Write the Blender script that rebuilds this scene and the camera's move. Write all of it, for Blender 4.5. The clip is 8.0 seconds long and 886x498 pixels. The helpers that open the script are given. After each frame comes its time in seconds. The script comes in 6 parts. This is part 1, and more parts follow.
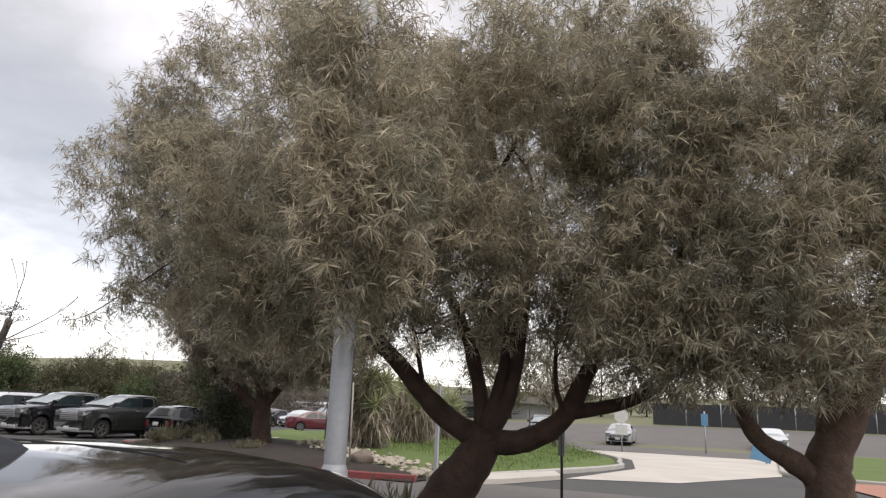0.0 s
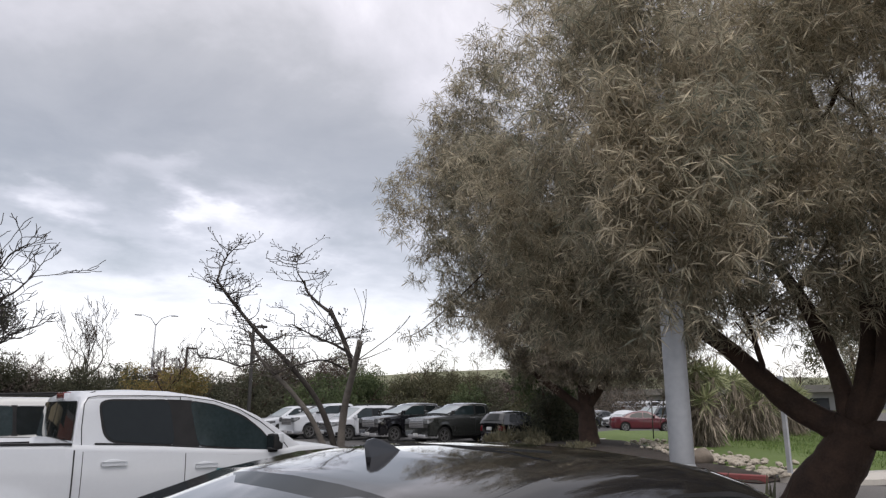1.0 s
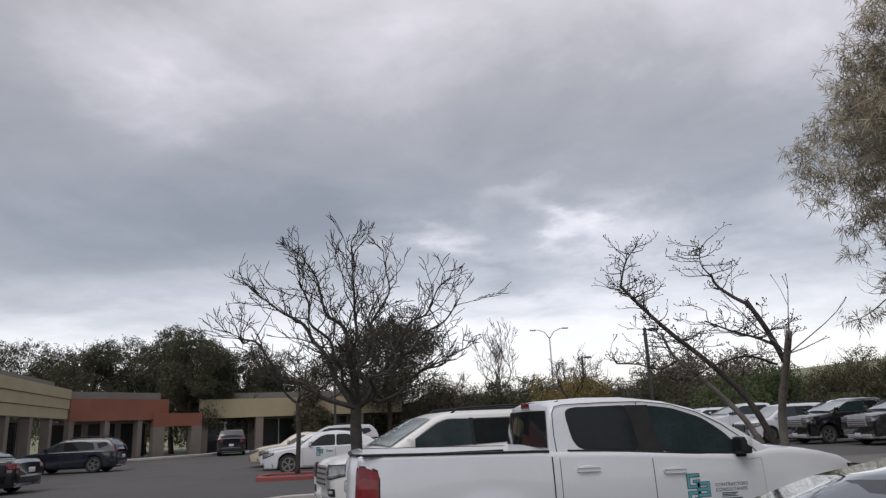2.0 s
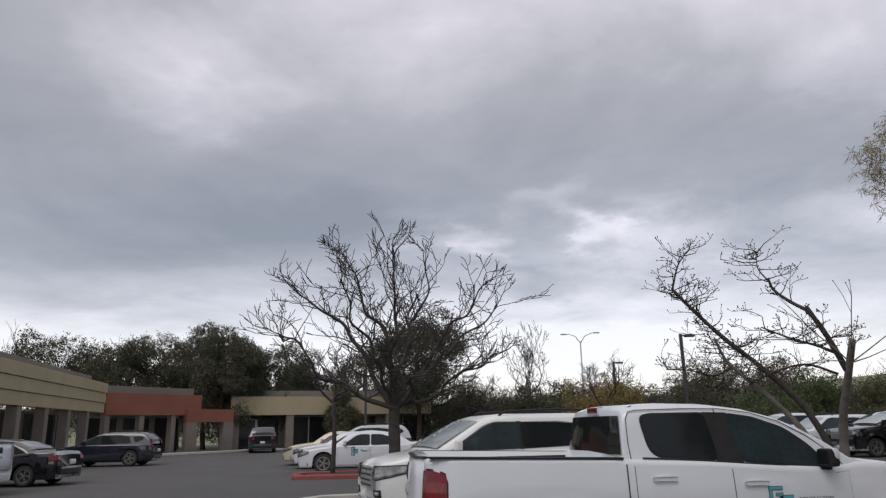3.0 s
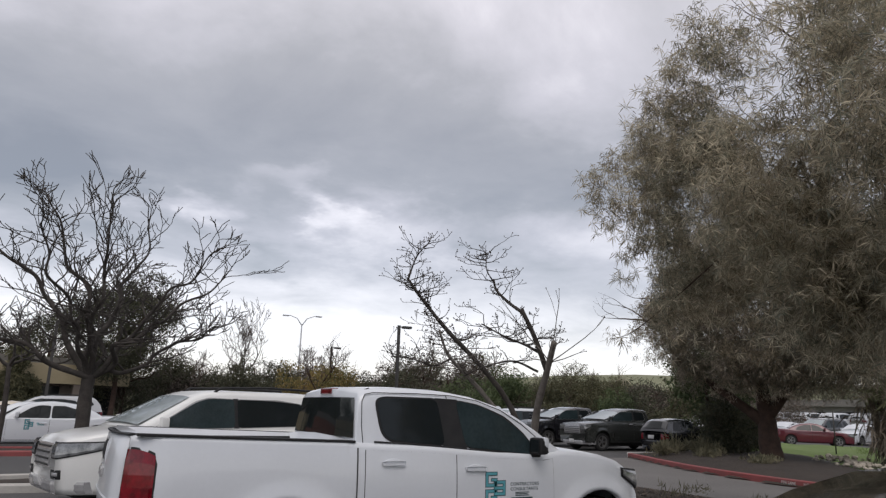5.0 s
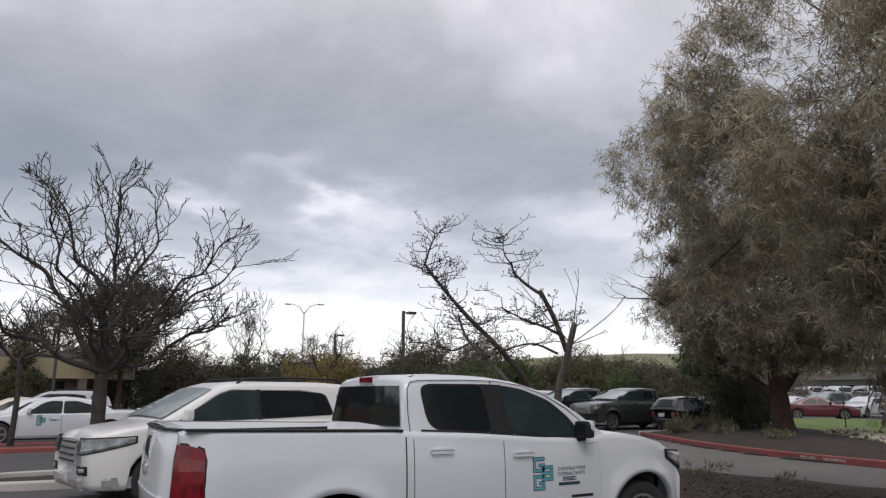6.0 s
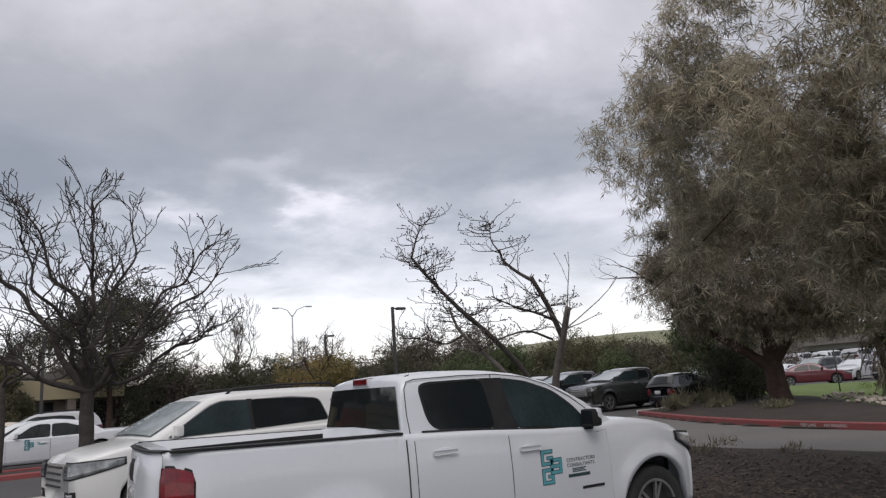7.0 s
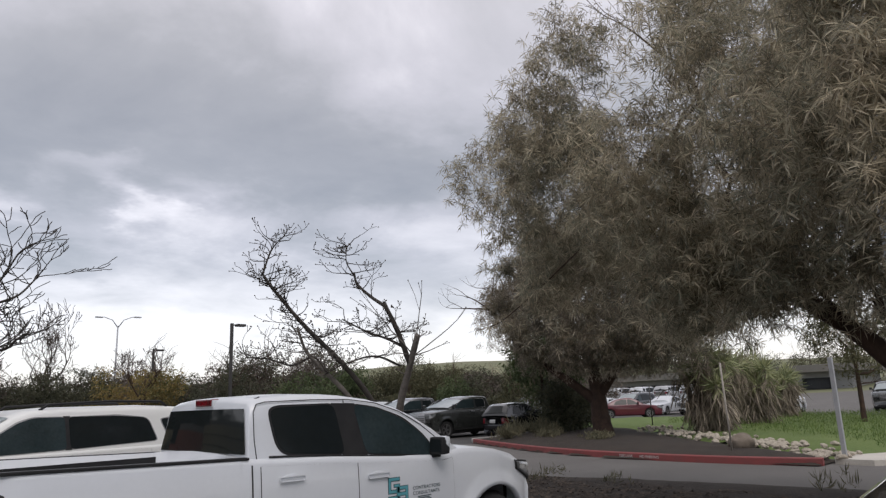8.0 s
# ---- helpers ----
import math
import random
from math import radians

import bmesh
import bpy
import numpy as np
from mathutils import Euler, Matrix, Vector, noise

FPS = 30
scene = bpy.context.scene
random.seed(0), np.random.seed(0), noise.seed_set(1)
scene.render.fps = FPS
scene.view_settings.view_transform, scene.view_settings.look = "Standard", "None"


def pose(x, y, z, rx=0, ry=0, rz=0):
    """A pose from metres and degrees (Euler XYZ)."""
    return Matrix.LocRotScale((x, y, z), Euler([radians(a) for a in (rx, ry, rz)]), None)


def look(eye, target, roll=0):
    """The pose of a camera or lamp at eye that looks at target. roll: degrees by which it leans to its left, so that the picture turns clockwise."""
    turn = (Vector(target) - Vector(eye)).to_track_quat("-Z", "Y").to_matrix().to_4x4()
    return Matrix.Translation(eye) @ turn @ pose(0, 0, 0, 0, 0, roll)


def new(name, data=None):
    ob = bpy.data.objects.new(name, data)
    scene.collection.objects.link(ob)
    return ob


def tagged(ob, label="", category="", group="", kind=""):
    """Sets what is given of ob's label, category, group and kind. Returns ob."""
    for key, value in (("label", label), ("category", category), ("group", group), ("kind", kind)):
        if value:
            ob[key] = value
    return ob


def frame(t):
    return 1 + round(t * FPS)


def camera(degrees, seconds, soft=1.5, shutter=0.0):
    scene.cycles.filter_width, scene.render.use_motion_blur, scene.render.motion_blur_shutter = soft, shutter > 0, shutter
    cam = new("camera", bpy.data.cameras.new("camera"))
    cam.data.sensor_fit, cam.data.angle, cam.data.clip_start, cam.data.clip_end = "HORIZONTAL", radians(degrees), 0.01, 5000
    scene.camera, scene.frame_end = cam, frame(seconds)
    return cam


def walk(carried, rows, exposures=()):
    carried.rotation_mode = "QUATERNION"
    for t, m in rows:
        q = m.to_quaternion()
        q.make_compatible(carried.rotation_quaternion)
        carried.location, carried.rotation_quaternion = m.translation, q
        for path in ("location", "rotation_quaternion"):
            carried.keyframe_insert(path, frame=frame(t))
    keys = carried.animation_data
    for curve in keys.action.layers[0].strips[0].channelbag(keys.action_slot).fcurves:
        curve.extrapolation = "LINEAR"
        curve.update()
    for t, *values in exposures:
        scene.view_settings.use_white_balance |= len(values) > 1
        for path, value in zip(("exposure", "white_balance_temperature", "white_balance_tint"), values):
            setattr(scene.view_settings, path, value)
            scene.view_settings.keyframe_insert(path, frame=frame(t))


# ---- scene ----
cam = camera(65.5, 8.0, soft=1.3)
PATH = [
    (0, (0.316, -7.14, 1.661), (2.068, -6.295, 2.127), 2.5),
    (0.5, (0.455, -7.041, 1.671), (2.089, -5.98, 2.123), -0.1),
    (1, (0.444, -6.891, 1.629), (1.678, -5.383, 2.081), -0.1),
    (1.5, (0.2, -6.745, 1.655), (0.949, -4.949, 2.117), -0.3),
    (2, (0.0, -6.462, 1.633), (0.289, -4.544, 2.121), -2.5),
    (2.2, (-0.051, -6.384, 1.631), (0.126, -4.455, 2.129), -3.0),
    (3.3, (-0.465, -6.118, 1.647), (-0.177, -4.202, 2.142), 1.3),
    (3.5, (-0.495, -6.079, 1.631), (-0.089, -4.181, 2.115), 2.8),
    (4, (-0.49, -6.002, 1.628), (0.18, -4.178, 2.103), 4.5),
    (4.5, (-0.447, -5.919, 1.629), (0.401, -4.17, 2.098), 4.1),
    (4.7, (-0.426, -5.821, 1.61), (0.471, -4.096, 2.078), 3.1),
    (5.8, (-0.677, -5.395, 1.654), (0.293, -3.699, 2.08), 0.1),
    (6, (-0.725, -5.34, 1.636), (0.229, -3.631, 2.047), 0.1),
    (6.5, (-0.751, -5.205, 1.633), (0.17, -3.472, 2.016), -1.3),
    (7, (-0.604, -5.047, 1.68), (0.391, -3.356, 2.069), -4.1),
    (7.5, (-0.612, -5.014, 1.694), (0.506, -3.408, 2.106), -4.4),
    (8, (-0.723, -4.972, 1.701), (0.618, -3.552, 2.133), -2.2),
]
walk(cam, [(t, look(eye, aim, roll)) for t, eye, aim, roll in PATH],
     exposures=[(0, 0.56, 6900, 14), (0.5, 0.48, 6750, 14), (1.0, 0.22, 6650, 14), (1.6, -0.04, 6620, 14), (3.5, -0.10, 6620, 14), (4.6, -0.02, 6640, 14), (8.0, 0.0, 6640, 14)])

# ---------------------------------------------------------------- world and light
SUN_EL, SUN_ROT = radians(52), radians(200)
world = bpy.data.worlds.new("overcast")
scene.world = world
world.use_nodes = True
wn, wl = world.node_tree.nodes, world.node_tree.links
wn.clear()
w_out = wn.new("ShaderNodeOutputWorld")
w_bg = wn.new("ShaderNodeBackground")
w_bg2 = wn.new("ShaderNodeBackground")
w_add = wn.new("ShaderNodeAddShader")
w_sky = wn.new("ShaderNodeTexSky")
w_sky.sky_type, w_sky.sun_disc = "NISHITA", False
w_sky.sun_elevation, w_sky.sun_rotation = SUN_EL, SUN_ROT
w_bg2.inputs[1].default_value = 0.05
wl.new(w_sky.outputs[0], w_bg2.inputs[0])
w_tc = wn.new("ShaderNodeTexCoord")
w_sep = wn.new("ShaderNodeSeparateXYZ")
wl.new(w_tc.outputs["Generated"], w_sep.inputs[0])


def wmath(op, a, b=None, clamp=False):
    n = wn.new("ShaderNodeMath")
    n.operation, n.use_clamp = op, clamp
    for i, v in enumerate((a, b)):
        if v is None:
            continue
        if isinstance(v, (int, float)):
            n.inputs[i].default_value = v
        else:
            wl.new(v, n.inputs[i])
    return n.outputs[0]


# cloud layer seen in perspective: direction divided by height
w_den = wmath("ADD", wmath("MAXIMUM", w_sep.outputs[2], 0.0), 0.16)
w_px = wmath("DIVIDE", w_sep.outputs[0], w_den)
w_py = wmath("DIVIDE", w_sep.outputs[1], w_den)
w_comb = wn.new("ShaderNodeCombineXYZ")
wl.new(w_px, w_comb.inputs[0])
wl.new(w_py, w_comb.inputs[1])


def wnoise(scale, detail, rough, distort, seed):
    n = wn.new("ShaderNodeTexNoise")
    n.noise_dimensions = "4D"
    n.inputs["Scale"].default_value = scale
    n.inputs["Detail"].default_value = detail
    n.inputs["Roughness"].default_value = rough
    n.inputs["Distortion"].default_value = distort
    n.inputs["W"].default_value = seed
    wl.new(w_comb.outputs[0], n.inputs["Vector"])
    return n.outputs["Fac"]


w_n1 = wnoise(0.55, 4.0, 0.5, 0.25, 3.3)
w_n2 = wnoise(1.5, 7.0, 0.58, 0.35, 7.1)
w_n3 = wnoise(2.6, 5.0, 0.6, 0.0, 1.7)
w_n4 = wnoise(2.6, 5.0, 0.6, 0.0, 9.2)
w_cl = wmath("ADD", wmath("ADD", wmath("MULTIPLY", w_n1, 0.30), wmath("MULTIPLY", w_n2, 0.34)), 0.205)
# azimuth and elevation in degrees, wavering so that the cloud banks have ragged edges
w_az = wmath("ADD", wmath("MULTIPLY", wmath("ARCTAN2", w_sep.outputs[1], w_sep.outputs[0]), 57.296), wmath("MULTIPLY", wmath("SUBTRACT", w_n3, 0.5), 22.0))
w_el = wmath("ADD", wmath("MULTIPLY", wmath("ARCSINE", w_sep.outputs[2]), 57.296), wmath("MULTIPLY", wmath("SUBTRACT", w_n4, 0.5), 9.0))
# banks and breaks of the deck: azimuth, elevation, spreads, lean, strength
BANKS = [(68, 22.5, 18, 4.4, 0.10, -0.085), (97, 17.5, 17, 4.6, -0.08, -0.095), (52, 19.0, 12, 3.0, 0.0, -0.06), (77, 11.8, 7, 1.5, 0.1, -0.075), (55, 12.5, 4, 1.6, 0.0, -0.05),
         (118, 20, 14, 5.0, 0.0, -0.05), (83.5, 14.8, 4.2, 1.7, 0.1, 0.13), (70.5, 16.0, 3.0, 1.5, 0.3, 0.12), (75.5, 18.0, 6.5, 1.5, -0.4, 0.055), (62, 14.0, 7, 2.4, 0.1, 0.07),
         (47, 14, 9, 3.4, 0.0, 0.075), (106, 27, 9, 3.6, 0.2, 0.07), (72, 34, 40, 4.5, 0.0, 0.055), (42, 28, 12, 6.0, 0.0, 0.05), (24, 18, 16, 9.0, 0.0, 0.05)]
for az_, el_, sa_, se_, lean_, amp_ in BANKS:
    da_ = wmath("SUBTRACT", w_az, az_)
    de_ = wmath("SUBTRACT", wmath("SUBTRACT", w_el, el_), wmath("MULTIPLY", da_, lean_))
    qa_ = wmath("POWER", wmath("ABSOLUTE", wmath("DIVIDE", da_, sa_)), 2.0)
    qe_ = wmath("POWER", wmath("ABSOLUTE", wmath("DIVIDE", de_, se_)), 2.0)
    w_cl = wmath("ADD", w_cl, wmath("MULTIPLY", wmath("EXPONENT", wmath("MULTIPLY", wmath("ADD", qa_, qe_), -1.0)), amp_))
# the deck thins towards the horizon
w_hor = wmath("MULTIPLY", wmath("SUBTRACT", 0.27, w_sep.outputs[2]), 1.3)
w_cl = wmath("ADD", w_cl, wmath("MAXIMUM", w_hor, -0.005))
w_ramp = wn.new("ShaderNodeValToRGB")
cr = w_ramp.color_ramp
cr.elements[0].position, cr.elements[0].color = 0.40, (0.185, 0.183, 0.174, 1)
cr.elements[1].position, cr.elements[1].color = 0.72, (0.80, 0.785, 0.79, 1)
e = cr.elements.new(0.52)
e.color = (0.285, 0.281, 0.270, 1)
e = cr.elements.new(0.60)
e.color = (0.43, 0.42, 0.425, 1)
wl.new(w_cl, w_ramp.inputs[0])
# an overcast sky is about three times as bright overhead as at its foot
w_zen = wmath("ADD", 0.97, wmath("MULTIPLY", wmath("POWER", wmath("MAXIMUM", w_sep.outputs[2], 0.0), 2.2), 2.3))
wl.new(w_ramp.outputs[0], w_bg.inputs[0])
wl.new(w_zen, w_bg.inputs[1])
wl.new(w_bg.outputs[0], w_add.inputs[0])
wl.new(w_bg2.outputs[0], w_add.inputs[1])
wl.new(w_add.outputs[0], w_out.inputs[0])

sun_data = bpy.data.lights.new("sun", "SUN")
sun_data.energy, sun_data.angle, sun_data.color = 1.05, radians(35), (1.0, 0.97, 0.93)
sun = new("sun", sun_data)
sun.matrix_world = look((-14, -22, 34), (0, 0, 0))


# ---------------------------------------------------------------- materials
def mat(name, c1, c2=None, scale=4.0, rough=0.6, metal=0.0, bump=0.0, bscale=40.0, coat=0.0, island=0.0, spec=0.5,
        fine=None, rvar=0.08, sub=None):
    """A surface with colour mottled at two scales, a fine relief and uneven roughness."""
    m = bpy.data.materials.new(name)
    m.use_nodes = True
    n, l = m.node_tree.nodes, m.node_tree.links
    b = n["Principled BSDF"]
    b.inputs["Metallic"].default_value = metal
    b.inputs["Specular IOR Level"].default_value = spec
    b.inputs["Coat Weight"].default_value = coat
    b.inputs["Coat Roughness"].default_value = 0.06
    tc = n.new("ShaderNodeTexCoord")
    c2 = c2 or tuple(v * 0.8 for v in c1)
    big = n.new("ShaderNodeTexNoise")
    big.inputs["Scale"].default_value, big.inputs["Detail"].default_value = scale, 5
    small = n.new("ShaderNodeTexNoise")
    small.inputs["Scale"].default_value, small.inputs["Detail"].default_value = fine or scale * 14, 3
    for k in (big, small):
        l.new(tc.outputs["Object"], k.inputs["Vector"])
    mx = n.new("ShaderNodeMath")
    mx.operation = "MULTIPLY_ADD"
    l.new(small.outputs[0], mx.inputs[0])
    mx.inputs[1].default_value = 0.5
    l.new(big.outputs[0], mx.inputs[2])
    last = mx.outputs[0]
    if island:
        g = n.new("ShaderNodeNewGeometry")
        ad = n.new("ShaderNodeMath")
        ad.operation = "MULTIPLY_ADD"
        l.new(g.outputs["Random Per Island"], ad.inputs[0])
        ad.inputs[1].default_value = island
        l.new(last, ad.inputs[2])
        sb = n.new("ShaderNodeMath")
        sb.operation = "SUBTRACT"
        l.new(ad.outputs[0], sb.inputs[0])
        sb.inputs[1].default_value = island / 2
        last = sb.outputs[0]
    r = n.new("ShaderNodeValToRGB")
    r.color_ramp.elements[0].position, r.color_ramp.elements[0].color = 0.5, (*c1, 1)
    r.color_ramp.elements[1].position, r.color_ramp.elements[1].color = 1.0, (*c2, 1)
    l.new(last, r.inputs[0])
    l.new(r.outputs[0], b.inputs["Base Color"])
    rr = n.new("ShaderNodeMapRange")
    rr.inputs["To Min"].default_value, rr.inputs["To Max"].default_value = max(0.02, rough - rvar), min(1, rough + rvar)
    l.new(big.outputs[0], rr.inputs[0])
    l.new(rr.outputs[0], b.inputs["Roughness"])
    if bump:
        bn = n.new("ShaderNodeTexNoise")
        bn.inputs["Scale"].default_value, bn.inputs["Detail"].default_value = bscale, 4
        l.new(tc.outputs["Object"], bn.inputs["Vector"])
        bp = n.new("ShaderNodeBump")
        bp.inputs["Strength"].default_value, bp.inputs["Distance"].default_value = bump, 0.02
        l.new(bn.outputs[0], bp.inputs["Height"])
        l.new(bp.outputs[0], b.inputs["Normal"])
    if sub:
        # thin leaves let part of the light through
        tr = n.new("ShaderNodeBsdfTranslucent")
        l.new(r.outputs[0], tr.inputs["Color"])
        ms = n.new("ShaderNodeMixShader")
        ms.inputs[0].default_value = sub
        l.new(b.outputs[0], ms.inputs[1])
        l.new(tr.outputs[0], ms.inputs[2])
        l.new(ms.outputs[0], n["Material Output"].inputs["Surface"])
    return m


def foliage(name, green, tan, patch=0.9, tan_share=0.5, sub=0.55, rough=0.55):
    """Leaves that run from green to dry tan in patches, each leaf a little lighter or darker."""
    m = bpy.data.materials.new(name)
    m.use_nodes = True
    n, l = m.node_tree.nodes, m.node_tree.links
    b = n["Principled BSDF"]
    b.inputs["Roughness"].default_value = rough
    tc, geo = n.new("ShaderNodeTexCoord"), n.new("ShaderNodeNewGeometry")
    ns = n.new("ShaderNodeTexNoise")
    ns.inputs["Scale"].default_value, ns.inputs["Detail"].default_value, ns.inputs["Roughness"].default_value = patch, 4, 0.65
    l.new(tc.outputs["Object"], ns.inputs["Vector"])
    add = n.new("ShaderNodeMath")
    add.operation = "MULTIPLY_ADD"
    l.new(geo.outputs["Random Per Island"], add.inputs[0])
    add.inputs[1].default_value = 0.35
    l.new(ns.outputs["Fac"], add.inputs[2])
    ramp = n.new("ShaderNodeValToRGB")
    lo = 0.675 - 0.2 * tan_share
    ramp.color_ramp.elements[0].position, ramp.color_ramp.elements[0].color = lo - 0.13, (*green, 1)
    ramp.color_ramp.elements[1].position, ramp.color_ramp.elements[1].color = lo + 0.22, (*tan, 1)
    l.new(add.outputs[0], ramp.inputs[0])
    fac = n.new("ShaderNodeMath")
    fac.operation = "MULTIPLY"
    l.new(geo.outputs["Random Per Island"], fac.inputs[0])
    fac.inputs[1].default_value = 7.31
    fr_ = n.new("ShaderNodeMath")
    fr_.operation = "FRACT"
    l.new(fac.outputs[0], fr_.inputs[0])
    mr = n.new("ShaderNodeMapRange")
    mr.inputs["To Min"].default_value, mr.inputs["To Max"].default_value = 0.55, 1.3
    l.new(fr_.outputs[0], mr.inputs[0])
    hsv = n.new("ShaderNodeHueSaturation")
    l.new(mr.outputs[0], hsv.inputs["Value"])
    l.new(ramp.outputs[0], hsv.inputs["Color"])
    l.new(hsv.outputs[0], b.inputs["Base Color"])
    tr = n.new("ShaderNodeBsdfTranslucent")
    l.new(hsv.outputs[0], tr.inputs["Color"])
    ms = n.new("ShaderNodeMixShader")
    ms.inputs[0].default_value = sub
    l.new(b.outputs[0], ms.inputs[1])
    l.new(tr.outputs[0], ms.inputs[2])
    l.new(ms.outputs[0], n["Material Output"].inputs["Surface"])
    return m


def paint(name, c, dirt=0.92, coat=0.6, rough=0.3):
    return mat(name, c, tuple(v * dirt for v in c), 1.3, rough, 0.0, 0.0, coat=coat, fine=30, rvar=0.05)


M = {}
M["asphalt"] = mat("asphalt", (0.058, 0.057, 0.058), (0.092, 0.089, 0.087), 0.35, 0.85, bump=0.5, bscale=90, fine=60)
M["lane"] = mat("lane asphalt", (0.115, 0.108, 0.103), (0.155, 0.147, 0.14), 0.5, 0.85, bump=0.4, bscale=90, fine=50)
M["concrete"] = mat("concrete", (0.46, 0.43, 0.39), (0.58, 0.55, 0.50), 0.5, 0.85, bump=0.3, bscale=60, fine=20)
M["kerb"] = mat("kerb concrete", (0.36, 0.35, 0.33), (0.47, 0.45, 0.42), 2, 0.85, bump=0.3, bscale=60)
M["redkerb"] = mat("red kerb paint", (0.29, 0.06, 0.06), (0.20, 0.068, 0.066), 3, 0.7, bump=0.3, bscale=50)
M["whiteline"] = mat("white road paint", (0.65, 0.65, 0.63), (0.45, 0.45, 0.44), 6, 0.7)
M["mulch"] = mat("bark mulch", (0.026, 0.02, 0.016), (0.050, 0.038, 0.03), 2.5, 0.95, bump=1.0, bscale=45, fine=70)
M["chip"] = mat("bark chip", (0.035, 0.025, 0.02), (0.115, 0.085, 0.062), 3, 0.95, island=0.6)
M["grass"] = mat("lawn grass", (0.085, 0.135, 0.03), (0.13, 0.18, 0.05), 0.6, 0.9, bump=0.8, bscale=50, fine=40)
M["blade"] = mat("grass blade", (0.08, 0.14, 0.028), (0.16, 0.22, 0.06), 1, 0.8, island=0.7)
M["dryland"] = mat("dry ground", (0.13, 0.14, 0.075), (0.19, 0.19, 0.11), 0.08, 0.95, fine=2)
M["boulder"] = mat("brown boulder", (0.14, 0.115, 0.09), (0.22, 0.185, 0.15), 3, 0.9, bump=0.5, bscale=12)
M["stone"] = mat("pale stone", (0.33, 0.29, 0.23), (0.5, 0.45, 0.38), 5, 0.9, bump=0.5, bscale=25)
M["brickwalk"] = mat("brick paving", (0.34, 0.16, 0.12), (0.42, 0.22, 0.16), 3, 0.9)
M["bark"] = mat("dark bark", (0.034, 0.021, 0.016), (0.08, 0.048, 0.035), 5, 0.95, bump=1.0, bscale=14, fine=40)
M["bark_red"] = mat("reddish bark", (0.075, 0.045, 0.034), (0.15, 0.10, 0.075), 5, 0.95, bump=1.0, bscale=14, fine=40)
M["bark_pale"] = mat("pale grey bark", (0.095, 0.085, 0.077), (0.20, 0.18, 0.16), 4, 0.95, bump=0.8, bscale=20, fine=30)
M["bark_grey"] = mat("grey bark", (0.030, 0.026, 0.023), (0.068, 0.059, 0.053), 5, 0.95, bump=0.8, bscale=20, fine=40)
M["twig"] = mat("twig", (0.075, 0.062, 0.055), (0.12, 0.10, 0.085), 4, 0.9)
M["leaf"] = foliage("narrow leaf", (0.212, 0.228, 0.175), (0.625, 0.55, 0.41), 0.8, 0.55, 0.55)
M["leaf_far"] = foliage("narrow grey green leaf", (0.14, 0.142, 0.112), (0.33, 0.275, 0.215), 0.5, 0.5, 0.45)
M["leaf_dark"] = mat("dark foliage", (0.05, 0.055, 0.036), (0.10, 0.10, 0.06), 0.3, 0.8, island=0.6, fine=2, sub=0.3)
M["leaf_olive"] = mat("olive foliage", (0.07, 0.075, 0.042), (0.14, 0.13, 0.07), 0.3, 0.8, island=0.6, fine=2, sub=0.3)
M["weed"] = mat("dry weed", (0.11, 0.108, 0.07), (0.21, 0.19, 0.12), 0.5, 0.9, island=0.6, fine=3, sub=0.3)
M["leaf_rust"] = mat("rusty foliage", (0.13, 0.125, 0.045), (0.27, 0.19, 0.065), 0.35, 0.8, island=0.7, fine=2, sub=0.3)
M["leaf_green"] = mat("fresh green foliage", (0.055, 0.08, 0.036), (0.11, 0.14, 0.06), 0.4, 0.8, island=0.6, fine=2, sub=0.3)
# darker copy of the leaf, with the crown's inner shade in its colour
M["leaf_core"] = foliage("inner shade foliage", (0.15, 0.15, 0.11), (0.37, 0.315, 0.225), 0.7, 0.5, 0.55)
M["brush"] = mat("bare brush", (0.085, 0.07, 0.06), (0.15, 0.122, 0.10), 0.4, 0.9, island=0.6)
M["yucca"] = mat("yucca blade", (0.20, 0.235, 0.12), (0.42, 0.43, 0.24), 2, 0.55, island=0.5, sub=0.25)
M["thatch"] = mat("dead yucca thatch", (0.15, 0.125, 0.10), (0.33, 0.28, 0.22), 2, 0.95, island=0.8)
M["white"] = paint("white car paint", (0.605, 0.63, 0.665), 0.95)
M["pearl"] = paint("pearl white car paint", (0.70, 0.705, 0.69), 0.95)
M["black"] = mat("black car paint", (0.011, 0.011, 0.014), (0.008, 0.008, 0.010), 1.3, 0.05, coat=1.0, fine=30, rvar=0.02)
M["darkgreen"] = paint("very dark green car paint", (0.032, 0.035, 0.033), 0.8, 1.0, 0.25)
M["darkgrey"] = paint("dark grey car paint", (0.035, 0.037, 0.045), 0.8, 1.0, 0.25)
M["navy"] = paint("dark blue car paint", (0.018, 0.022, 0.035), 0.8, 1.0, 0.22)
M["tan"] = paint("pale gold car paint", (0.55, 0.48, 0.38), 0.92, 0.8)
M["silver"] = paint("silver car paint", (0.42, 0.43, 0.45), 0.9, 0.8)
M["red"] = paint("red car paint", (0.105, 0.010, 0.02), 0.85, 0.8)
M["glass"] = mat("tinted car glass", (0.010, 0.013, 0.014), (0.014, 0.018, 0.02), 1, 0.04, spec=0.3, rvar=0.015)
M["glass_teal"] = mat("green tinted car glass", (0.014, 0.022, 0.024), (0.03, 0.045, 0.05), 2.2, 0.04, spec=0.42, rvar=0.015)
# windscreens get a pale base colour as a painted sky reflection
M["glass_sky"] = mat("sky pale windscreen glass", (0.22, 0.26, 0.27), (0.36, 0.40, 0.41), 0.8, 0.06, spec=1.0, rvar=0.015)
M["seam"] = mat("panel gap", (0.02, 0.02, 0.02), (0.03, 0.03, 0.03), 5, 0.8)
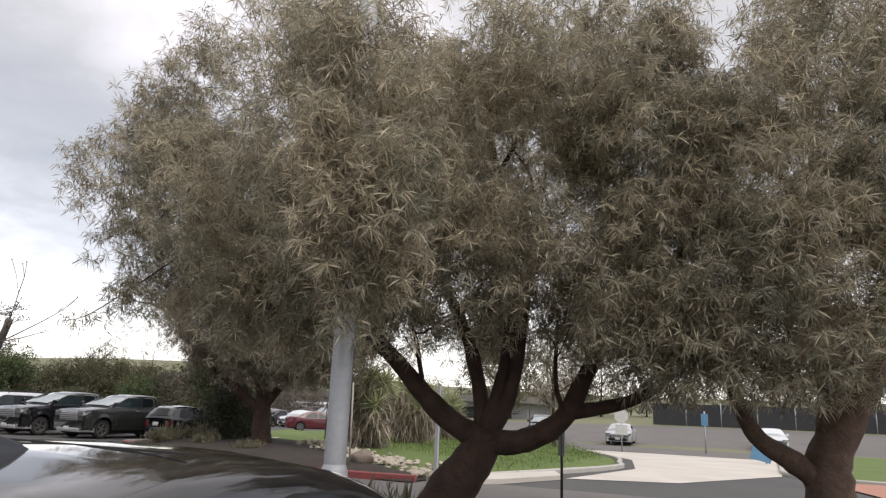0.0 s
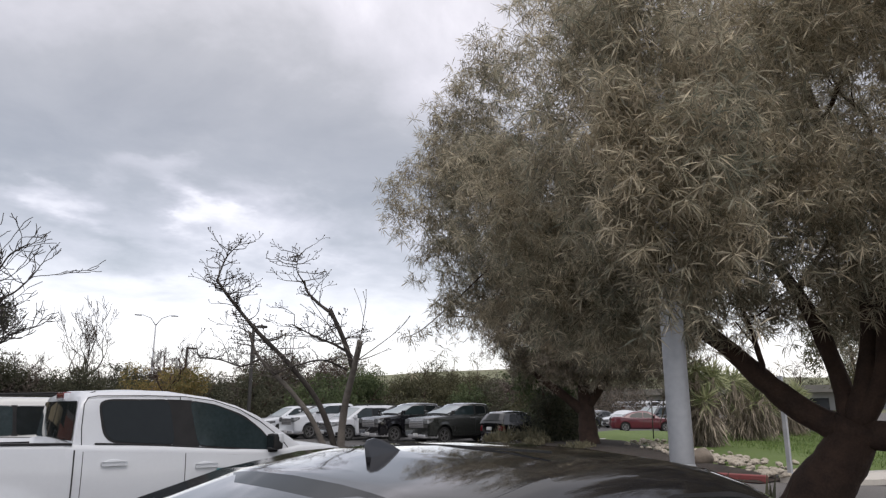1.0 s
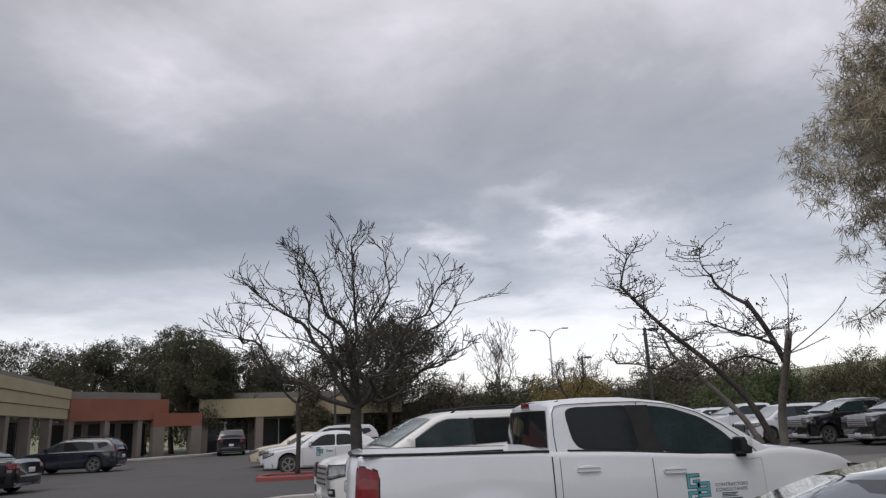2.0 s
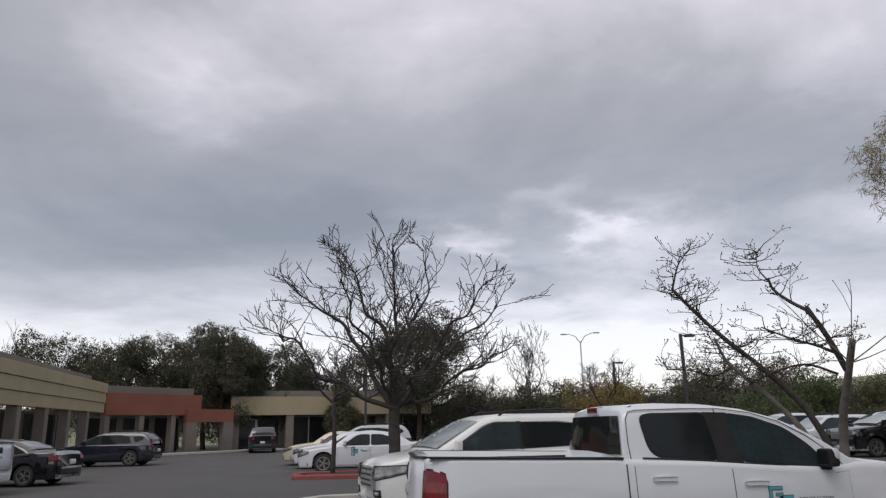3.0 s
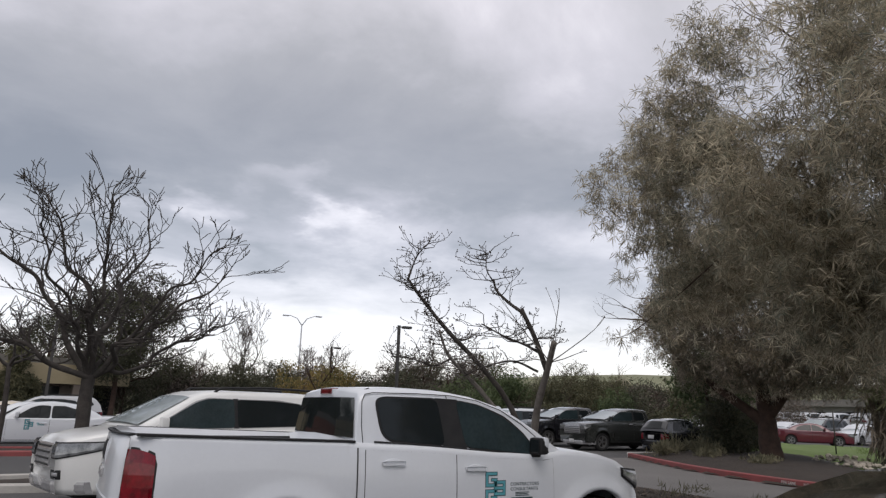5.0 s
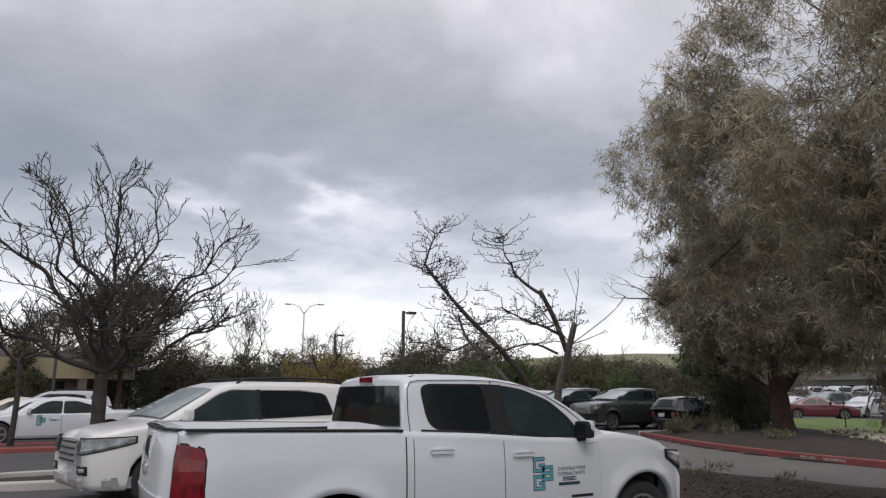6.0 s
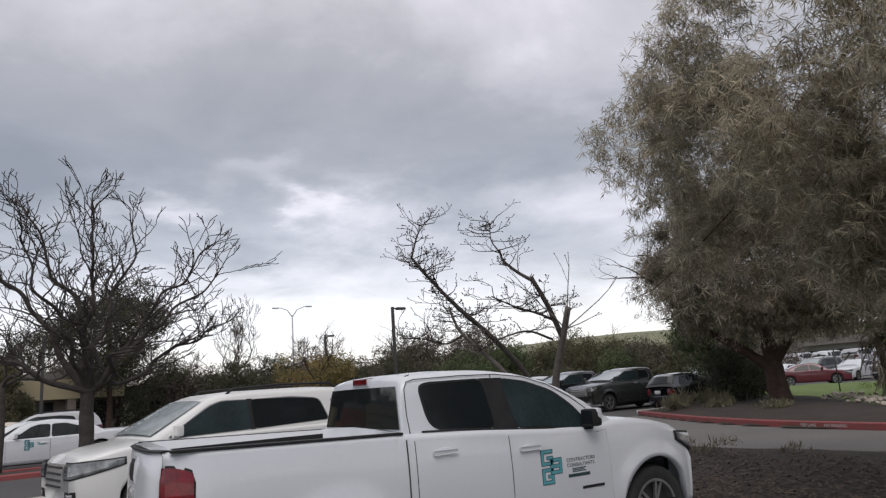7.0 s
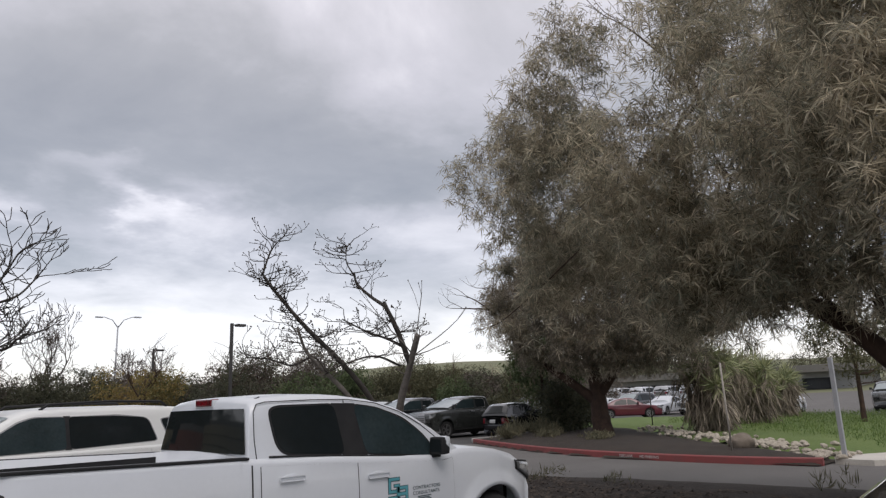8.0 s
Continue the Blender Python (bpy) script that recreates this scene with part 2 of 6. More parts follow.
M["rubber"] = mat("black rubber", (0.018, 0.018, 0.018), (0.03, 0.03, 0.03), 8, 0.8, bump=0.2)
M["trim"] = mat("black plastic trim", (0.014, 0.014, 0.015), (0.024, 0.024, 0.025), 8, 0.55, spec=0.25)
M["rim"] = mat("alloy rim", (0.40, 0.40, 0.40), (0.28, 0.28, 0.28), 8, 0.4, 0.8)
M["chrome"] = mat("chrome", (0.62, 0.62, 0.63), (0.45, 0.45, 0.46), 8, 0.22, 0.55)
M["taillight"] = mat("red lamp lens", (0.23, 0.005, 0.014), (0.05, 0.002, 0.005), 14, 0.15, coat=0.5, spec=0.3)
M["headlight"] = mat("clear lamp lens", (0.30, 0.31, 0.32), (0.07, 0.075, 0.08), 9, 0.1, 0.4, coat=0.8)
M["plate"] = mat("number plate", (0.6, 0.6, 0.6), (0.5, 0.5, 0.5), 6, 0.5)
M["teal"] = mat("teal vinyl", (0.09, 0.33, 0.38), (0.075, 0.28, 0.33), 4, 0.5)
M["ink"] = mat("dark vinyl", (0.02, 0.05, 0.055), (0.025, 0.06, 0.06), 4, 0.5)
M["galv"] = mat("galvanised steel", (0.33, 0.345, 0.37), (0.43, 0.44, 0.46), 3, 0.55, 0.25, bump=0.1, bscale=10, fine=20)
M["darkmetal"] = mat("dark painted steel", (0.035, 0.033, 0.032), (0.05, 0.048, 0.045), 4, 0.6)
M["wood"] = mat("weathered stake wood", (0.30, 0.28, 0.25), (0.40, 0.37, 0.33), 6, 0.9, bump=0.3)
M["stucco"] = mat("tan stucco", (0.31, 0.262, 0.165), (0.37, 0.315, 0.21), 0.6, 0.95, bump=0.3, bscale=40, fine=12)
M["terracotta"] = mat("terracotta stucco", (0.20, 0.072, 0.05), (0.25, 0.098, 0.066), 0.6, 0.95, bump=0.3, bscale=40, fine=12)
M["pillar"] = mat("grey brown pillar", (0.15, 0.125, 0.108), (0.20, 0.17, 0.148), 1, 0.95, bump=0.3)
M["roofing"] = mat("grey roofing", (0.15, 0.145, 0.13), (0.19, 0.18, 0.165), 0.8, 0.95)
M["dkglass"] = mat("dark shop glass", (0.02, 0.022, 0.024), (0.03, 0.032, 0.035), 0.5, 0.1)
M["alu"] = mat("pale aluminium", (0.55, 0.55, 0.54), (0.45, 0.45, 0.44), 3, 0.45, 0.5)
M["signwhite"] = mat("white sign back", (0.62, 0.62, 0.6), (0.5, 0.5, 0.48), 3, 0.6)
M["blue"] = mat("blue sign", (0.12, 0.27, 0.42), (0.09, 0.22, 0.36), 3, 0.5)
M["screen"] = mat("black fence screen", (0.028, 0.029, 0.032), (0.04, 0.041, 0.045), 0.3, 0.9)
M["wallgrey"] = mat("pale grey wall", (0.3, 0.3, 0.3), (0.25, 0.25, 0.25), 0.2, 0.9)


# ---------------------------------------------------------------- mesh helpers
def part(name, bm, material, parent=None, label="", smooth=False):
    me = bpy.data.meshes.new(name)
    bm.to_mesh(me)
    bm.free()
    if smooth:
        me.polygons.foreach_set("use_smooth", [True] * len(me.polygons))
    me.materials.append(material)
    ob = new(name, me)
    ob.parent = parent
    if label:
        tagged(ob, label)
    return ob


def part_data(name, verts, faces, material, parent=None, label="", smooth=False):
    me = bpy.data.meshes.new(name)
    me.from_pydata(verts, [], faces)
    if smooth:
        me.polygons.foreach_set("use_smooth", [True] * len(me.polygons))
    me.materials.append(material)
    ob = new(name, me)
    ob.parent = parent
    if label:
        tagged(ob, label)
    return ob


def thing(name, label, category, group="", kind="", at=None):
    ob = new(name)
    ob.empty_display_size = 0.2
    if at is not None:
        ob.matrix_world = at
    return tagged(ob, label, category, group, kind)


def box(bm, lo, hi, bevel=0.0, m=None):
    lo, hi = Vector(lo), Vector(hi)
    c, d = (lo + hi) / 2, hi - lo
    mm = Matrix.Translation(c) @ Matrix.Diagonal((*d, 1))
    if m is not None:
        mm = m @ mm
    r = bmesh.ops.create_cube(bm, size=1, matrix=mm)
    if bevel:
        es = list({e for v in r["verts"] for e in v.link_edges})
        bmesh.ops.bevel(bm, geom=es, offset=bevel, segments=2, affect="EDGES", profile=0.7)
    return bm


def boxed(lo, hi, bevel=0.0, m=None):
    return box(bmesh.new(), lo, hi, bevel, m)


def tube_data(V, F, pts, radii, n=6, cap=True):
    """Adds a tapered tube along pts to the lists V and F."""
    pts = [Vector(p) for p in pts]
    base = len(V)
    side = Vector((0.31, 0.95, 0.07)).normalized()
    for i, p in enumerate(pts):
        d = (pts[min(i + 1, len(pts) - 1)] - pts[max(i - 1, 0)])
        d = d.normalized() if d.length > 1e-9 else Vector((0, 0, 1))
        a = d.cross(side)
        a = a.normalized() if a.length > 0.05 else d.cross(Vector((1, 0, 0))).normalized()
        b = d.cross(a)
        for k in range(n):
            q = 2 * math.pi * k / n
            V.append(tuple(p + (a * math.cos(q) + b * math.sin(q)) * radii[i]))
    for i in range(len(pts) - 1):
        for k in range(n):
            k2 = (k + 1) % n
            F.append((base + i * n + k, base + i * n + k2, base + (i + 1) * n + k2, base + (i + 1) * n + k))
    if cap:
        F.append(tuple(base + k for k in range(n))[::-1])
        F.append(tuple(base + (len(pts) - 1) * n + k for k in range(n)))


def tube(name, pts, radii, material, parent=None, n=10, label="", smooth=True):
    V, F = [], []
    tube_data(V, F, pts, radii, n)
    return part_data(name, V, F, material, parent, label, smooth)


# ---------------------------------------------------------------- ground
def ground_z(x, y):
    """The land is level and climbs gently far off towards the street and the hill."""
    far = max(0.0, x - 52 - 0.25 * max(0.0, y)) * 0.06
    hill = min(15, max(0.0, math.hypot(x, y) - 150) * 0.05) + 9 * math.exp(-((x - 290) / 120) ** 2 - ((y - 280) / 110) ** 2)
    return min(far, 2.6) + min(hill, 36)


def grid_axis(lo, hi, fine_lo, fine_hi, step, far):
    a = list(np.arange(fine_lo, fine_hi + 1e-6, step))
    left = list(np.arange(lo, fine_lo, far))
    right = list(np.arange(fine_hi + far, hi + 1, far))
    return left + a + right


gx = grid_axis(-900, 900, -60, 130, 5, 55)
gy = grid_axis(-900, 900, -60, 130, 5, 55)
gv = [(x, y, ground_z(x, y)) for x in gx for y in gy]
gf = [(i * len(gy) + j, (i + 1) * len(gy) + j, (i + 1) * len(gy) + j + 1, i * len(gy) + j + 1)
      for i in range(len(gx) - 1) for j in range(len(gy) - 1)]
ground = tagged(part_data("ground", gv, gf, M["dryland"], smooth=True), "dry grassy land rising to a hill behind the lot", "ground", kind="structure")


def sheet(name, poly, z, material, label, category, thick=0.0, kind="structure"):
    bm = bmesh.new()
    f = bm.faces.new([bm.verts.new((x, y, z)) for x, y in poly])
    if f.normal.z < 0:
        f.normal_flip()
    bm.normal_update()
    if thick:
        r = bmesh.ops.extrude_face_region(bm, geom=[f])
        for v in [g for g in r["geom"] if isinstance(g, bmesh.types.BMVert)]:
            v.co.z -= thick
        bmesh.ops.recalc_face_normals(bm, faces=bm.faces)
    return tagged(part(name, bm, material), label, category, kind=kind)


road = sheet("road", [(-40, -40), (52, -40), (52, -7), (56, 60), (40, 75), (-40, 75)], 0.012, M["asphalt"],
             "worn dark asphalt parking lot with faint patches", "parking lot")
sheet("road_lane", [(11.2, -14), (17.6, -14), (17.2, 2), (17.6, 6.5), (18.9, 10), (20.4, 15), (15.5, 15), (12.2, 9), (11.2, 6)],
      0.022, M["lane"], "paler asphalt fire lane beside the planting bed", "lane")
sheet("pavement_driveway", [(20.5, -1.6), (27, -2.4), (33, -1.2), (41, 3), (52, 4), (52, -7), (28.5, -7.2), (22, -4.5)], 0.026, M["concrete"],
      "pale concrete driveway apron", "driveway")
sheet("road_street", [(41, 3.2), (46, 12), (50, 12), (50.5, -14), (42, -14)], 0.034, M["lane"], "grey asphalt cross street", "street")


sx, sy = np.arange(50.4, 77.6, 1.7), np.arange(-40, 40, 4.0)
V = [(x, y, ground_z(x, y) + 0.03) for x in sx for y in sy]
F = [(i * len(sy) + j, (i + 1) * len(sy) + j, (i + 1) * len(sy) + j + 1, i * len(sy) + j + 1) for i in range(len(sx) - 1) for j in range(len(sy) - 1)]
tagged(part_data("road_far", V, F, M["lane"], smooth=True), "grey asphalt street and far lot climbing gently away", "street", kind="structure")


def strip(name, line, width, z0, z1, material, label, category, parent=None, inner=0.02):
    """A kerb with a rounded top edge, swept along a line."""
    prof = [(-width / 2, z0), (-width / 2, z1 - 0.03), (-width / 2 + 0.03, z1), (width / 2 - inner, z1), (width / 2, z1 - inner), (width / 2, z0)]
    V, F = [], []
    n = len(line)
    for i, p in enumerate(line):
        a, b = Vector(line[max(i - 1, 0)]), Vector(line[min(i + 1, n - 1)])
        d = (b - a).normalized()
        nrm = Vector((-d.y, d.x))
        for o, z in prof:
            V.append((p[0] + nrm.x * o, p[1] + nrm.y * o, z))
    k = len(prof)
    for i in range(n - 1):
        for j in range(k - 1):
            F.append((i * k + j, (i + 1) * k + j, (i + 1) * k + j + 1, i * k + j + 1))
    F.append(tuple(range(k)))
    F.append(tuple((n - 1) * k + j for j in range(k))[::-1])
    ob = part_data(name, V, F, material, parent)
    return tagged(ob, label, category, kind="structure") if parent is None else ob


def smooth_line(pts, n=8):
    """Catmull-Rom through pts."""
    p = [Vector((*q, 0)) for q in pts]
    p = [p[0] * 2 - p[1]] + p + [p[-1] * 2 - p[-2]]
    out = []
    for i in range(1, len(p) - 2):
        for k in range(n):
            t = k / n
            q = 0.5 * ((2 * p[i]) + (p[i + 1] - p[i - 1]) * t + (2 * p[i - 1] - 5 * p[i] + 4 * p[i + 1] - p[i + 2]) * t * t
                       + (3 * p[i] - p[i - 1] - 3 * p[i + 1] + p[i + 2]) * t ** 3)
            out.append((q.x, q.y))
    out.append((p[-2].x, p[-2].y))
    return out


red_line = smooth_line([(16.0, 0.9), (15.75, 2.4), (15.75, 4.4), (16.2, 7.2), (17.2, 10.2), (18.9, 13.7), (19.7, 15.2)])
kerb_1 = strip("kerb", red_line, 0.18, 0.0, 0.19, M["redkerb"], "faded red painted fire lane kerb", "kerb")
tip_line = smooth_line([(19.7, 15.2), (20.4, 15.9), (21.6, 16.2), (30, 16.1)])
strip("kerb", tip_line, 0.18, 0.0, 0.15, M["kerb"], "pale concrete kerb end at the parking row", "kerb")


def mound(name, outline, height, material, label, category, z=0.02, step=0.35, bumpy=0.05):
    """A planted bed inside an outline, heaped towards its middle."""
    poly = [Vector((*p, 0)) for p in outline]
    xs, ys = [p.x for p in poly], [p.y for p in poly]

    def inside(x, y):
        c = False
        for i in range(len(poly)):
            a, b = poly[i], poly[i - 1]
            if (a.y > y) != (b.y > y) and x < (b.x - a.x) * (y - a.y) / (b.y - a.y) + a.x:
                c = not c
        return c

    def edge(x, y):
        q, best = Vector((x, y, 0)), 9e9
        for i in range(len(poly)):
            a, b = poly[i - 1], poly[i]
            t = max(0, min(1, (q - a).dot(b - a) / max(1e-9, (b - a).length_squared)))
            best = min(best, (q - a - (b - a) * t).length)
        return best

    nx, ny = int((max(xs) - min(xs)) / step) + 2, int((max(ys) - min(ys)) / step) + 2
    V, F, idx = [], [], {}
    for i in range(nx):
        for j in range(ny):
            x, y = min(xs) + i * step, min(ys) + j * step
            if inside(x, y):
                d = edge(x, y)
                h = height * (1 - math.exp(-d / 0.7)) + bumpy * noise.noise((x * 1.7, y * 1.7, 3)) * min(1, d)
            else:
                d = edge(x, y)
                if d > step:
                    continue
                h = -0.05
            idx[i, j] = len(V)
            V.append((x, y, z + h))
    for i in range(nx - 1):
        for j in range(ny - 1):
            q = [(i, j), (i + 1, j), (i + 1, j + 1), (i, j + 1)]
            if all(k in idx for k in q):
                F.append(tuple(idx[k] for k in q))
    return tagged(part_data(name, V, F, material, smooth=True), label, category, kind="structure")


bed_near = [(6.2, -14), (12.4, -14), (12.35, -2), (12.0, 2.5), (11.3, 5.8), (10.2, 8.2), (8.6, 9.2), (7.0, 8.8), (6.2, 7.5)]
mound("ground_mulch_bed", bed_near, 0.16, M["mulch"], "dark bark mulch planting bed", "planting bed")
bed_red = red_line + [(21.6, 15.9), (27, 15.9), (28, 13), (25.4, 10.6), (21.6, 6.8), (18.6, 3.4), (16.9, 1.0)]
mound("ground_mulch_verge", bed_red, 0.22, M["mulch"], "dark mulch verge behind the red kerb", "planting bed", z=0.1)
lawn = [(17.6, 0.8), (19.2, 3.2), (22.2, 6.6), (25.9, 10.4), (29, 13), (30, 20), (40, 24), (42, 12), (40, 4.5), (33, -0.2), (27.3, -1.7), (22.5, -0.7)]
mound("ground_lawn", lawn, 0.22, M["grass"], "bright green mown lawn", "lawn", z=0.05, step=0.8, bumpy=0.1)
lawn_kerb = smooth_line([(18.6, 0.1), (21.8, -0.8), (25.0, -1.65), (27.2, -1.85), (28.6, -1.5), (33, -0.35), (41, 4.3)])
strip("kerb", lawn_kerb, 0.18, 0.0, 0.17, M["kerb"], "pale concrete kerb along the lawn", "kerb")
sheet("pavement_walk", [(16.4, 0.8), (17.4, 0.9), (18.9, 0.0), (21.6, -0.95), (20.1, -1.6), (17.4, -0.8), (16.3, 0.0)], 0.14, M["concrete"],
      "broken pale concrete walk slab", "walk", thick=0.12)
lawn_r = [(29.5, -7.4), (52, -7.2), (52, -22), (27, -22), (27.5, -9)]
mound("ground_lawn_verge", lawn_r, 0.15, M["grass"], "green lawn beyond the driveway", "lawn", z=0.05, step=1.0)
strip("kerb", smooth_line([(52, -7.1), (34, -7.2), (29.4, -7.4), (27.6, -8.8), (27.0, -14)]), 0.18, 0.0, 0.15, M["kerb"], "pale concrete kerb of the far verge", "kerb")
sheet("pavement_brick", [(22, -9.5), (27, -8.2), (27.3, -11.5), (22, -13)], 0.05, M["brickwalk"], "red brick paved crossing", "paving")
# parking islands
isl_a = smooth_line([(4.5, 8.85), (-0.6, 8.85), (-1.6, 9.2), (-1.85, 9.75), (-1.6, 10.3), (-0.6, 10.7), (4.5, 10.75)], 6)
strip("kerb", isl_a[::-1], 0.16, 0.0, 0.16, M["kerb"], "grey concrete kerb round a parking island", "kerb")
mound("ground_island_bed", isl_a, 0.1, M["mulch"], "mulch bed of a parking island", "planting bed", z=0.06, step=0.25)
isl_b = smooth_line([(7, 17.7), (-1.9, 17.7), (-2.6, 18.0), (-2.85, 18.6), (-2.6, 19.2), (-1.9, 19.6), (7, 19.6)], 6)
strip("kerb", isl_b[::-1], 0.16, 0.0, 0.16, M["redkerb"], "red and white painted island kerb", "kerb")
mound("ground_island_bed", isl_b, 0.12, M["mulch"], "mulch bed under the bare trees", "planting bed", z=0.06, step=0.25)
for y in (-6.4, -3.5, -0.9, 2.6, 5.6):
    sheet("road_line", [(0.2, y), (5.6, y), (5.6, y + 0.1), (0.2, y + 0.1)], 0.018, M["whiteline"], "worn white parking line", "parking line")


# ---------------------------------------------------------------- vehicles
def wheel_mesh(r, w):
    """A tyre and an alloy rim with ten spokes, axle along y, outer face at -y."""
    V, F = [], []
    n = 28
    prof = [(0.66 * r, w * 0.42), (0.80 * r, w * 0.5), (0.95 * r, w * 0.47), (r, w * 0.3), (r, -w * 0.3), (0.95 * r, -w * 0.47), (0.80 * r, -w * 0.5), (0.66 * r, -w * 0.42)]
    for k in range(n):
        a = 2 * math.pi * k / n
        for q, y in prof:
            V.append((q * math.cos(a), y, q * math.sin(a)))
    m = len(prof)
    for k in range(n):
        for j in range(m - 1):
            F.append((k * m + j, ((k + 1) % n) * m + j, ((k + 1) % n) * m + j + 1, k * m + j + 1))
    tyre = bpy.data.meshes.new("wheel")
    tyre.from_pydata(V, [], F)
    tyre.polygons.foreach_set("use_smooth", [True] * len(tyre.polygons))
    tyre.materials.append(M["rubber"])
    bm = bmesh.new()
    ro = 0.68 * r
    for k in range(n):
        a, b = 2 * math.pi * k / n, 2 * math.pi * (k + 1) / n
        ring = []
        for q, y in ((ro, -w * 0.43), (ro * 0.9, -w * 0.43), (ro * 0.86, -w * 0.1)):
            ring.append([bm.verts.new((q * math.cos(t), y, q * math.sin(t))) for t in (a, b)])
        for j in range(2):
            bm.faces.new((ring[j][0], ring[j][1], ring[j + 1][1], ring[j + 1][0]))
    for k in range(5):
        for d in (-0.14, 0.14):
            a = 2 * math.pi * k / 5 + d
            box(bm, (0.05 * r, -w * 0.36, -0.035 * r), (ro * 0.93, -w * 0.26, 0.035 * r), 0, Matrix.Rotation(-a, 4, "Y"))
    bmesh.ops.create_cone(bm, cap_ends=True, segments=14, radius1=0.13 * r, radius2=0.13 * r, depth=w * 0.3,
                          matrix=Matrix.Translation((0, -w * 0.28, 0)) @ Matrix.Rotation(math.pi / 2, 4, "X"))
    rim = bpy.data.meshes.new("rim")
    bm.to_mesh(rim)
    bm.free()
    rim.materials.append(M["rim"])
    bm = bmesh.new()
    bmesh.ops.create_cone(bm, cap_ends=True, segments=20, radius1=0.64 * r, radius2=0.64 * r, depth=0.02,
                          matrix=Matrix.Translation((0, -w * 0.05, 0)) @ Matrix.Rotation(math.pi / 2, 4, "X"))
    disc = bpy.data.meshes.new("brake_disc")
    bm.to_mesh(disc)
    bm.free()
    disc.materials.append(M["darkmetal"])
    return tyre, rim, disc


WHEELS = {}


def interp(prof, x):
    return float(np.interp(x, [p[0] for p in prof], [p[1] for p in prof]))


class Shape:
    """The outer skin of a car. x runs from the tail to the nose, y is measured from the middle, the near side is -y."""

    def __init__(s, L, W, top, roof, belt, wb, wt, axles, r, sill=0.24, arch=None, bed=None, zm=0.62, round_=0.16, flare=0.0, bendk=0.13, rear_round=None, rear_len=0.75):
        s.L, s.W, s.top, s.roof, s.belt, s.wb, s.wt = L, W, top, roof, belt, wb, wt
        s.axles, s.r, s.sill, s.arch, s.bed, s.zm, s.round_, s.flare = axles, r, sill, arch or r * 1.2, bed, zm, round_, flare
        s.bendk, s.rear_round, s.rear_len = bendk, round_ if rear_round is None else rear_round, rear_len
        s.zroof = max(p[1] for p in roof)
        s.tail_bow = 0.10 if bed else 0.0
        s.door_top = belt - 0.04

    def half(s, x):
        if x < s.L / 2:
            return s.W / 2 * (1 - s.rear_round * max(0.0, 1 - x / s.rear_len) ** 2.2)
        return s.W / 2 * (1 - s.round_ * max(0.0, 1 - (s.L - x) / 0.75) ** 2.2)

    def y(s, x, z):
        b = 1 - 0.10 * abs((z - s.zm) / 0.75) ** 2.0
        f = 0
        for a in s.axles:
            d = math.hypot(x - a, (z - s.r) * 1.1)
            f = max(f, s.flare * max(0, 1 - abs(d - s.arch - 0.03) / 0.16))
        return s.half(x) * b + f

    def bend(s, x, z):
        """Nose and tail curve back above and below their fullest height."""
        k = max(0.0, 1 - min(x, s.L - x) / 0.6)
        o = s.bendk * ((z - s.zm) / 0.6) ** 2 * k
        return x + (o if x < s.L / 2 else -o)

    def bow(s, x, y):
        """The tailgate bows out in plan."""
        return s.tail_bow * (abs(y) / (s.W / 2)) ** 3 * max(0.0, 1 - x / 0.6)

    def cab(s, x, z):
        t = (z - s.belt) / (s.zroof - s.belt)
        return s.wb + (s.wt - s.wb) * t


def car_body(s):
    xs = set(np.linspace(0, s.L, 44).round(3))
    for a in s.axles:
        for k in np.linspace(-1, 1, 17):
            xs.add(round(a + k * s.arch, 3))
        xs.add(round(a - s.arch - 0.004, 3))
        xs.add(round(a + s.arch + 0.004, 3))
    if s.bed:
        for b in s.bed[:2]:
            xs.add(b - 0.002)
            xs.add(b + 0.002)
    xs = sorted(xs)
    V, F = [], []
    K = 9
    for x in xs:
        zb = s.sill
        for a in s.axles:
            if abs(x - a) <= s.arch:
                zb = max(zb, s.r + math.sqrt(max(0, s.arch ** 2 - (x - a) ** 2)))
        zt = interp(s.top, x)
        zs = zt - 0.05
        zb = min(zb, zs - 0.02)
        half = [(s.y(x, zb) - 0.07, zb)]
        for i in range(K):
            z = zb + (zs - zb) * i / (K - 1)
            half.append((s.y(x, z), z))
        w = s.y(x, zs)
        if s.bed and s.bed[0] < x < s.bed[1]:
            half += [(w * 0.99, zt - 0.012), (w - 0.10, zt), (w - 0.105, s.bed[2]), (0.0, s.bed[2])]
        else:
            half += [(w * 0.985, zt - 0.015), (w * 0.93, zt), (w * 0.5, zt + 0.025), (0.0, zt + 0.035)]
        ring = [(s.bend(x, z) + s.bow(x, y), -y, z) for y, z in half] + [(s.bend(x, z) + s.bow(x, y), y, z) for y, z in half[-2::-1]]
        V += ring
    n = len(ring)
    for i in range(len(xs) - 1):
        for j in range(n - 1):
            F.append((i * n + j, (i + 1) * n + j, (i + 1) * n + j + 1, i * n + j + 1))
    F.append(tuple(range(n))[::-1])
    F.append(tuple((len(xs) - 1) * n + j for j in range(n)))
    return V, [f[::-1] for f in F]


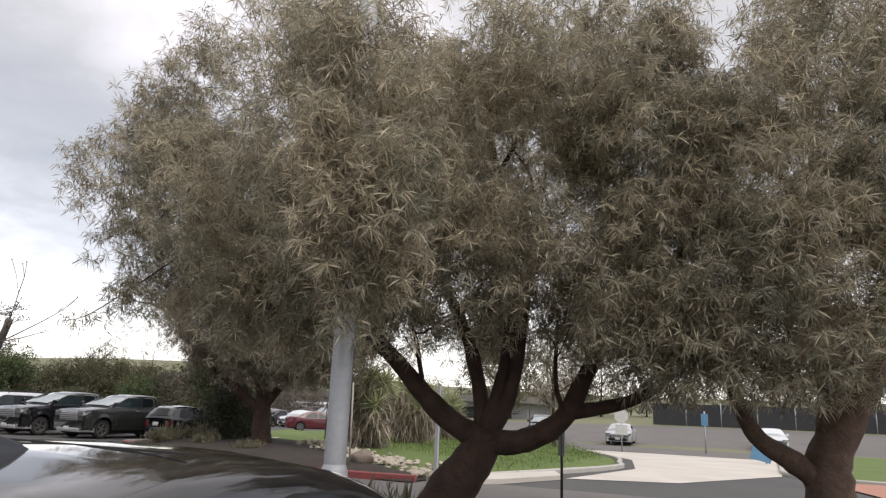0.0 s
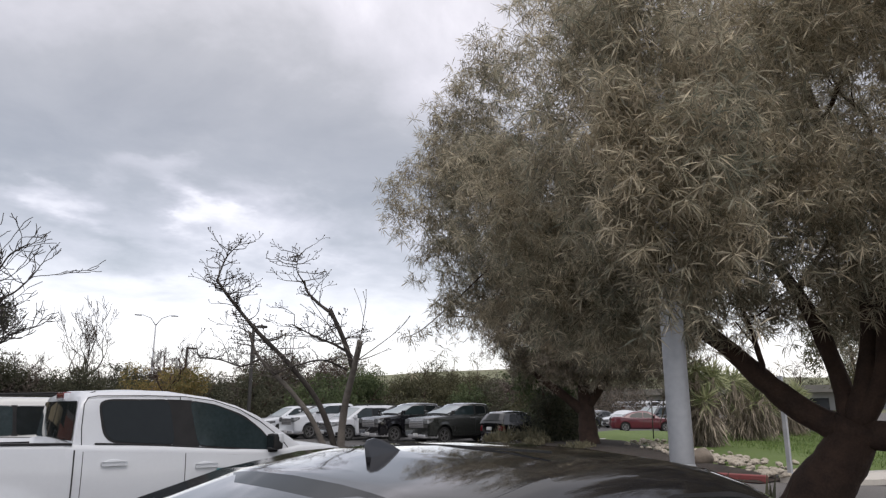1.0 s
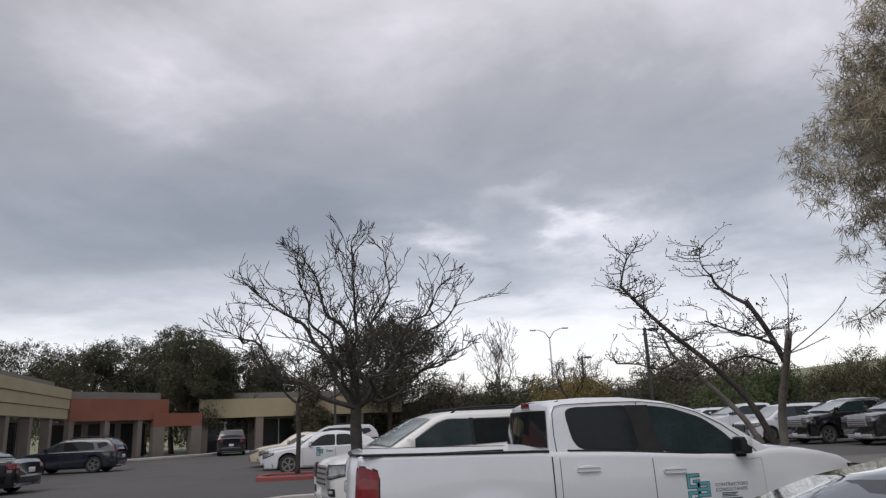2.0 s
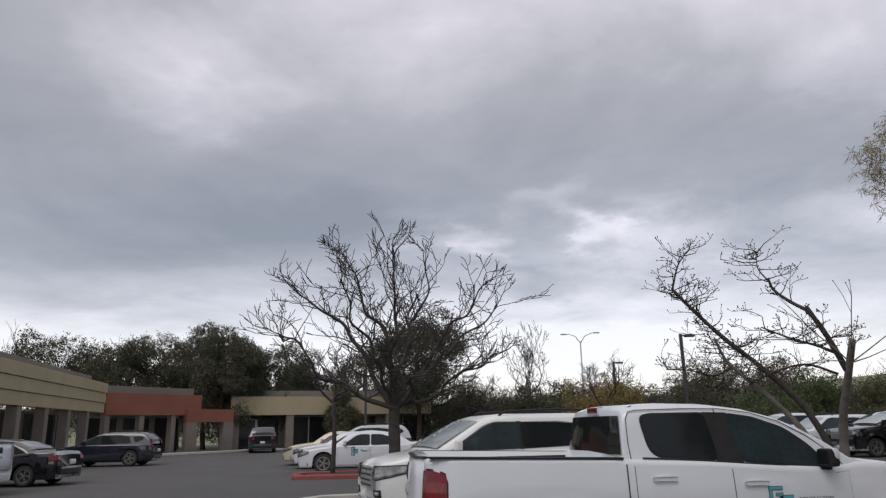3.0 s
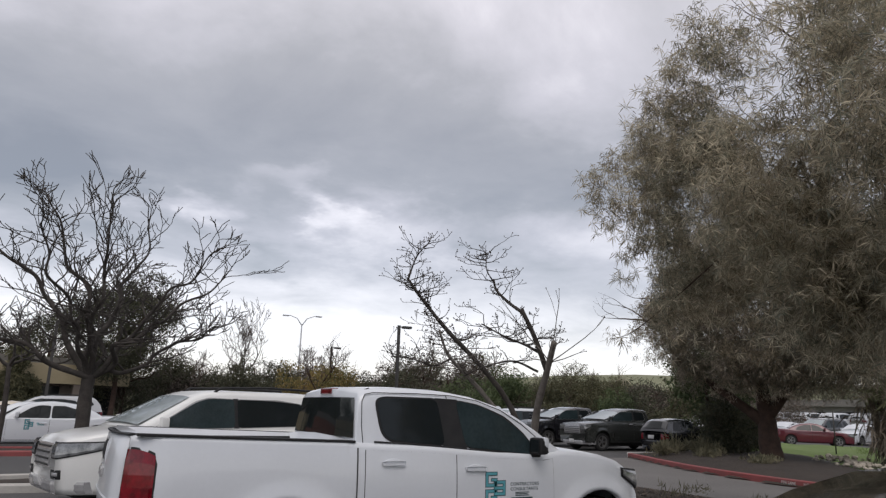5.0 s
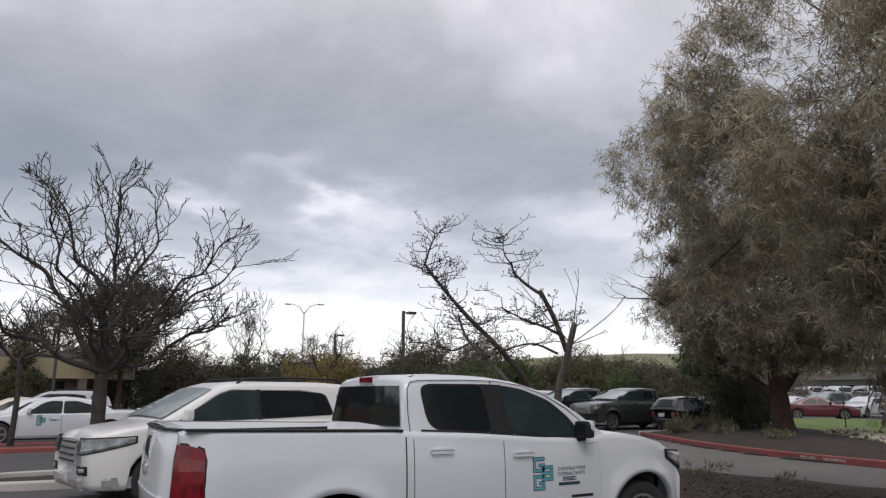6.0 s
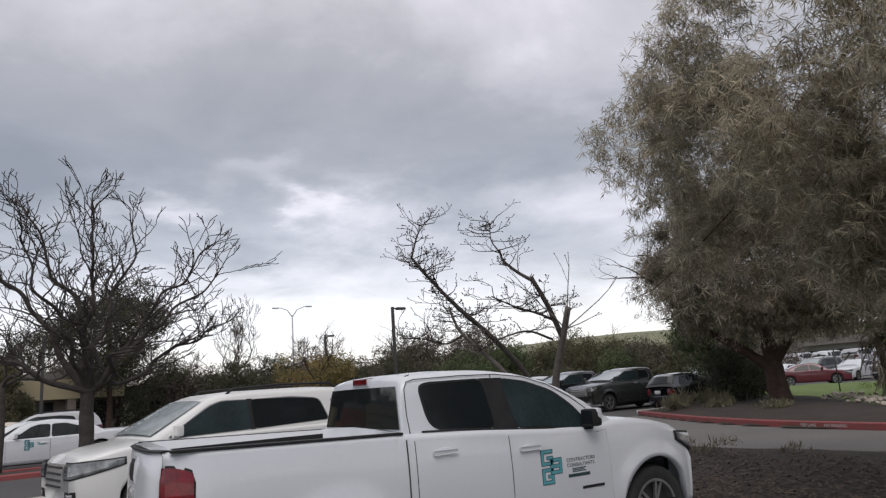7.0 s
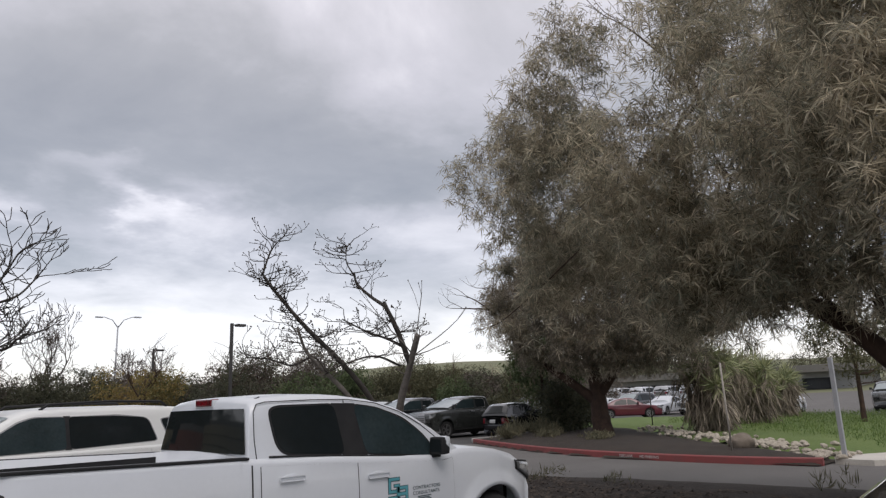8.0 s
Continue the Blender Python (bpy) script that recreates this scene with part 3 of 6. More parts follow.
def car_cabin(s):
    x0, x1 = s.roof[0][0], s.roof[-1][0]
    xs = sorted(set(np.linspace(x0, x1, 40).round(3)) | {p[0] for p in s.roof})
    V, F = [], []
    for x in xs:
        zr = interp(s.roof, x)
        ze = max(s.belt - 0.04, zr - 0.075)
        half = [(s.cab(x, s.belt - 0.06), s.belt - 0.06)]
        for i in range(6):
            z = s.belt - 0.05 + (ze - s.belt + 0.05) * i / 5
            half.append((s.cab(x, z), z))
        w = s.cab(x, ze)
        half += [(w - 0.025, max(ze, zr - 0.03)), (w - 0.075, max(ze, zr)), (w * 0.5, max(ze, zr + 0.022)), (0, max(ze, zr + 0.03))]
        V += [(x, -y, z) for y, z in half] + [(x, y, z) for y, z in half[-2::-1]]
    n = len(half) * 2 - 1
    for i in range(len(xs) - 1):
        for j in range(n - 1):
            F.append((i * n + j + 1, (i + 1) * n + j + 1, (i + 1) * n + j, i * n + j))
    return V, F


def side_patch(s, x0, x1, z0, z1, off, sgn, nx=8, nz=6, top=None, slant=0.0):
    """A panel lying on the side of the body, off metres proud of it."""
    bm = bmesh.new()
    g = []
    for i in range(nx + 1):
        col = []
        for j in range(nz + 1):
            zt = z1 if top is None else min(z1, interp(top, x0 + (x1 - x0) * i / nx) - 0.06)
            z = z0 + (zt - z0) * j / nz
            x = x0 + (x1 - x0) * i / nx + slant * j / nz
            for a in s.axles:
                d = math.hypot(x - a, z - s.r)
                if d < s.arch + 0.03:
                    x = a + (x - a) * (s.arch + 0.03) / max(d, 0.05)
            col.append(bm.verts.new((s.bend(x, z), sgn * (s.y(x, z) + off), z)))
        g.append(col)
    for i in range(nx):
        for j in range(nz):
            q = [g[i][j], g[i + 1][j], g[i + 1][j + 1], g[i][j + 1]]
            bm.faces.new(q if sgn < 0 else q[::-1])
    return bm


def side_glass(s, poly, off, sgn, grow=0.0, soft=True):
    poly = rounded(poly) if soft else poly
    c = Vector((sum(p[0] for p in poly) / len(poly), sum(p[1] for p in poly) / len(poly)))
    bm = bmesh.new()
    vs, inn = [], []
    for p in poly:
        d = (Vector(p) - c)
        q = c + d * (1 + grow / max(0.05, d.length))
        vs.append(bm.verts.new((q.x, sgn * (s.cab(q.x, q.y) + off), q.y)))
        inn.append(bm.verts.new((q.x, sgn * (s.cab(q.x, q.y) - 0.02), q.y)))
    n = len(vs)
    bm.faces.new(vs if sgn < 0 else vs[::-1])
    for i in range(n):
        q = [vs[i], inn[i], inn[(i + 1) % n], vs[(i + 1) % n]]
        bm.faces.new(q if sgn < 0 else q[::-1])
    return bm


def roof_glass(s, a, b, ya, yb, off=0.012):
    """A pane over the slope of the roofline between the points a and b."""
    bm = bmesh.new()
    d = Vector((b[0] - a[0], b[1] - a[1])).normalized()
    nrm = Vector((-d.y, d.x))
    if nrm.y < 0:
        nrm = -nrm
    rows = []
    for i in range(5):
        t = i / 4
        x, z = a[0] + (b[0] - a[0]) * t, a[1] + (b[1] - a[1]) * t
        w = ya + (yb - ya) * t
        row = []
        for k in range(-4, 5):
            u = abs(k) / 4
            cr = 0.03 - 0.012 * u - 0.02 * max(0, u - 0.6) / 0.4
            row.append(bm.verts.new((x + nrm.x * (off + cr), k / 4 * w, z + nrm.y * (off + cr))))
        rows.append(row)
    for i in range(4):
        for k in range(8):
            bm.faces.new((rows[i][k], rows[i][k + 1], rows[i + 1][k + 1], rows[i + 1][k]))
    bmesh.ops.recalc_face_normals(bm, faces=bm.faces)
    return bm


def end_patch(s, xe, y0, y1, z0, z1, depth, bevel=0.02, wrap=0.0):
    """A block set into nose or tail that follows the rounded corner."""
    bm = bmesh.new()
    sg = 1 if xe > s.L / 2 else -1
    ys = np.linspace(y0, y1, 7)
    fr, bk = [], []
    for z in (z0, z0 + 0.25 * (z1 - z0), z0 + 0.75 * (z1 - z0), z1):
        rf, rb = [], []
        for y in ys:
            u = abs(y) / (s.W / 2)
            x = s.bend(xe, z) - sg * (wrap * max(0, u - 0.55) ** 2 * 5)
            if sg < 0:
                x += s.bow(0.0, y)
            e = 0.0 if z0 < z < z1 else 0.012
            rf.append(bm.verts.new((x + sg * (0.012 - e), y, z)))
            rb.append(bm.verts.new((x - sg * depth, y, z)))
        fr.append(rf)
        bk.append(rb)
    for i in range(3):
        for k in range(6):
            bm.faces.new((fr[i][k], fr[i][k + 1], fr[i + 1][k + 1], fr[i + 1][k]))
    for k in range(6):
        bm.faces.new((fr[0][k], bk[0][k], bk[0][k + 1], fr[0][k + 1]))
        bm.faces.new((fr[3][k], fr[3][k + 1], bk[3][k + 1], bk[3][k]))
    for c in (0, 6):
        for i in range(3):
            bm.faces.new((fr[i][c], fr[i + 1][c], bk[i + 1][c], bk[i][c]))
    bmesh.ops.recalc_face_normals(bm, faces=bm.faces)
    return bm


def rounded(poly, times=2):
    """Cuts the corners of a pane's outline."""
    for _ in range(times):
        out = []
        for i in range(len(poly)):
            a, b = Vector(poly[i]), Vector(poly[(i + 1) % len(poly)])
            k = min(0.25, 0.035 / max(0.01, (b - a).length))
            out += [tuple(a.lerp(b, k)), tuple(a.lerp(b, 1 - k))]
        poly = out
    return poly


def corner_lamp(s, front, sgn, y0, reach, z0, z1, off=0.012, rise=0.0, taper=0.0):
    """A lamp that wraps from the nose or tail round the corner on to the flank."""
    bm = bmesh.new()
    xe = s.L if front else 0.0
    sg = 1 if front else -1
    rows = []
    for j in range(6):
        z = z0 + (z1 - z0) * j / 5
        o = off if 0 < j < 5 else off - 0.006
        h0 = s.y(xe, z)
        pts = []
        for k in range(5):
            pts.append((s.bend(xe, z) + sg * o, y0 + (h0 - 0.012 - y0) * k / 4))
        for k in range(7):
            x = xe - sg * (0.012 + reach * k / 6)
            zc = z0 + (z1 - z0) * 0.8
            zk = zc + (z - zc) * (1 - taper * k / 6) + rise * k / 6
            if not front and j > 3:
                zk -= (z1 - z0) * 0.055 * (j - 3) * (k / 6) ** 2
            pts.append((s.bend(x, zk), s.y(x, zk) + (o if k < 6 else o - 0.006), zk))
        rows.append([bm.verts.new((p[0] + s.bow(max(0.0, p[0]), p[1]), sgn * p[1], p[2] if len(p) > 2 else z)) for p in pts])
    for j in range(5):
        for k in range(11):
            bm.faces.new((rows[j][k], rows[j][k + 1], rows[j + 1][k + 1], rows[j + 1][k]))
    bmesh.ops.recalc_face_normals(bm, faces=bm.faces)
    return bm


def vehicle(name, label, at, s, color, doors, windows, front, rear, glass="glass", chrome=False, handle_z=None, rails=False,
            head=(0.6, 0.82), tail=(0.75, 1.0), grille=(0.45, 0.75), mirror_x=None, category="car", group="", cab_color=None, tail_y=0.3, tail_reach=0.22, head_reach=0.35, pillar=None, head_y=0.27, grille_y=0.27, handles=None):
    root = thing(name, label, category, group, at=at)
    V, F = car_body(s)
    part_data("body", V, F, M[color], root, smooth=True)
    V, F = car_cabin(s)
    part_data("cabin", V, F, M[cab_color or color], root, smooth=True)
    part("underbody", boxed((0.25, -s.W / 2 + 0.26, 0.2), (s.L - 0.3, s.W / 2 - 0.26, min(0.75, s.belt - 0.25)), 0.03), M["seam"], root)
    key = (round(s.r, 3), 0.24)
    if key not in WHEELS:
        WHEELS[key] = wheel_mesh(s.r, 0.24)
    tyre, rim, disc = WHEELS[key]
    for a in s.axles:
        for sg in (-1, 1):
            o = new("wheel", tyre)
            o.parent = root
            o.matrix_local = Matrix.Translation((a, sg * (s.W / 2 - 0.16), s.r)) @ Matrix.Rotation(0 if sg < 0 else math.pi, 4, "Z")
            for nm, me in (("rim", rim), ("brake_disc", disc)):
                c = new(nm, me)
                c.parent = o
    for sg in (-1, 1):
        for k, (d0, d1) in enumerate(doors):
            part("door_gap", side_patch(s, d0 - 0.005, d1 + 0.005, s.sill + 0.07, s.door_top - 0.005, 0.002, sg, top=s.top), M["seam"], root)
            dr = part("door", side_patch(s, d0, d1, s.sill + 0.08, s.door_top, 0.006, sg, 10, 8, top=s.top), M[color], root, smooth=True)
            hx = d0 + 0.06 if not handles else handles[k][0]
            hz = handle_z or s.belt - 0.17
            hz = hz if not handles else handles[k][1]
            bm = bmesh.new()
            yy = s.y(hx + 0.1, hz)
            box(bm, (hx, sg * yy + sg * 0.012 - 0.012, hz - 0.017), (hx + 0.22, sg * yy + sg * 0.035 + 0.008, hz + 0.017), 0.011)
            part("handle", bm, M["chrome" if chrome else color], dr)
            bm = bmesh.new()
            bmesh.ops.create_uvsphere(bm, u_segments=12, v_segments=6, radius=1,
                                      matrix=Matrix.Translation((hx + 0.11, sg * (yy + 0.003), hz)) @ Matrix.Diagonal((0.09, 0.008, 0.04, 1)))
            part("handle_recess", bm, M["seam" if color in ("black",) else color], dr)
        for k, poly in enumerate(windows):
            t = part("window_trim", side_glass(s, poly, 0.004, sg, 0.022), M["chrome" if chrome and k < 9 else "trim"], root)
            part("window", side_glass(s, poly, 0.008, sg), M[glass if k == len(windows) - 1 else "glass"], t)
        if pillar:
            part("pillar_trim", side_glass(s, pillar, 0.0055, sg, 0.0, False), M["trim"], root)
        mx = mirror_x if mirror_x is not None else windows[-1][0][0] + 0.0
        mz = s.belt + 0.03
        y0 = s.cab(mx, mz)
        bm = bmesh.new()
        box(bm, (mx - 0.045, sg * (y0 + 0.11) - 0.09, mz - 0.01), (mx + 0.06, sg * (y0 + 0.11) + 0.09, mz + 0.15), 0.035)
        box(bm, (mx - 0.03, sg * (y0 + 0.0) - 0.06, mz - 0.04), (mx + 0.07, sg * (y0 + 0.0) + 0.06, mz + 0.04), 0.015)
        mi = part("mirror", bm, M["trim" if name == "pickup_truck" and color == "white" else color], root)
        part("mirror_glass", boxed((mx - 0.054, sg * (y0 + 0.11) - 0.07, mz + 0.01), (mx - 0.042, sg * (y0 + 0.11) + 0.07, mz + 0.13), 0.004), M["glass"], mi)
        if name == "pickup_truck" and color == "white":
            part("mirror_cap", boxed((mx - 0.01, sg * (y0 + 0.11) - 0.093, mz + 0.05), (mx + 0.066, sg * (y0 + 0.11) + 0.093, mz + 0.155), 0.035), M[color], mi)
        # lamps
        hl = part("headlight", corner_lamp(s, True, sg, s.W * head_y, head_reach, head[0], head[1], 0.024, 0.05, 0.6), M["headlight"], root)
        part("lens_surround", corner_lamp(s, True, sg, s.W * (head_y - 0.01), head_reach + 0.03, head[0] - 0.02, head[1] + 0.02, 0.014, 0.05, 0.55), M["trim"], hl)
        tl = part("taillight", corner_lamp(s, False, sg, s.W * tail_y, tail_reach, tail[0], tail[1]), M["taillight"], root)
        part("lamp_surround", corner_lamp(s, False, sg, s.W * tail_y - 0.015, tail_reach + 0.02, tail[0] - 0.015, tail[1] + 0.015, 0.003), M["trim"], tl)
        if rails:
            V, F = [], []
            r0, r1 = rails
            yy = s.wt - 0.1
            tube_data(V, F, [(r0, sg * yy, s.zroof - 0.02), (r0 + 0.12, sg * yy, s.zroof + 0.07), ((r0 + r1) / 2, sg * yy, s.zroof + 0.09), (r1 - 0.12, sg * yy, s.zroof + 0.06), (r1, sg * yy, s.zroof - 0.02)], [0.02] * 5, 8)
            part_data("roof_rail", V, F, M["trim"], root, smooth=True)
    if front:
        part("windscreen", roof_glass(s, front[0], front[1], front[2], front[3]), M["glass_sky"], root, smooth=True)
    if rear:
        part("rear_window", roof_glass(s, rear[0], rear[1], rear[2], rear[3]), M["glass"], root, smooth=True)
    g = part("grille", end_patch(s, s.L + 0.004, -s.W * grille_y, s.W * grille_y, grille[0], grille[1], 0.06, wrap=0.1), M["chrome" if chrome else "trim"], root)
    nb = 4
    for k in range(nb):
        z = grille[0] + (grille[1] - grille[0]) * (k + 0.5) / nb
        part("grille_bar", end_patch(s, s.L + 0.02, -s.W * (grille_y - 0.02), s.W * (grille_y - 0.02), z - 0.014, z + 0.014, 0.03, wrap=0.1), M["seam" if chrome else "chrome"], g)
    part("front_bumper", end_patch(s, s.L + 0.05, -s.W * 0.47, s.W * 0.47, 0.28, 0.44, 0.3, wrap=0.5), M["trim" if not chrome else "chrome"], root)
    part("rear_bumper", end_patch(s, -0.06, -s.W * 0.47, s.W * 0.47, 0.36, 0.58, 0.3, wrap=0.4), M[color], root)
    for xe, z in ((s.L + 0.075, 0.42), (-0.075, 0.72 if not s.bed else 0.5)):
        part("number_plate", end_patch(s, xe, -0.155, 0.155, z - 0.075, z + 0.075, 0.02), M["plate"], root)
    return root


def pickup_shape(L=5.22, W=1.88, H=1.79, belt=1.29, bedz=1.385, nose=1.1, r=0.385):
    b = 1.74 if L < 5.6 else 1.9
    return Shape(L, W, [(0, bedz - 0.012), (0.1, bedz - 0.005), (b, bedz), (b + 0.02, belt), (L - 1.3, belt - 0.03), (L - 1.05, belt - 0.07), (L - 0.5, nose + 0.03), (L - 0.15, nose - 0.02), (L - 0.04, nose - 0.07), (L, nose - 0.14)],
                 [(b + 0.04, belt), (b + 0.07, belt + 0.08), (b + 0.175, H - 0.06), (b + 0.26, H - 0.02), (b + 0.65, H), (b + 1.15, H - 0.005), (b + 1.4, H - 0.045), (b + 1.62, H - 0.12), (L - 1.12, belt - 0.05)],
                 belt, W / 2 - 0.055, W / 2 - 0.19, (1.26, L - (0.77 if L < 5.6 else 0.95)), r, sill=0.36, arch=r * 1.22, bed=(0.085, b - 0.06, bedz - 0.5), zm=0.85,
                 round_=0.13, flare=0.03, bendk=0.04, rear_round=0.10, rear_len=0.30)


def crew_cab_shape():
    """The raked crew cab: rails, belt and hood all fall towards the nose."""
    s = Shape(5.17, 1.89, [(0, 1.345), (0.1, 1.365), (0.9, 1.347), (1.86, 1.322), (1.88, 1.315), (2.6, 1.285), (3.3, 1.235), (3.85, 1.21), (4.05, 1.24), (4.3, 1.235), (4.6, 1.20), (4.85, 1.14), (5.0, 1.06), (5.1, 0.96), (5.17, 0.82)],
              [(1.862, 1.22), (1.872, 1.34), (1.905, 1.68), (1.925, 1.735), (1.98, 1.765), (2.4, 1.785), (2.8, 1.775), (3.1, 1.735), (3.4, 1.655), (3.62, 1.56), (3.85, 1.43), (4.14, 1.23)],
              1.19, 0.89, 0.765, (1.28, 4.55), 0.385, sill=0.36, arch=0.475, bed=(0.085, 1.8, 0.86), zm=0.85, round_=0.13, flare=0.03, bendk=0.04, rear_round=0.10, rear_len=0.30)
    s.door_top = 1.30
    return s


def sedan_shape(L=4.9, W=1.86, H=1.45, r=0.33, deck=1.04, nose=0.86, belt=0.98, rl=0.78, fl=1.3, fast=0.0, rf=1.22, ff=2.05):
    return Shape(L, W, [(0, deck - 0.12), (0.12, deck - 0.01), (0.75, deck), (1.3, belt), (L - 1.5, belt), (L - 1.1, nose + 0.08), (L - 0.45, nose), (L - 0.1, nose - 0.1), (L, nose - 0.18)],
                 [(rl - fast, deck - 0.06), (rl + 0.35, deck + 0.16), (rl + rf * 0.62, H - 0.1), (rl + rf, H - 0.03), (rl + rf + 0.35, H), (L - ff - 0.45, H - 0.005), (L - ff, H - 0.05), (L - ff + 0.25, H - 0.15), (L - fl, belt - 0.02)],
                 belt, W / 2 - 0.06, W / 2 - 0.29, (0.98, L - 0.93), r, sill=0.22, arch=r * 1.16, zm=0.6, round_=0.2)


def suv_shape(L=5.1, W=2.0, H=1.78, r=0.38, belt=1.13, nose=1.08):
    return Shape(L, W, [(0, belt - 0.12), (0.1, belt - 0.02), (0.3, belt), (L - 1.4, belt), (L - 1.0, nose + 0.04), (L - 0.5, nose - 0.02), (L - 0.1, nose - 0.1), (L, nose - 0.2)],
                 [(0.06, belt - 0.02), (0.16, belt + 0.25), (0.36, H - 0.1), (0.5, H - 0.03), (1.1, H), (L - 2.6, H), (L - 2.15, H - 0.03), (L - 1.9, H - 0.11), (L - 0.95, belt - 0.03)],
                 belt, W / 2 - 0.06, W / 2 - 0.24, (1.0, L - 1.0), r, sill=0.26, arch=r * 1.16, zm=0.7, round_=0.3)


def bed_fittings(v, s, b, z0, z1, W, color, handle=0.195):
    """Liner, black rail caps, gaps and the tailgate of a pickup bed whose rails run from z0 at the tail to z1 at the cab."""
    slope = math.atan2(z1 - z0, b - 0.1)
    part("bed_liner", boxed((0.1, -W / 2 + 0.15, z1 - 0.455), (b - 0.07, W / 2 - 0.15, z1 - 0.43), 0.005), M["trim"], v)
    for sg in (-1, 1):
        y = sg * (s.y(1.0, z1 - 0.05) - 0.045)
        m = Matrix.Translation((0.12, y, z0)) @ Matrix.Rotation(-slope, 4, "Y")
        part("bed_rail_cap", boxed((0.0, -0.042, -0.012), (b - 0.135, 0.042, 0.009), 0.007, m), M["trim"], v)
        part("bed_inner_wall", boxed((0.1, sg * (W / 2 - 0.165) - 0.006, z1 - 0.44), (b - 0.07, sg * (W / 2 - 0.165) + 0.006, z1 - 0.03)), M["trim"], v)
        part("bed_gap", side_patch(s, b - 0.002, b + 0.01, s.sill + 0.05, z1 - 0.05, 0.004, sg, 1, 8), M["seam"], v)
    part("tailgate_gap", end_patch(s, -0.004, -W * 0.415, W * 0.415, 0.66, z0 - 0.03, 0.02, wrap=0.05), M["seam"], v)
    tg = part("tailgate", end_patch(s, -0.012, -W * 0.41, W * 0.41, 0.67, z0 - 0.015, 0.03, wrap=0.05), M[color], v, smooth=True)
    part("tailgate_cap", end_patch(s, -0.016, -W * 0.41, W * 0.41, z0 - 0.014, z0 + 0.004, 0.05, wrap=0.05), M["trim"], tg)
    part("tailgate_crease", end_patch(s, -0.022, -W * 0.36, W * 0.36, z0 - 0.50, z0 - 0.485, 0.02, wrap=0.05), M[color], tg)
    hd = part("tailgate_handle", end_patch(s, -0.03, -0.1, 0.1, z0 - handle - 0.08, z0 - handle + 0.08, 0.03), M["trim"], tg)
    part("handle_bezel", end_patch(s, -0.024, -0.12, 0.12, z0 - handle - 0.1, z0 - handle + 0.1, 0.02), M[color], hd)
    bd = part("badge", end_patch(s, -0.03, -0.13, 0.13, z0 - handle - 0.2, z0 - handle - 0.14, 0.02), M["chrome"], tg)
    part("badge_middle", end_patch(s, -0.034, -0.06, 0.06, z0 - handle - 0.225, z0 - handle - 0.115, 0.02), M["chrome"], bd)
    return tg


def pickup(name, label, at, color, L=5.22, W=1.88, H=1.79, belt=1.29, bedz=1.385, nose=1.1, r=0.385, chrome=False, group=""):
    s = pickup_shape(L, W, H, belt, bedz, nose, r)
    b = 1.74 if L < 5.6 else 1.9
    zt = H - 0.115
    zb = belt + 0.005
    xr0, xm, xf1 = b + 0.35, b + 0.35 + 0.68, L - 1.27
    win = [[(xr0 + 0.05, zb + 0.01), (xm - 0.01, zb - 0.015), (xm - 0.05, zt), (xr0 + 0.12, zt), (xr0 + 0.03, zt - 0.04), (xr0, zb + 0.12)],
           [(xm + 0.11, zb - 0.02), (xf1 - 0.2, zb - 0.035), (xf1 - 0.2, zb + 0.04), (xf1 - 0.55, zt - 0.16), (xf1 - 0.88, zt - 0.02), (xm + 0.07, zt)]]
    v = vehicle(name, label, at, s, color, [(b + 0.3, b + 1.1), (b + 1.115, L - 1.24)], win,
                ((L - 1.2, belt + 0.015), (b + 1.66, H - 0.15), s.wb - 0.12, s.wt - 0.08),
                ((b + 0.05, belt + 0.025), (b + 0.162, H - 0.1), s.wb - 0.055, s.wt - 0.045), glass="glass_teal",
                chrome=chrome, handle_z=belt - 0.17, head=(nose - 0.28, nose - 0.08), tail=(0.78, bedz - 0.12), grille=(nose - 0.45, nose - 0.12),
                mirror_x=L - 1.4, category="pickup truck", group=group, tail_y=0.455, tail_reach=0.17, head_reach=0.26, pillar=[(xm - 0.06, zb - 0.03), (xm + 0.12, zb - 0.03), (xm + 0.09, zt + 0.012), (xm - 0.08, zt + 0.012)])
    bed_fittings(v, s, b, bedz, bedz, W, color)
    part("brake_lamp", boxed((b + 0.13, -0.15, H - 0.075), (b + 0.24, 0.15, H - 0.015), 0.012), M["taillight"], v)
    return v, s


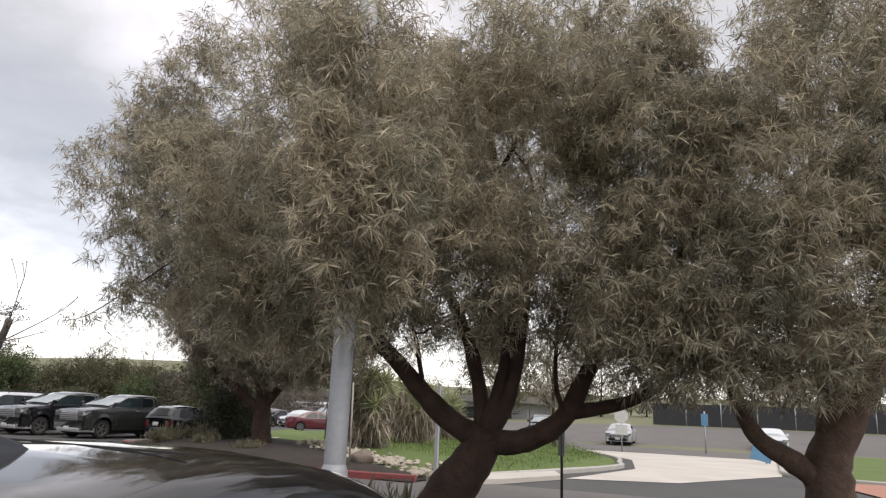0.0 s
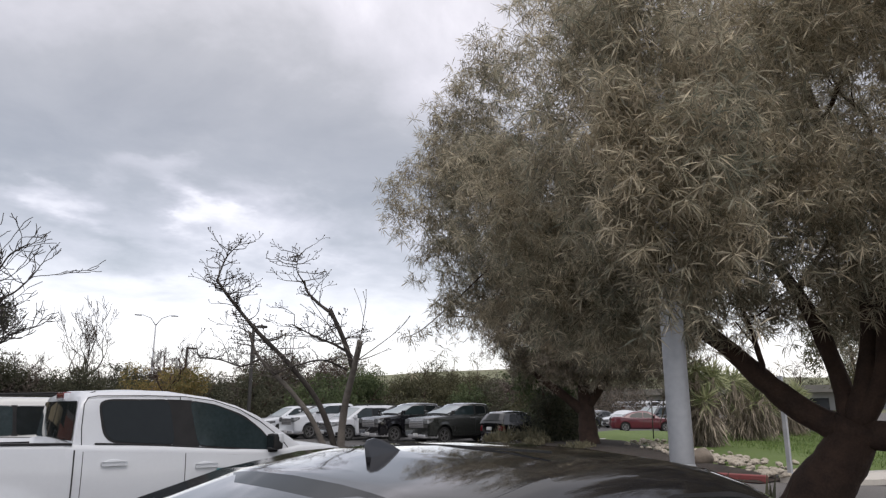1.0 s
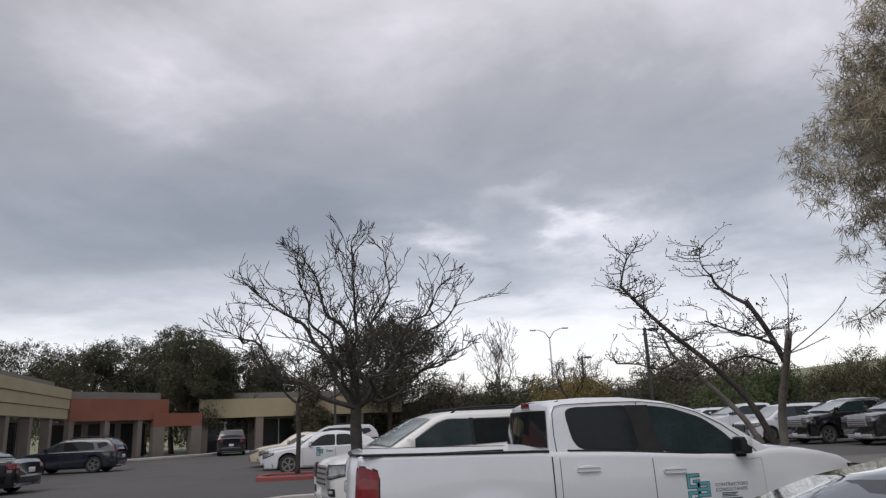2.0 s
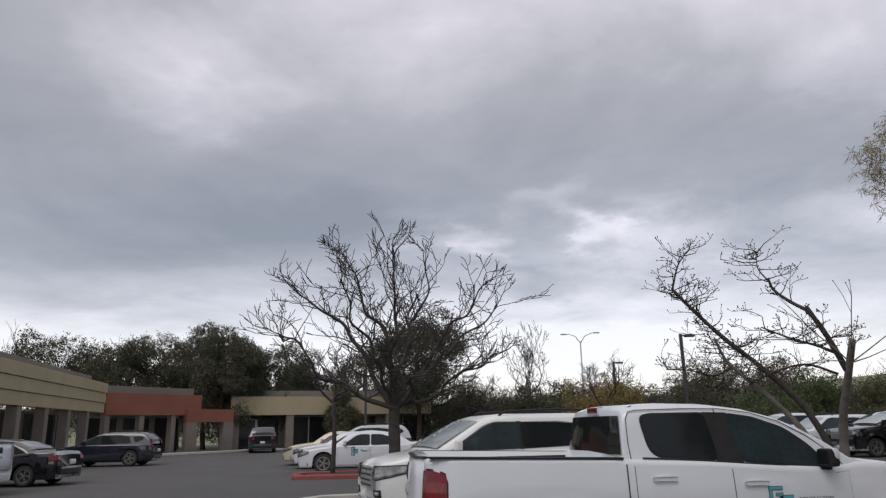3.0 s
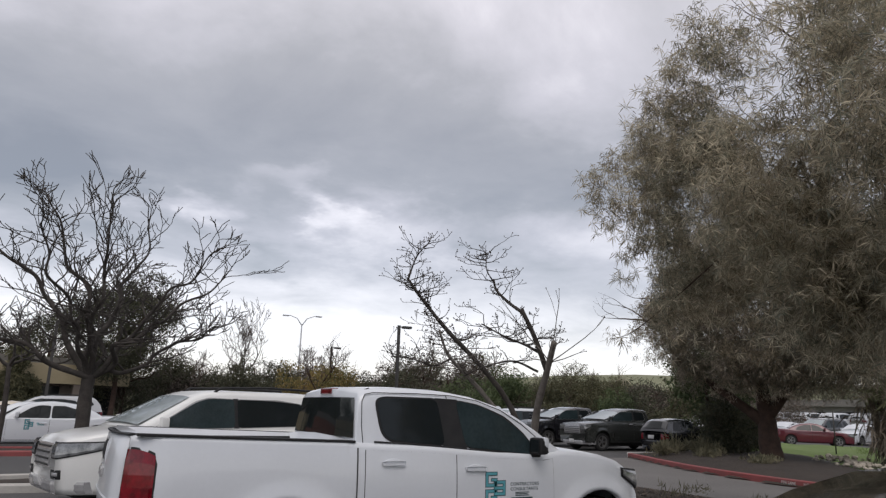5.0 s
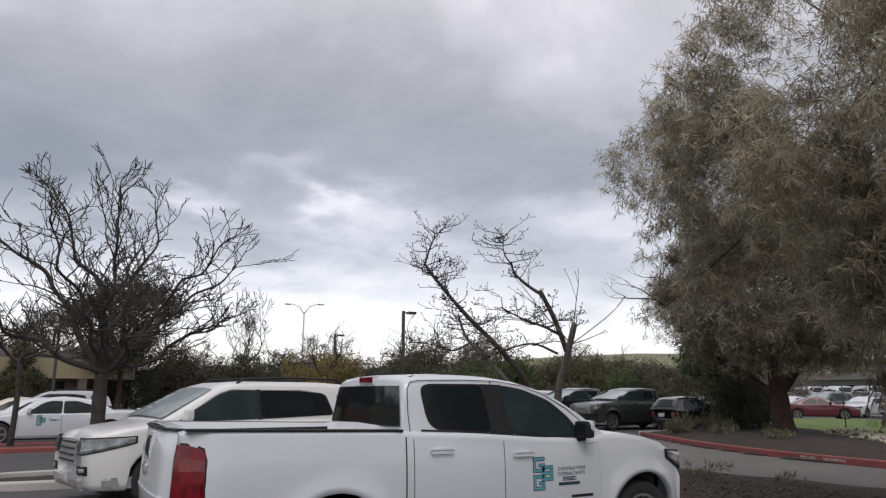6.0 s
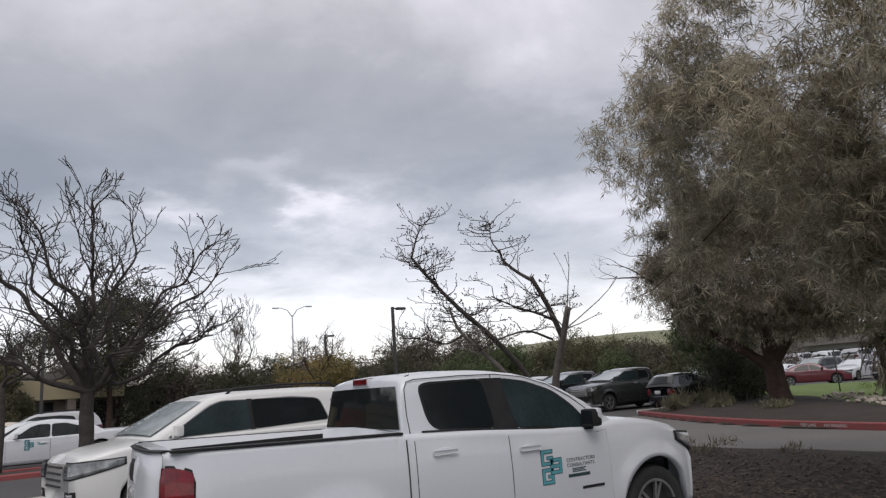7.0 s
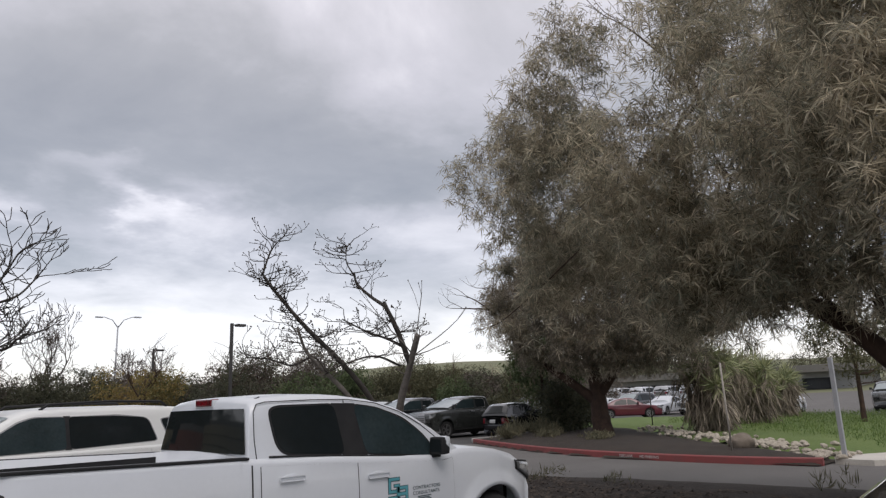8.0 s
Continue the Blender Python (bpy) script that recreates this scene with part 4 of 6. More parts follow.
def crew_cab(label, at):
    """The white crew cab pickup with raked belt, door frames and roof seams."""
    s = crew_cab_shape()
    win = [[(2.135, 1.40), (2.20, 1.335), (2.40, 1.315), (2.765, 1.288), (2.705, 1.70), (2.14, 1.692), (2.085, 1.655)],
           [(2.985, 1.272), (3.40, 1.238), (3.79, 1.19), (3.765, 1.27), (3.64, 1.41), (3.44, 1.545), (3.18, 1.65), (2.905, 1.697)]]
    v = vehicle("pickup_truck", label, at, s, "white", [(1.953, 2.851), (2.859, 3.96)], win,
                ((4.10, 1.255), (3.42, 1.645), s.wb - 0.12, s.wt - 0.09), ((1.872, 1.345), (1.908, 1.69), 0.83, 0.725), glass="glass_teal",
                head=(0.86, 1.02), tail=(0.80, 1.255), grille=(0.62, 0.92), mirror_x=3.74, category="pickup truck", tail_y=0.437, tail_reach=0.185, head_reach=0.24,
                pillar=[(2.745, 1.268), (3.0, 1.252), (2.925, 1.705), (2.685, 1.712)], handles=[(2.10, 1.14), (2.945, 1.085)])
    bed_fittings(v, s, 1.875, 1.362, 1.318, 1.89, "white", 0.155)
    bl = part("brake_lamp", boxed((1.885, -0.155, 1.722), (1.99, 0.155, 1.782), 0.012), M["taillight"], v)
    part("lamp_bezel", boxed((1.893, -0.175, 1.708), (2.0, 0.175, 1.775), 0.012), M["white"], bl)
    for sg in (-1, 1):
        line = [(1.945, 1.28), (1.935, 1.45), (1.945, 1.66), (1.975, 1.722), (2.05, 1.738), (2.5, 1.745), (2.86, 1.738), (3.15, 1.70), (3.42, 1.615), (3.65, 1.49), (3.86, 1.33), (3.95, 1.22)]
        tube("door_frame_seam", [(x, sg * (s.cab(x, z) + 0.0005), z) for x, z in line], [0.0045] * len(line), M["seam"], v, 5)
        line = [(2.853, 1.30), (2.83, 1.5), (2.81, 1.738)]
        tube("door_frame_seam", [(x, sg * (s.cab(x, z) + 0.0005), z) for x, z in line], [0.004] * 3, M["seam"], v, 5)
        line = [(1.93, 1.36), (1.925, 1.62), (1.96, 1.745), (2.05, 1.778)]
        tube("roof_seam", [(x, sg * (s.wt - 0.075), z + 0.003) if z > 1.74 else (x - 0.045, sg * (s.cab(x, z) - 0.04), z) for x, z in line[2:]], [0.005] * 2, M["seam"], v, 5)
        line = [(2.05, 1.315), (2.4, 1.30), (2.85, 1.265), (3.4, 1.215), (3.8, 1.175)]
        tube("belt_moulding", [(x, sg * (s.cab(x, z) + 0.006), z) for x, z in line], [0.008] * 5, M["trim"], v, 6)
        bm = side_patch(s, 3.60, 3.86, 0.675, 0.70, 0.010, sg, 4, 1)
        part("lettering_bar", bm, M["trim"], v)
    return v, s


def sedan(name, label, at, color, group="", L=4.9, W=1.86, H=1.45, r=0.33, roof=None, win=None, panes=None, **kw):
    s = sedan_shape(L, W, H, r, **kw)
    if roof:
        s.roof, s.zroof, s.wt = roof, max(p[1] for p in roof), W / 2 - 0.235
    b = s.belt
    zt = H - 0.12
    xm = L * 0.475
    win = win or [[(L * 0.275, b + 0.02), (xm - 0.04, b), (xm - 0.04, zt), (L * 0.40, zt - 0.01), (L * 0.31, zt - 0.13)],
           [(xm + 0.04, b), (L - 1.62, b - 0.01), (L - 1.75, b + 0.09), (L - 2.1, zt - 0.07), (L - 2.3, zt), (xm + 0.04, zt)]]
    v = vehicle(name, label, at, s, color, [(L * 0.27, xm), (xm + 0.015, L - 1.45)], win,
                panes[0] if panes else ((L - 1.40, b + 0.045), (L - 2.02, H - 0.09), s.wb - 0.15, s.wt - 0.07),
                panes[1] if panes else ((0.95 - kw.get("fast", 0) * 0.5, b + 0.12), (1.85, H - 0.07), s.wb - 0.2, s.wt - 0.08),
                head=(0.60, 0.76), tail=(0.76, 0.93), grille=(0.46, 0.66), mirror_x=L - 1.72, category="car", group=group)
    return v, s


def suv(name, label, at, color, group="", L=5.1, W=2.0, H=1.78, r=0.38, chrome=False, rails=True, belt=1.13, nose=1.08):
    s = suv_shape(L, W, H, r, belt, nose)
    b, zt = belt, H - 0.125
    win = [[(0.42, b + 0.24), (0.80, b + 0.10), (0.92, zt - 0.09), (0.55, zt - 0.06)],
           [(1.02, b + 0.06), (2.44, b + 0.02), (2.44, zt), (1.7, zt - 0.01), (1.22, zt - 0.05), (1.14, zt - 0.1)],
           [(2.5, b + 0.02), (L - 1.25, b), (L - 1.42, b + 0.12), (L - 1.95, zt - 0.06), (L - 2.15, zt), (2.5, zt)]]
    v = vehicle(name, label, at, s, color, [(1.15, 2.42), (2.435, L - 1.35)], win,
                ((L - 1.05, b + 0.05), (L - 1.88, H - 0.115), s.wb - 0.13, s.wt - 0.08),
                ((0.1, b + 0.12), (0.38, H - 0.12), s.wb - 0.16, s.wt - 0.08), glass="glass_teal", chrome=chrome,
                head=(nose - 0.36, nose - 0.16), tail=(0.9, 1.2), grille=(nose - 0.52, nose - 0.17), head_y=0.25, grille_y=0.2, head_reach=0.62, mirror_x=L - 1.38, rails=(0.7, L - 2.3) if rails else False, pillar=[(2.42, b + 0.01), (2.52, b + 0.01), (2.52, zt + 0.012), (2.42, zt + 0.012)],
                category="car", group=group)
    return v, s


def facing(x, y, deg=0.0, z=0.012):
    """Tail of the car at x, y, its nose towards deg, counted from +x."""
    return pose(x, y, z, 0, 0, deg)


# the white pickup with the lettered door
truck, ts = crew_cab("white crew cab pickup truck with lettered door and black bed rails", facing(0.04, 0.945))


def door_text(words, x, z, size, material, parent, y=None):
    cu = bpy.data.curves.new("lettering", "FONT")
    cu.body, cu.size, cu.extrude = words, size, 0.0006
    cu.space_character = 1.08
    cu.materials.append(material)
    ob = new("lettering", cu)
    ob.parent = parent
    yy = -ts.y(x + 0.2, z + 0.03) - 0.0095
    ob.matrix_local = Matrix.Translation((x, yy, z)) @ Matrix.Rotation(math.pi / 2, 4, "X")
    return ob


def emblem(parent, x, z, k, y):
    """Three interlocked rounded letter shapes, drawn as plain outlined rings."""
    out = []
    for ox, oz, kind in ((0, 0.19, "g"), (0.115, 0.095, "b"), (0, 0.0, "g")):
        for grow_, off, mt in ((0.007, 0.0, "ink"), (0, 0.0016, "teal")):
            bm = bmesh.new()
            g, t, w, h = grow_, 0.029, 0.15, 0.155
            strokes = [((0, 0), (w, t)), ((0, h - t), (w, h)), ((0, t), (t, h - t))]
            strokes += [((w - t, t), (w, h * 0.55)), ((w * 0.5, h * 0.55 - t * 0.8), (w - t, h * 0.55))] if kind == "g" else [((w - t, t), (w, h - t)), ((t, h / 2 - t / 2), (w - t, h / 2 + t / 2))]
            for lo, hi in strokes:
                box(bm, ((ox + lo[0] - g) * k, -0.0008, (oz + lo[1] - g) * k), ((ox + hi[0] + g) * k, 0.0008, (oz + hi[1] + g) * k))
            o = part("emblem", bm, M[mt], parent)
            o.matrix_local = Matrix.Translation((x, y - off, z))
            out.append(o)
    return out


def bars(parent, x, z, w, h, n, material, y, gap=1.7):
    for i in range(n):
        part("lettering_bar", boxed((x, y - 0.001, z - i * h * gap), (x + w * (1 - 0.12 * (i % 2)), y + 0.001, z - i * h * gap + h)), material, parent)


ey = -ts.y(3.3, 0.95) - 0.0085
emblem(truck, 3.165, 0.765, 0.82, ey)
door_text("CONTRACTORS", 3.44, 0.925, 0.043, M["ink"], truck)
door_text("CONSULTANTS", 3.44, 0.880, 0.043, M["ink"], truck)
bars(truck, 3.50, 0.858, 0.16, 0.008, 3, M["ink"], ey)
bars(truck, 3.45, 0.79, 0.25, 0.028, 1, M["ink"], ey)

# the black sedan beside the camera
near_car, ns = sedan("sedan_car", "shiny black sedan with a shark fin aerial and glossy curved roof", facing(0.1, -4.98), "black", H=1.47, W=1.86, deck=1.05,
                     roof=[(0.4, 0.98), (0.75, 1.13), (1.1, 1.315), (1.4, 1.405), (1.7, 1.455), (2.0, 1.47), (2.25, 1.462), (2.45, 1.43), (2.65, 1.375), (2.85, 1.295), (3.6, 0.95)],
                     win=[[(1.2, 1.04), (2.02, 1.0), (2.02, 1.37), (1.75, 1.36), (1.4, 1.25)], [(2.10, 1.0), (3.3, 0.985), (3.12, 1.08), (2.75, 1.265), (2.5, 1.35), (2.10, 1.375)]],
                     panes=[((3.46, 1.02), (2.62, 1.385), 0.72, 0.55), ((0.62, 1.06), (1.36, 1.39), 0.66, 0.53)])
bm = bmesh.new()
fin = [(0.012, -0.03), (0.002, 0.0), (-0.012, 0.045), (-0.006, 0.058), (0.02, 0.064), (0.05, 0.058), (0.085, 0.042), (0.13, 0.016), (0.17, -0.004), (0.2, -0.02)]
fl = [bm.verts.new((x, -0.026 * max(0.12, 1 - (z + 0.03) / 0.1) * min(1.0, (0.215 - x) / 0.06), z)) for x, z in fin]
fr = [bm.verts.new((v.co.x, -v.co.y, v.co.z)) for v in fl]
bm.faces.new(fl[::-1])
bm.faces.new(fr)
for i in range(len(fin)):
    k = (i + 1) % len(fin)
    bm.faces.new((fl[i], fl[k], fr[k], fr[i]))
bmesh.ops.recalc_face_normals(bm, faces=bm.faces)
o = part("shark_fin", bm, M["black"], near_car, "glossy black shark fin aerial")
o.matrix_local = Matrix.Translation((1.6, 0, 1.462))
sun_roof = part("roof_seam", boxed((1.9, -0.5, 1.49), (1.905, 0.5, 1.4975)), M["seam"], near_car)

# the white family car beyond the pickup, nose the other way
pearl_car, ps_ = suv("suv_car", "pearl white sport utility car with black roof rails and chrome grille", facing(4.57, 7.9, 193), "pearl", chrome=True, H=1.80, W=2.0, belt=1.19, nose=1.13)

for sg in (-1, 1):
    fr_ = part("fog_lamp_recess", corner_lamp(ps_, True, sg, 0.52, 0.06, 0.47, 0.60, 0.008), M["trim"], pearl_car)
    part("fog_lamp", corner_lamp(ps_, True, sg, 0.60, 0.02, 0.515, 0.565, 0.016), M["chrome"], fr_)

# row across the lot
row = "parked cars across the lot"
pickup("pickup_truck", "very dark pickup truck with a chrome grille", facing(26.6, 19.95, 180), "darkgreen", L=5.85, W=2.03, H=1.88, belt=1.36, bedz=1.40, nose=1.2, r=0.4, chrome=True, group=row)
pickup("pickup_truck", "black pickup truck with bright wheels", facing(25.9, 23.0, 180), "black", L=5.85, W=2.03, H=1.9, belt=1.36, bedz=1.40, nose=1.2, r=0.4, chrome=True, group=row)
suv("suv_car", "white sport utility car parked beside the black pickup", facing(24.3, 26.2, 180), "white", group=row, L=5.0)
pickup("pickup_truck", "white heavy pickup truck with a large chrome grille", facing(24.6, 29.3, 180), "white", L=5.85, W=2.03, H=1.92, belt=1.38, bedz=1.42, nose=1.22, r=0.41, chrome=True, group=row)
suv("suv_car", "white sport utility car at the end of the row", facing(23.2, 32.3, 180), "white", group=row, L=4.8)


def hatch(label, at, color, group=""):
    s = Shape(3.55, 1.63, [(0, 0.86), (0.1, 0.95), (0.3, 0.97), (2.3, 0.97), (2.6, 0.95), (3.2, 0.86), (3.45, 0.76), (3.55, 0.66)],
              [(0.04, 0.94), (0.12, 1.1), (0.36, 1.38), (0.6, 1.46), (1.2, 1.49), (1.75, 1.46), (2.0, 1.38), (2.75, 0.95)],
              0.97, 0.75, 0.55, (0.6, 2.9), 0.3, sill=0.2, arch=0.35, zm=0.58, round_=0.24)
    win = [[(0.55, 1.02), (1.05, 0.99), (1.05, 1.37), (0.72, 1.33)], [(1.12, 0.99), (2.25, 0.97), (2.12, 1.08), (1.82, 1.34), (1.6, 1.38), (1.12, 1.38)]]
    return vehicle("hatchback_car", label, at, s, color, [(1.08, 2.4)], win, ((2.62, 1.03), (2.02, 1.36), 0.6, 0.48), ((0.10, 1.06), (0.36, 1.36), 0.55, 0.45),
                   head=(0.55, 0.72), tail=(0.62, 0.86), grille=(0.3, 0.42), mirror_x=2.25, category="car", group=group)


hatch("small black rounded hatchback with dark windows", facing(22.9, 17.15, 3), "black", row)

# rows by the building
row2 = "parked cars by the bare trees"
charger, cs = sedan("sedan_car", "white sedan with a teal door emblem and five spoke wheels", facing(2.1, 21.5, 180), "white", row2, L=5.05, W=1.9, H=1.48, r=0.36)
for o in emblem(charger, 3.1, 0.62, 0.9, cs.y(3.1, 0.7) + 0.0085):
    o.rotation_euler = (0, 0, math.pi)
    if o.data.materials[0] == M["teal"]:
        o.location.y += 0.0032
bars(charger, 2.55, 0.80, 0.22, 0.03, 3, M["teal"], cs.y(2.6, 0.8) + 0.008)
sedan("sedan_car", "pale gold sedan parked beside a white one", facing(0.6, 27.6, 180), "tan", row2, L=4.8)
sedan("sedan_car", "white sedan parked beside the gold one", facing(1.35, 24.6, 180), "white", row2, L=4.8)
suv("suv_car", "silver sport utility car", facing(1.8, 30.4, 180), "silver", row2, L=4.7, W=1.9, H=1.7)
sedan("sedan_car", "dark grey sedan nose to tail with the white sedan", facing(8.4, 21.4, 180), "darkgrey", row2, L=4.8, H=1.5)
pickup("pickup_truck", "white pickup truck in the second row", facing(9.0, 25.4, 180), "white", L=5.85, W=2.0, H=1.9, belt=1.36, bedz=1.4, nose=1.2, r=0.4, group=row2)
sedan("sedan_car", "white sedan in the second row", facing(8.8, 29.4, 180), "white", row2)
suv("suv_car", "dark blue crossover with a bright roof rail", facing(-10.75, 30.6, 176), "navy", L=4.6, W=1.85, H=1.58, belt=1.02, nose=0.96)
suv("suv_car", "dark van parked nose to the building", facing(-7.7, 44.6, 98), "darkgrey", L=4.9, W=1.95, H=1.75)
sedan("sedan_car", "black sedan by the tan shop front", facing(-10.0, 18.4, 172), "black")
pickup("pickup_truck", "white pickup truck with red tail lamps by the shop front", facing(-10.4, 14.6, 176), "white", L=5.6)

# far lot beyond the lawn
row3 = "cars in the far lot"
far_cars = [(0, "white"), (1, "silver"), (2, "darkgrey"), (3, "white"), (4, "darkgrey"), (5, "white"), (6, "silver"), (7, "white"), (8, "white")]
words = dict(white="white car in the far lot", silver="silver car in the far lot", red="dark red car in the far lot", darkgrey="dark grey car in the far lot")
sedan("sedan_car", "dark red sedan parked side on behind the lawn", facing(42.4, 25.3, -47), "red", row3, L=4.7)
for i, c in far_cars:
    k = sedan if i % 3 == 2 or i == 3 else suv
    k("sedan_car" if k is sedan else "suv_car", words[c], facing(54.5 - i * 0.2, 40.0 - i * 3.1, 180, ground_z(52, 30) + 0.01), c, row3, L=4.7)
for i in range(7):
    suv("suv_car", "white car in the row behind the lawn", facing(71, 46 - i * 3.2, 0, ground_z(73, 38) + 0.01), "white" if i % 3 else "silver", row3, L=4.8)
pickup("pickup_truck", "dark pickup truck in the far lot", facing(56, 9.5, 190, ground_z(54, 9) + 0.012), "darkgreen", L=5.85, W=2.0, H=1.9, belt=1.36, bedz=1.4, nose=1.2, r=0.4, group=row3)
sedan("sedan_car", "silver car on the cross street", facing(56, 3.5, 185, ground_z(54, 3) + 0.012), "silver", row3)
sedan("sedan_car", "white car on the cross street", facing(57, -6.5, 185, ground_z(55, -6) + 0.012), "white", row3)


# ---------------------------------------------------------------- trees
def grow(V, F, p, d, r, length, depth, rng, spread=0.55, up=0.15, tips=None, kink=0.22, n=6, ratio=0.72, kids=(2, 3), min_r=0.004, side=0.35):
    """A branch that bends as it goes, then forks. tips collects the ends."""
    pts, rad = [Vector(p)], [r]
    d = Vector(d).normalized()
    steps = 5 if depth > 1 else 4
    q = Vector(p)
    for i in range(steps):
        d = (d + Vector((rng.gauss(0, kink), rng.gauss(0, kink), rng.gauss(0, kink) + up * 0.3))).normalized()
        low_ = 0.3 if depth >= 4 else 0.03
        if d.z < low_:
            d.z = low_
            d.normalize()
        q = q + d * length / steps
        pts.append(q.copy())
        rad.append(max(min_r, r * (1 - 0.42 * (i + 1) / steps)))
        if depth > 0 and i in (1, 2, 3) and rng.random() < side:
            e = (d + Vector((rng.gauss(0, 0.7), rng.gauss(0, 0.7), rng.gauss(0.1, 0.5)))).normalized()
            grow(V, F, q, e, rad[-1] * 0.5, length * 0.55, max(0, depth - 2), rng, spread, up, tips, kink, max(4, n - 1), ratio, kids, min_r, side)
    tube_data(V, F, pts, rad, n, cap=depth == 0)
    if depth == 0:
        if tips is not None:
            tips.append((q.copy(), d.copy()))
        return
    for k in range(rng.randint(*kids)):
        e = (d + Vector((rng.gauss(0, spread), rng.gauss(0, spread), rng.gauss(up, spread * 0.6)))).normalized()
        grow(V, F, q, e, rad[-1] * rng.uniform(0.62, 0.85), length * ratio * rng.uniform(0.75, 1.2), depth - 1, rng, spread, up, tips, kink, max(4, n - 1), ratio, kids, min_r, side)


def leaves(name, centers, material, parent, rng, per=16, size=(0.10, 0.2), width=0.011, droop=0.35, jitter=0.05):
    """Tufts of narrow leaves: one quad a leaf, bent towards the ground."""
    c = np.repeat(np.array(centers, float), per, axis=0)
    m = len(c)
    d = rng.normal(size=(m, 3))
    d /= np.linalg.norm(d, axis=1, keepdims=True)
    d[:, 2] -= droop
    d /= np.linalg.norm(d, axis=1, keepdims=True)
    ln = rng.uniform(size[0], size[1], (m, 1))
    s = np.cross(d, rng.normal(size=(m, 3)))
    s /= np.linalg.norm(s, axis=1, keepdims=True) + 1e-9
    c = c + rng.normal(size=(m, 3)) * jitter
    tip = c + d * ln
    tip[:, 2] -= ln[:, 0] * droop * 0.4
    mid = c + d * ln * 0.5
    w = width * ln / size[1]
    V = np.stack([c, mid + s * w, tip, mid - s * w], axis=1).reshape(-1, 3)
    me = bpy.data.meshes.new(name)
    me.vertices.add(len(V))
    me.vertices.foreach_set("co", V.ravel())
    me.loops.add(len(V))
    me.loops.foreach_set("vertex_index", np.arange(len(V), dtype=np.int32))
    me.polygons.add(m)
    me.polygons.foreach_set("loop_start", np.arange(0, len(V), 4, dtype=np.int32))
    me.update(calc_edges=True)
    me.materials.append(material)
    ob = new(name, me)
    ob.parent = parent
    return ob


def crown_points(clumps, count, rng, hang=0.5):
    """Tuft centres in clumps (x, y, z, radius), denser at their skins, with a hanging underside."""
    w = np.array([c[3] ** 2 for c in clumps])
    k = rng.choice(len(clumps), size=count, p=w / w.sum())
    C = np.array(clumps)[k]
    d = rng.normal(size=(count, 3))
    d /= np.linalg.norm(d, axis=1, keepdims=True)
    r = C[:, 3:4] * rng.uniform(0.15, 1.0, (count, 1)) ** 0.45
    p = C[:, :3] + d * r * np.array([1, 1, 0.85])
    p[:, 2] -= rng.exponential(hang * 0.35, count) * (d[:, 2] < 0.2)
    return p


def clumps_in(center, radii, count, rng, size=(0.5, 1.0), flat=0.0):
    out = []
    for i in range(count):
        d = rng.normal(size=3)
        d /= np.linalg.norm(d)
        r = rng.uniform(0.35, 1.0) ** 0.6
        p = np.array(center) + d * r * np.array(radii)
        out.append((*p, rng.uniform(*size)))
    return out


def limb(V, F, pts, r0, r1, n=10, rng=None):
    k = len(pts)
    fine, rad = [], []
    sm = [Vector(p) for p in pts]
    ext = [sm[0] * 2 - sm[1]] + sm + [sm[-1] * 2 - sm[-2]]
    for i in range(1, len(ext) - 2):
        for j in range(5):
            t = j / 5
            q = 0.5 * ((2 * ext[i]) + (ext[i + 1] - ext[i - 1]) * t + (2 * ext[i - 1] - 5 * ext[i] + 4 * ext[i + 1] - ext[i + 2]) * t * t
                       + (3 * ext[i] - ext[i - 1] - 3 * ext[i + 1] + ext[i + 2]) * t ** 3)
            fine.append(q)
    fine.append(sm[-1])
    for i in range(len(fine)):
        u = i / (len(fine) - 1)
        rr = r0 + (r1 - r0) * u
        rad.append(rr * (1 + (rng.uniform(-0.07, 0.07) if rng else 0)))
    tube_data(V, F, fine, rad, n)
    return fine


def core(clumps, parent, rng, per=36, size=(0.07, 0.15), wide=0.009):
    """The finer foliage and twigs inside a crown, coloured darker as painted shade."""
    p = []
    for x, y, z, r in clumps:
        k = max(3, int(per * min(1.0, (r / 0.55) ** 2)))
        q = rng.normal(size=(k, 3))
        q = q / np.linalg.norm(q, axis=1, keepdims=True) * rng.uniform(0, 0.8, (k, 1)) * r
        p.append(q + np.array((x, y, z)))
    return leaves("inner_foliage", np.concatenate(p), M["leaf_core"], parent, rng, 13, size, wide, 0.5, 0.06)


def limb_part(parent, material, pts, r0, r1, n, rng, twigs=None, end=None):
    """One limb with its own side twigs, as a part of its tree."""
    V, F = [], []
    fine = limb(V, F, pts, r0, r1, n, rng)
    if twigs:
        for q in fine[twigs::4]:
            grow(V, F, q, (rng.gauss(0, 0.6), rng.gauss(0, 0.6), 0.7), 0.045, 1.1, 2, rng, 0.6, 0.25, None, 0.18, 5, 0.75)
    if end:
        grow(V, F, fine[-1], (rng.gauss(-0.2, 0.5), rng.gauss(0.3, 0.5), 0.9), end, 1.3, 3, rng, 0.6, 0.2, None, 0.2, 5, 0.75)
    return part_data("limb", V, F, material, parent, smooth=True)


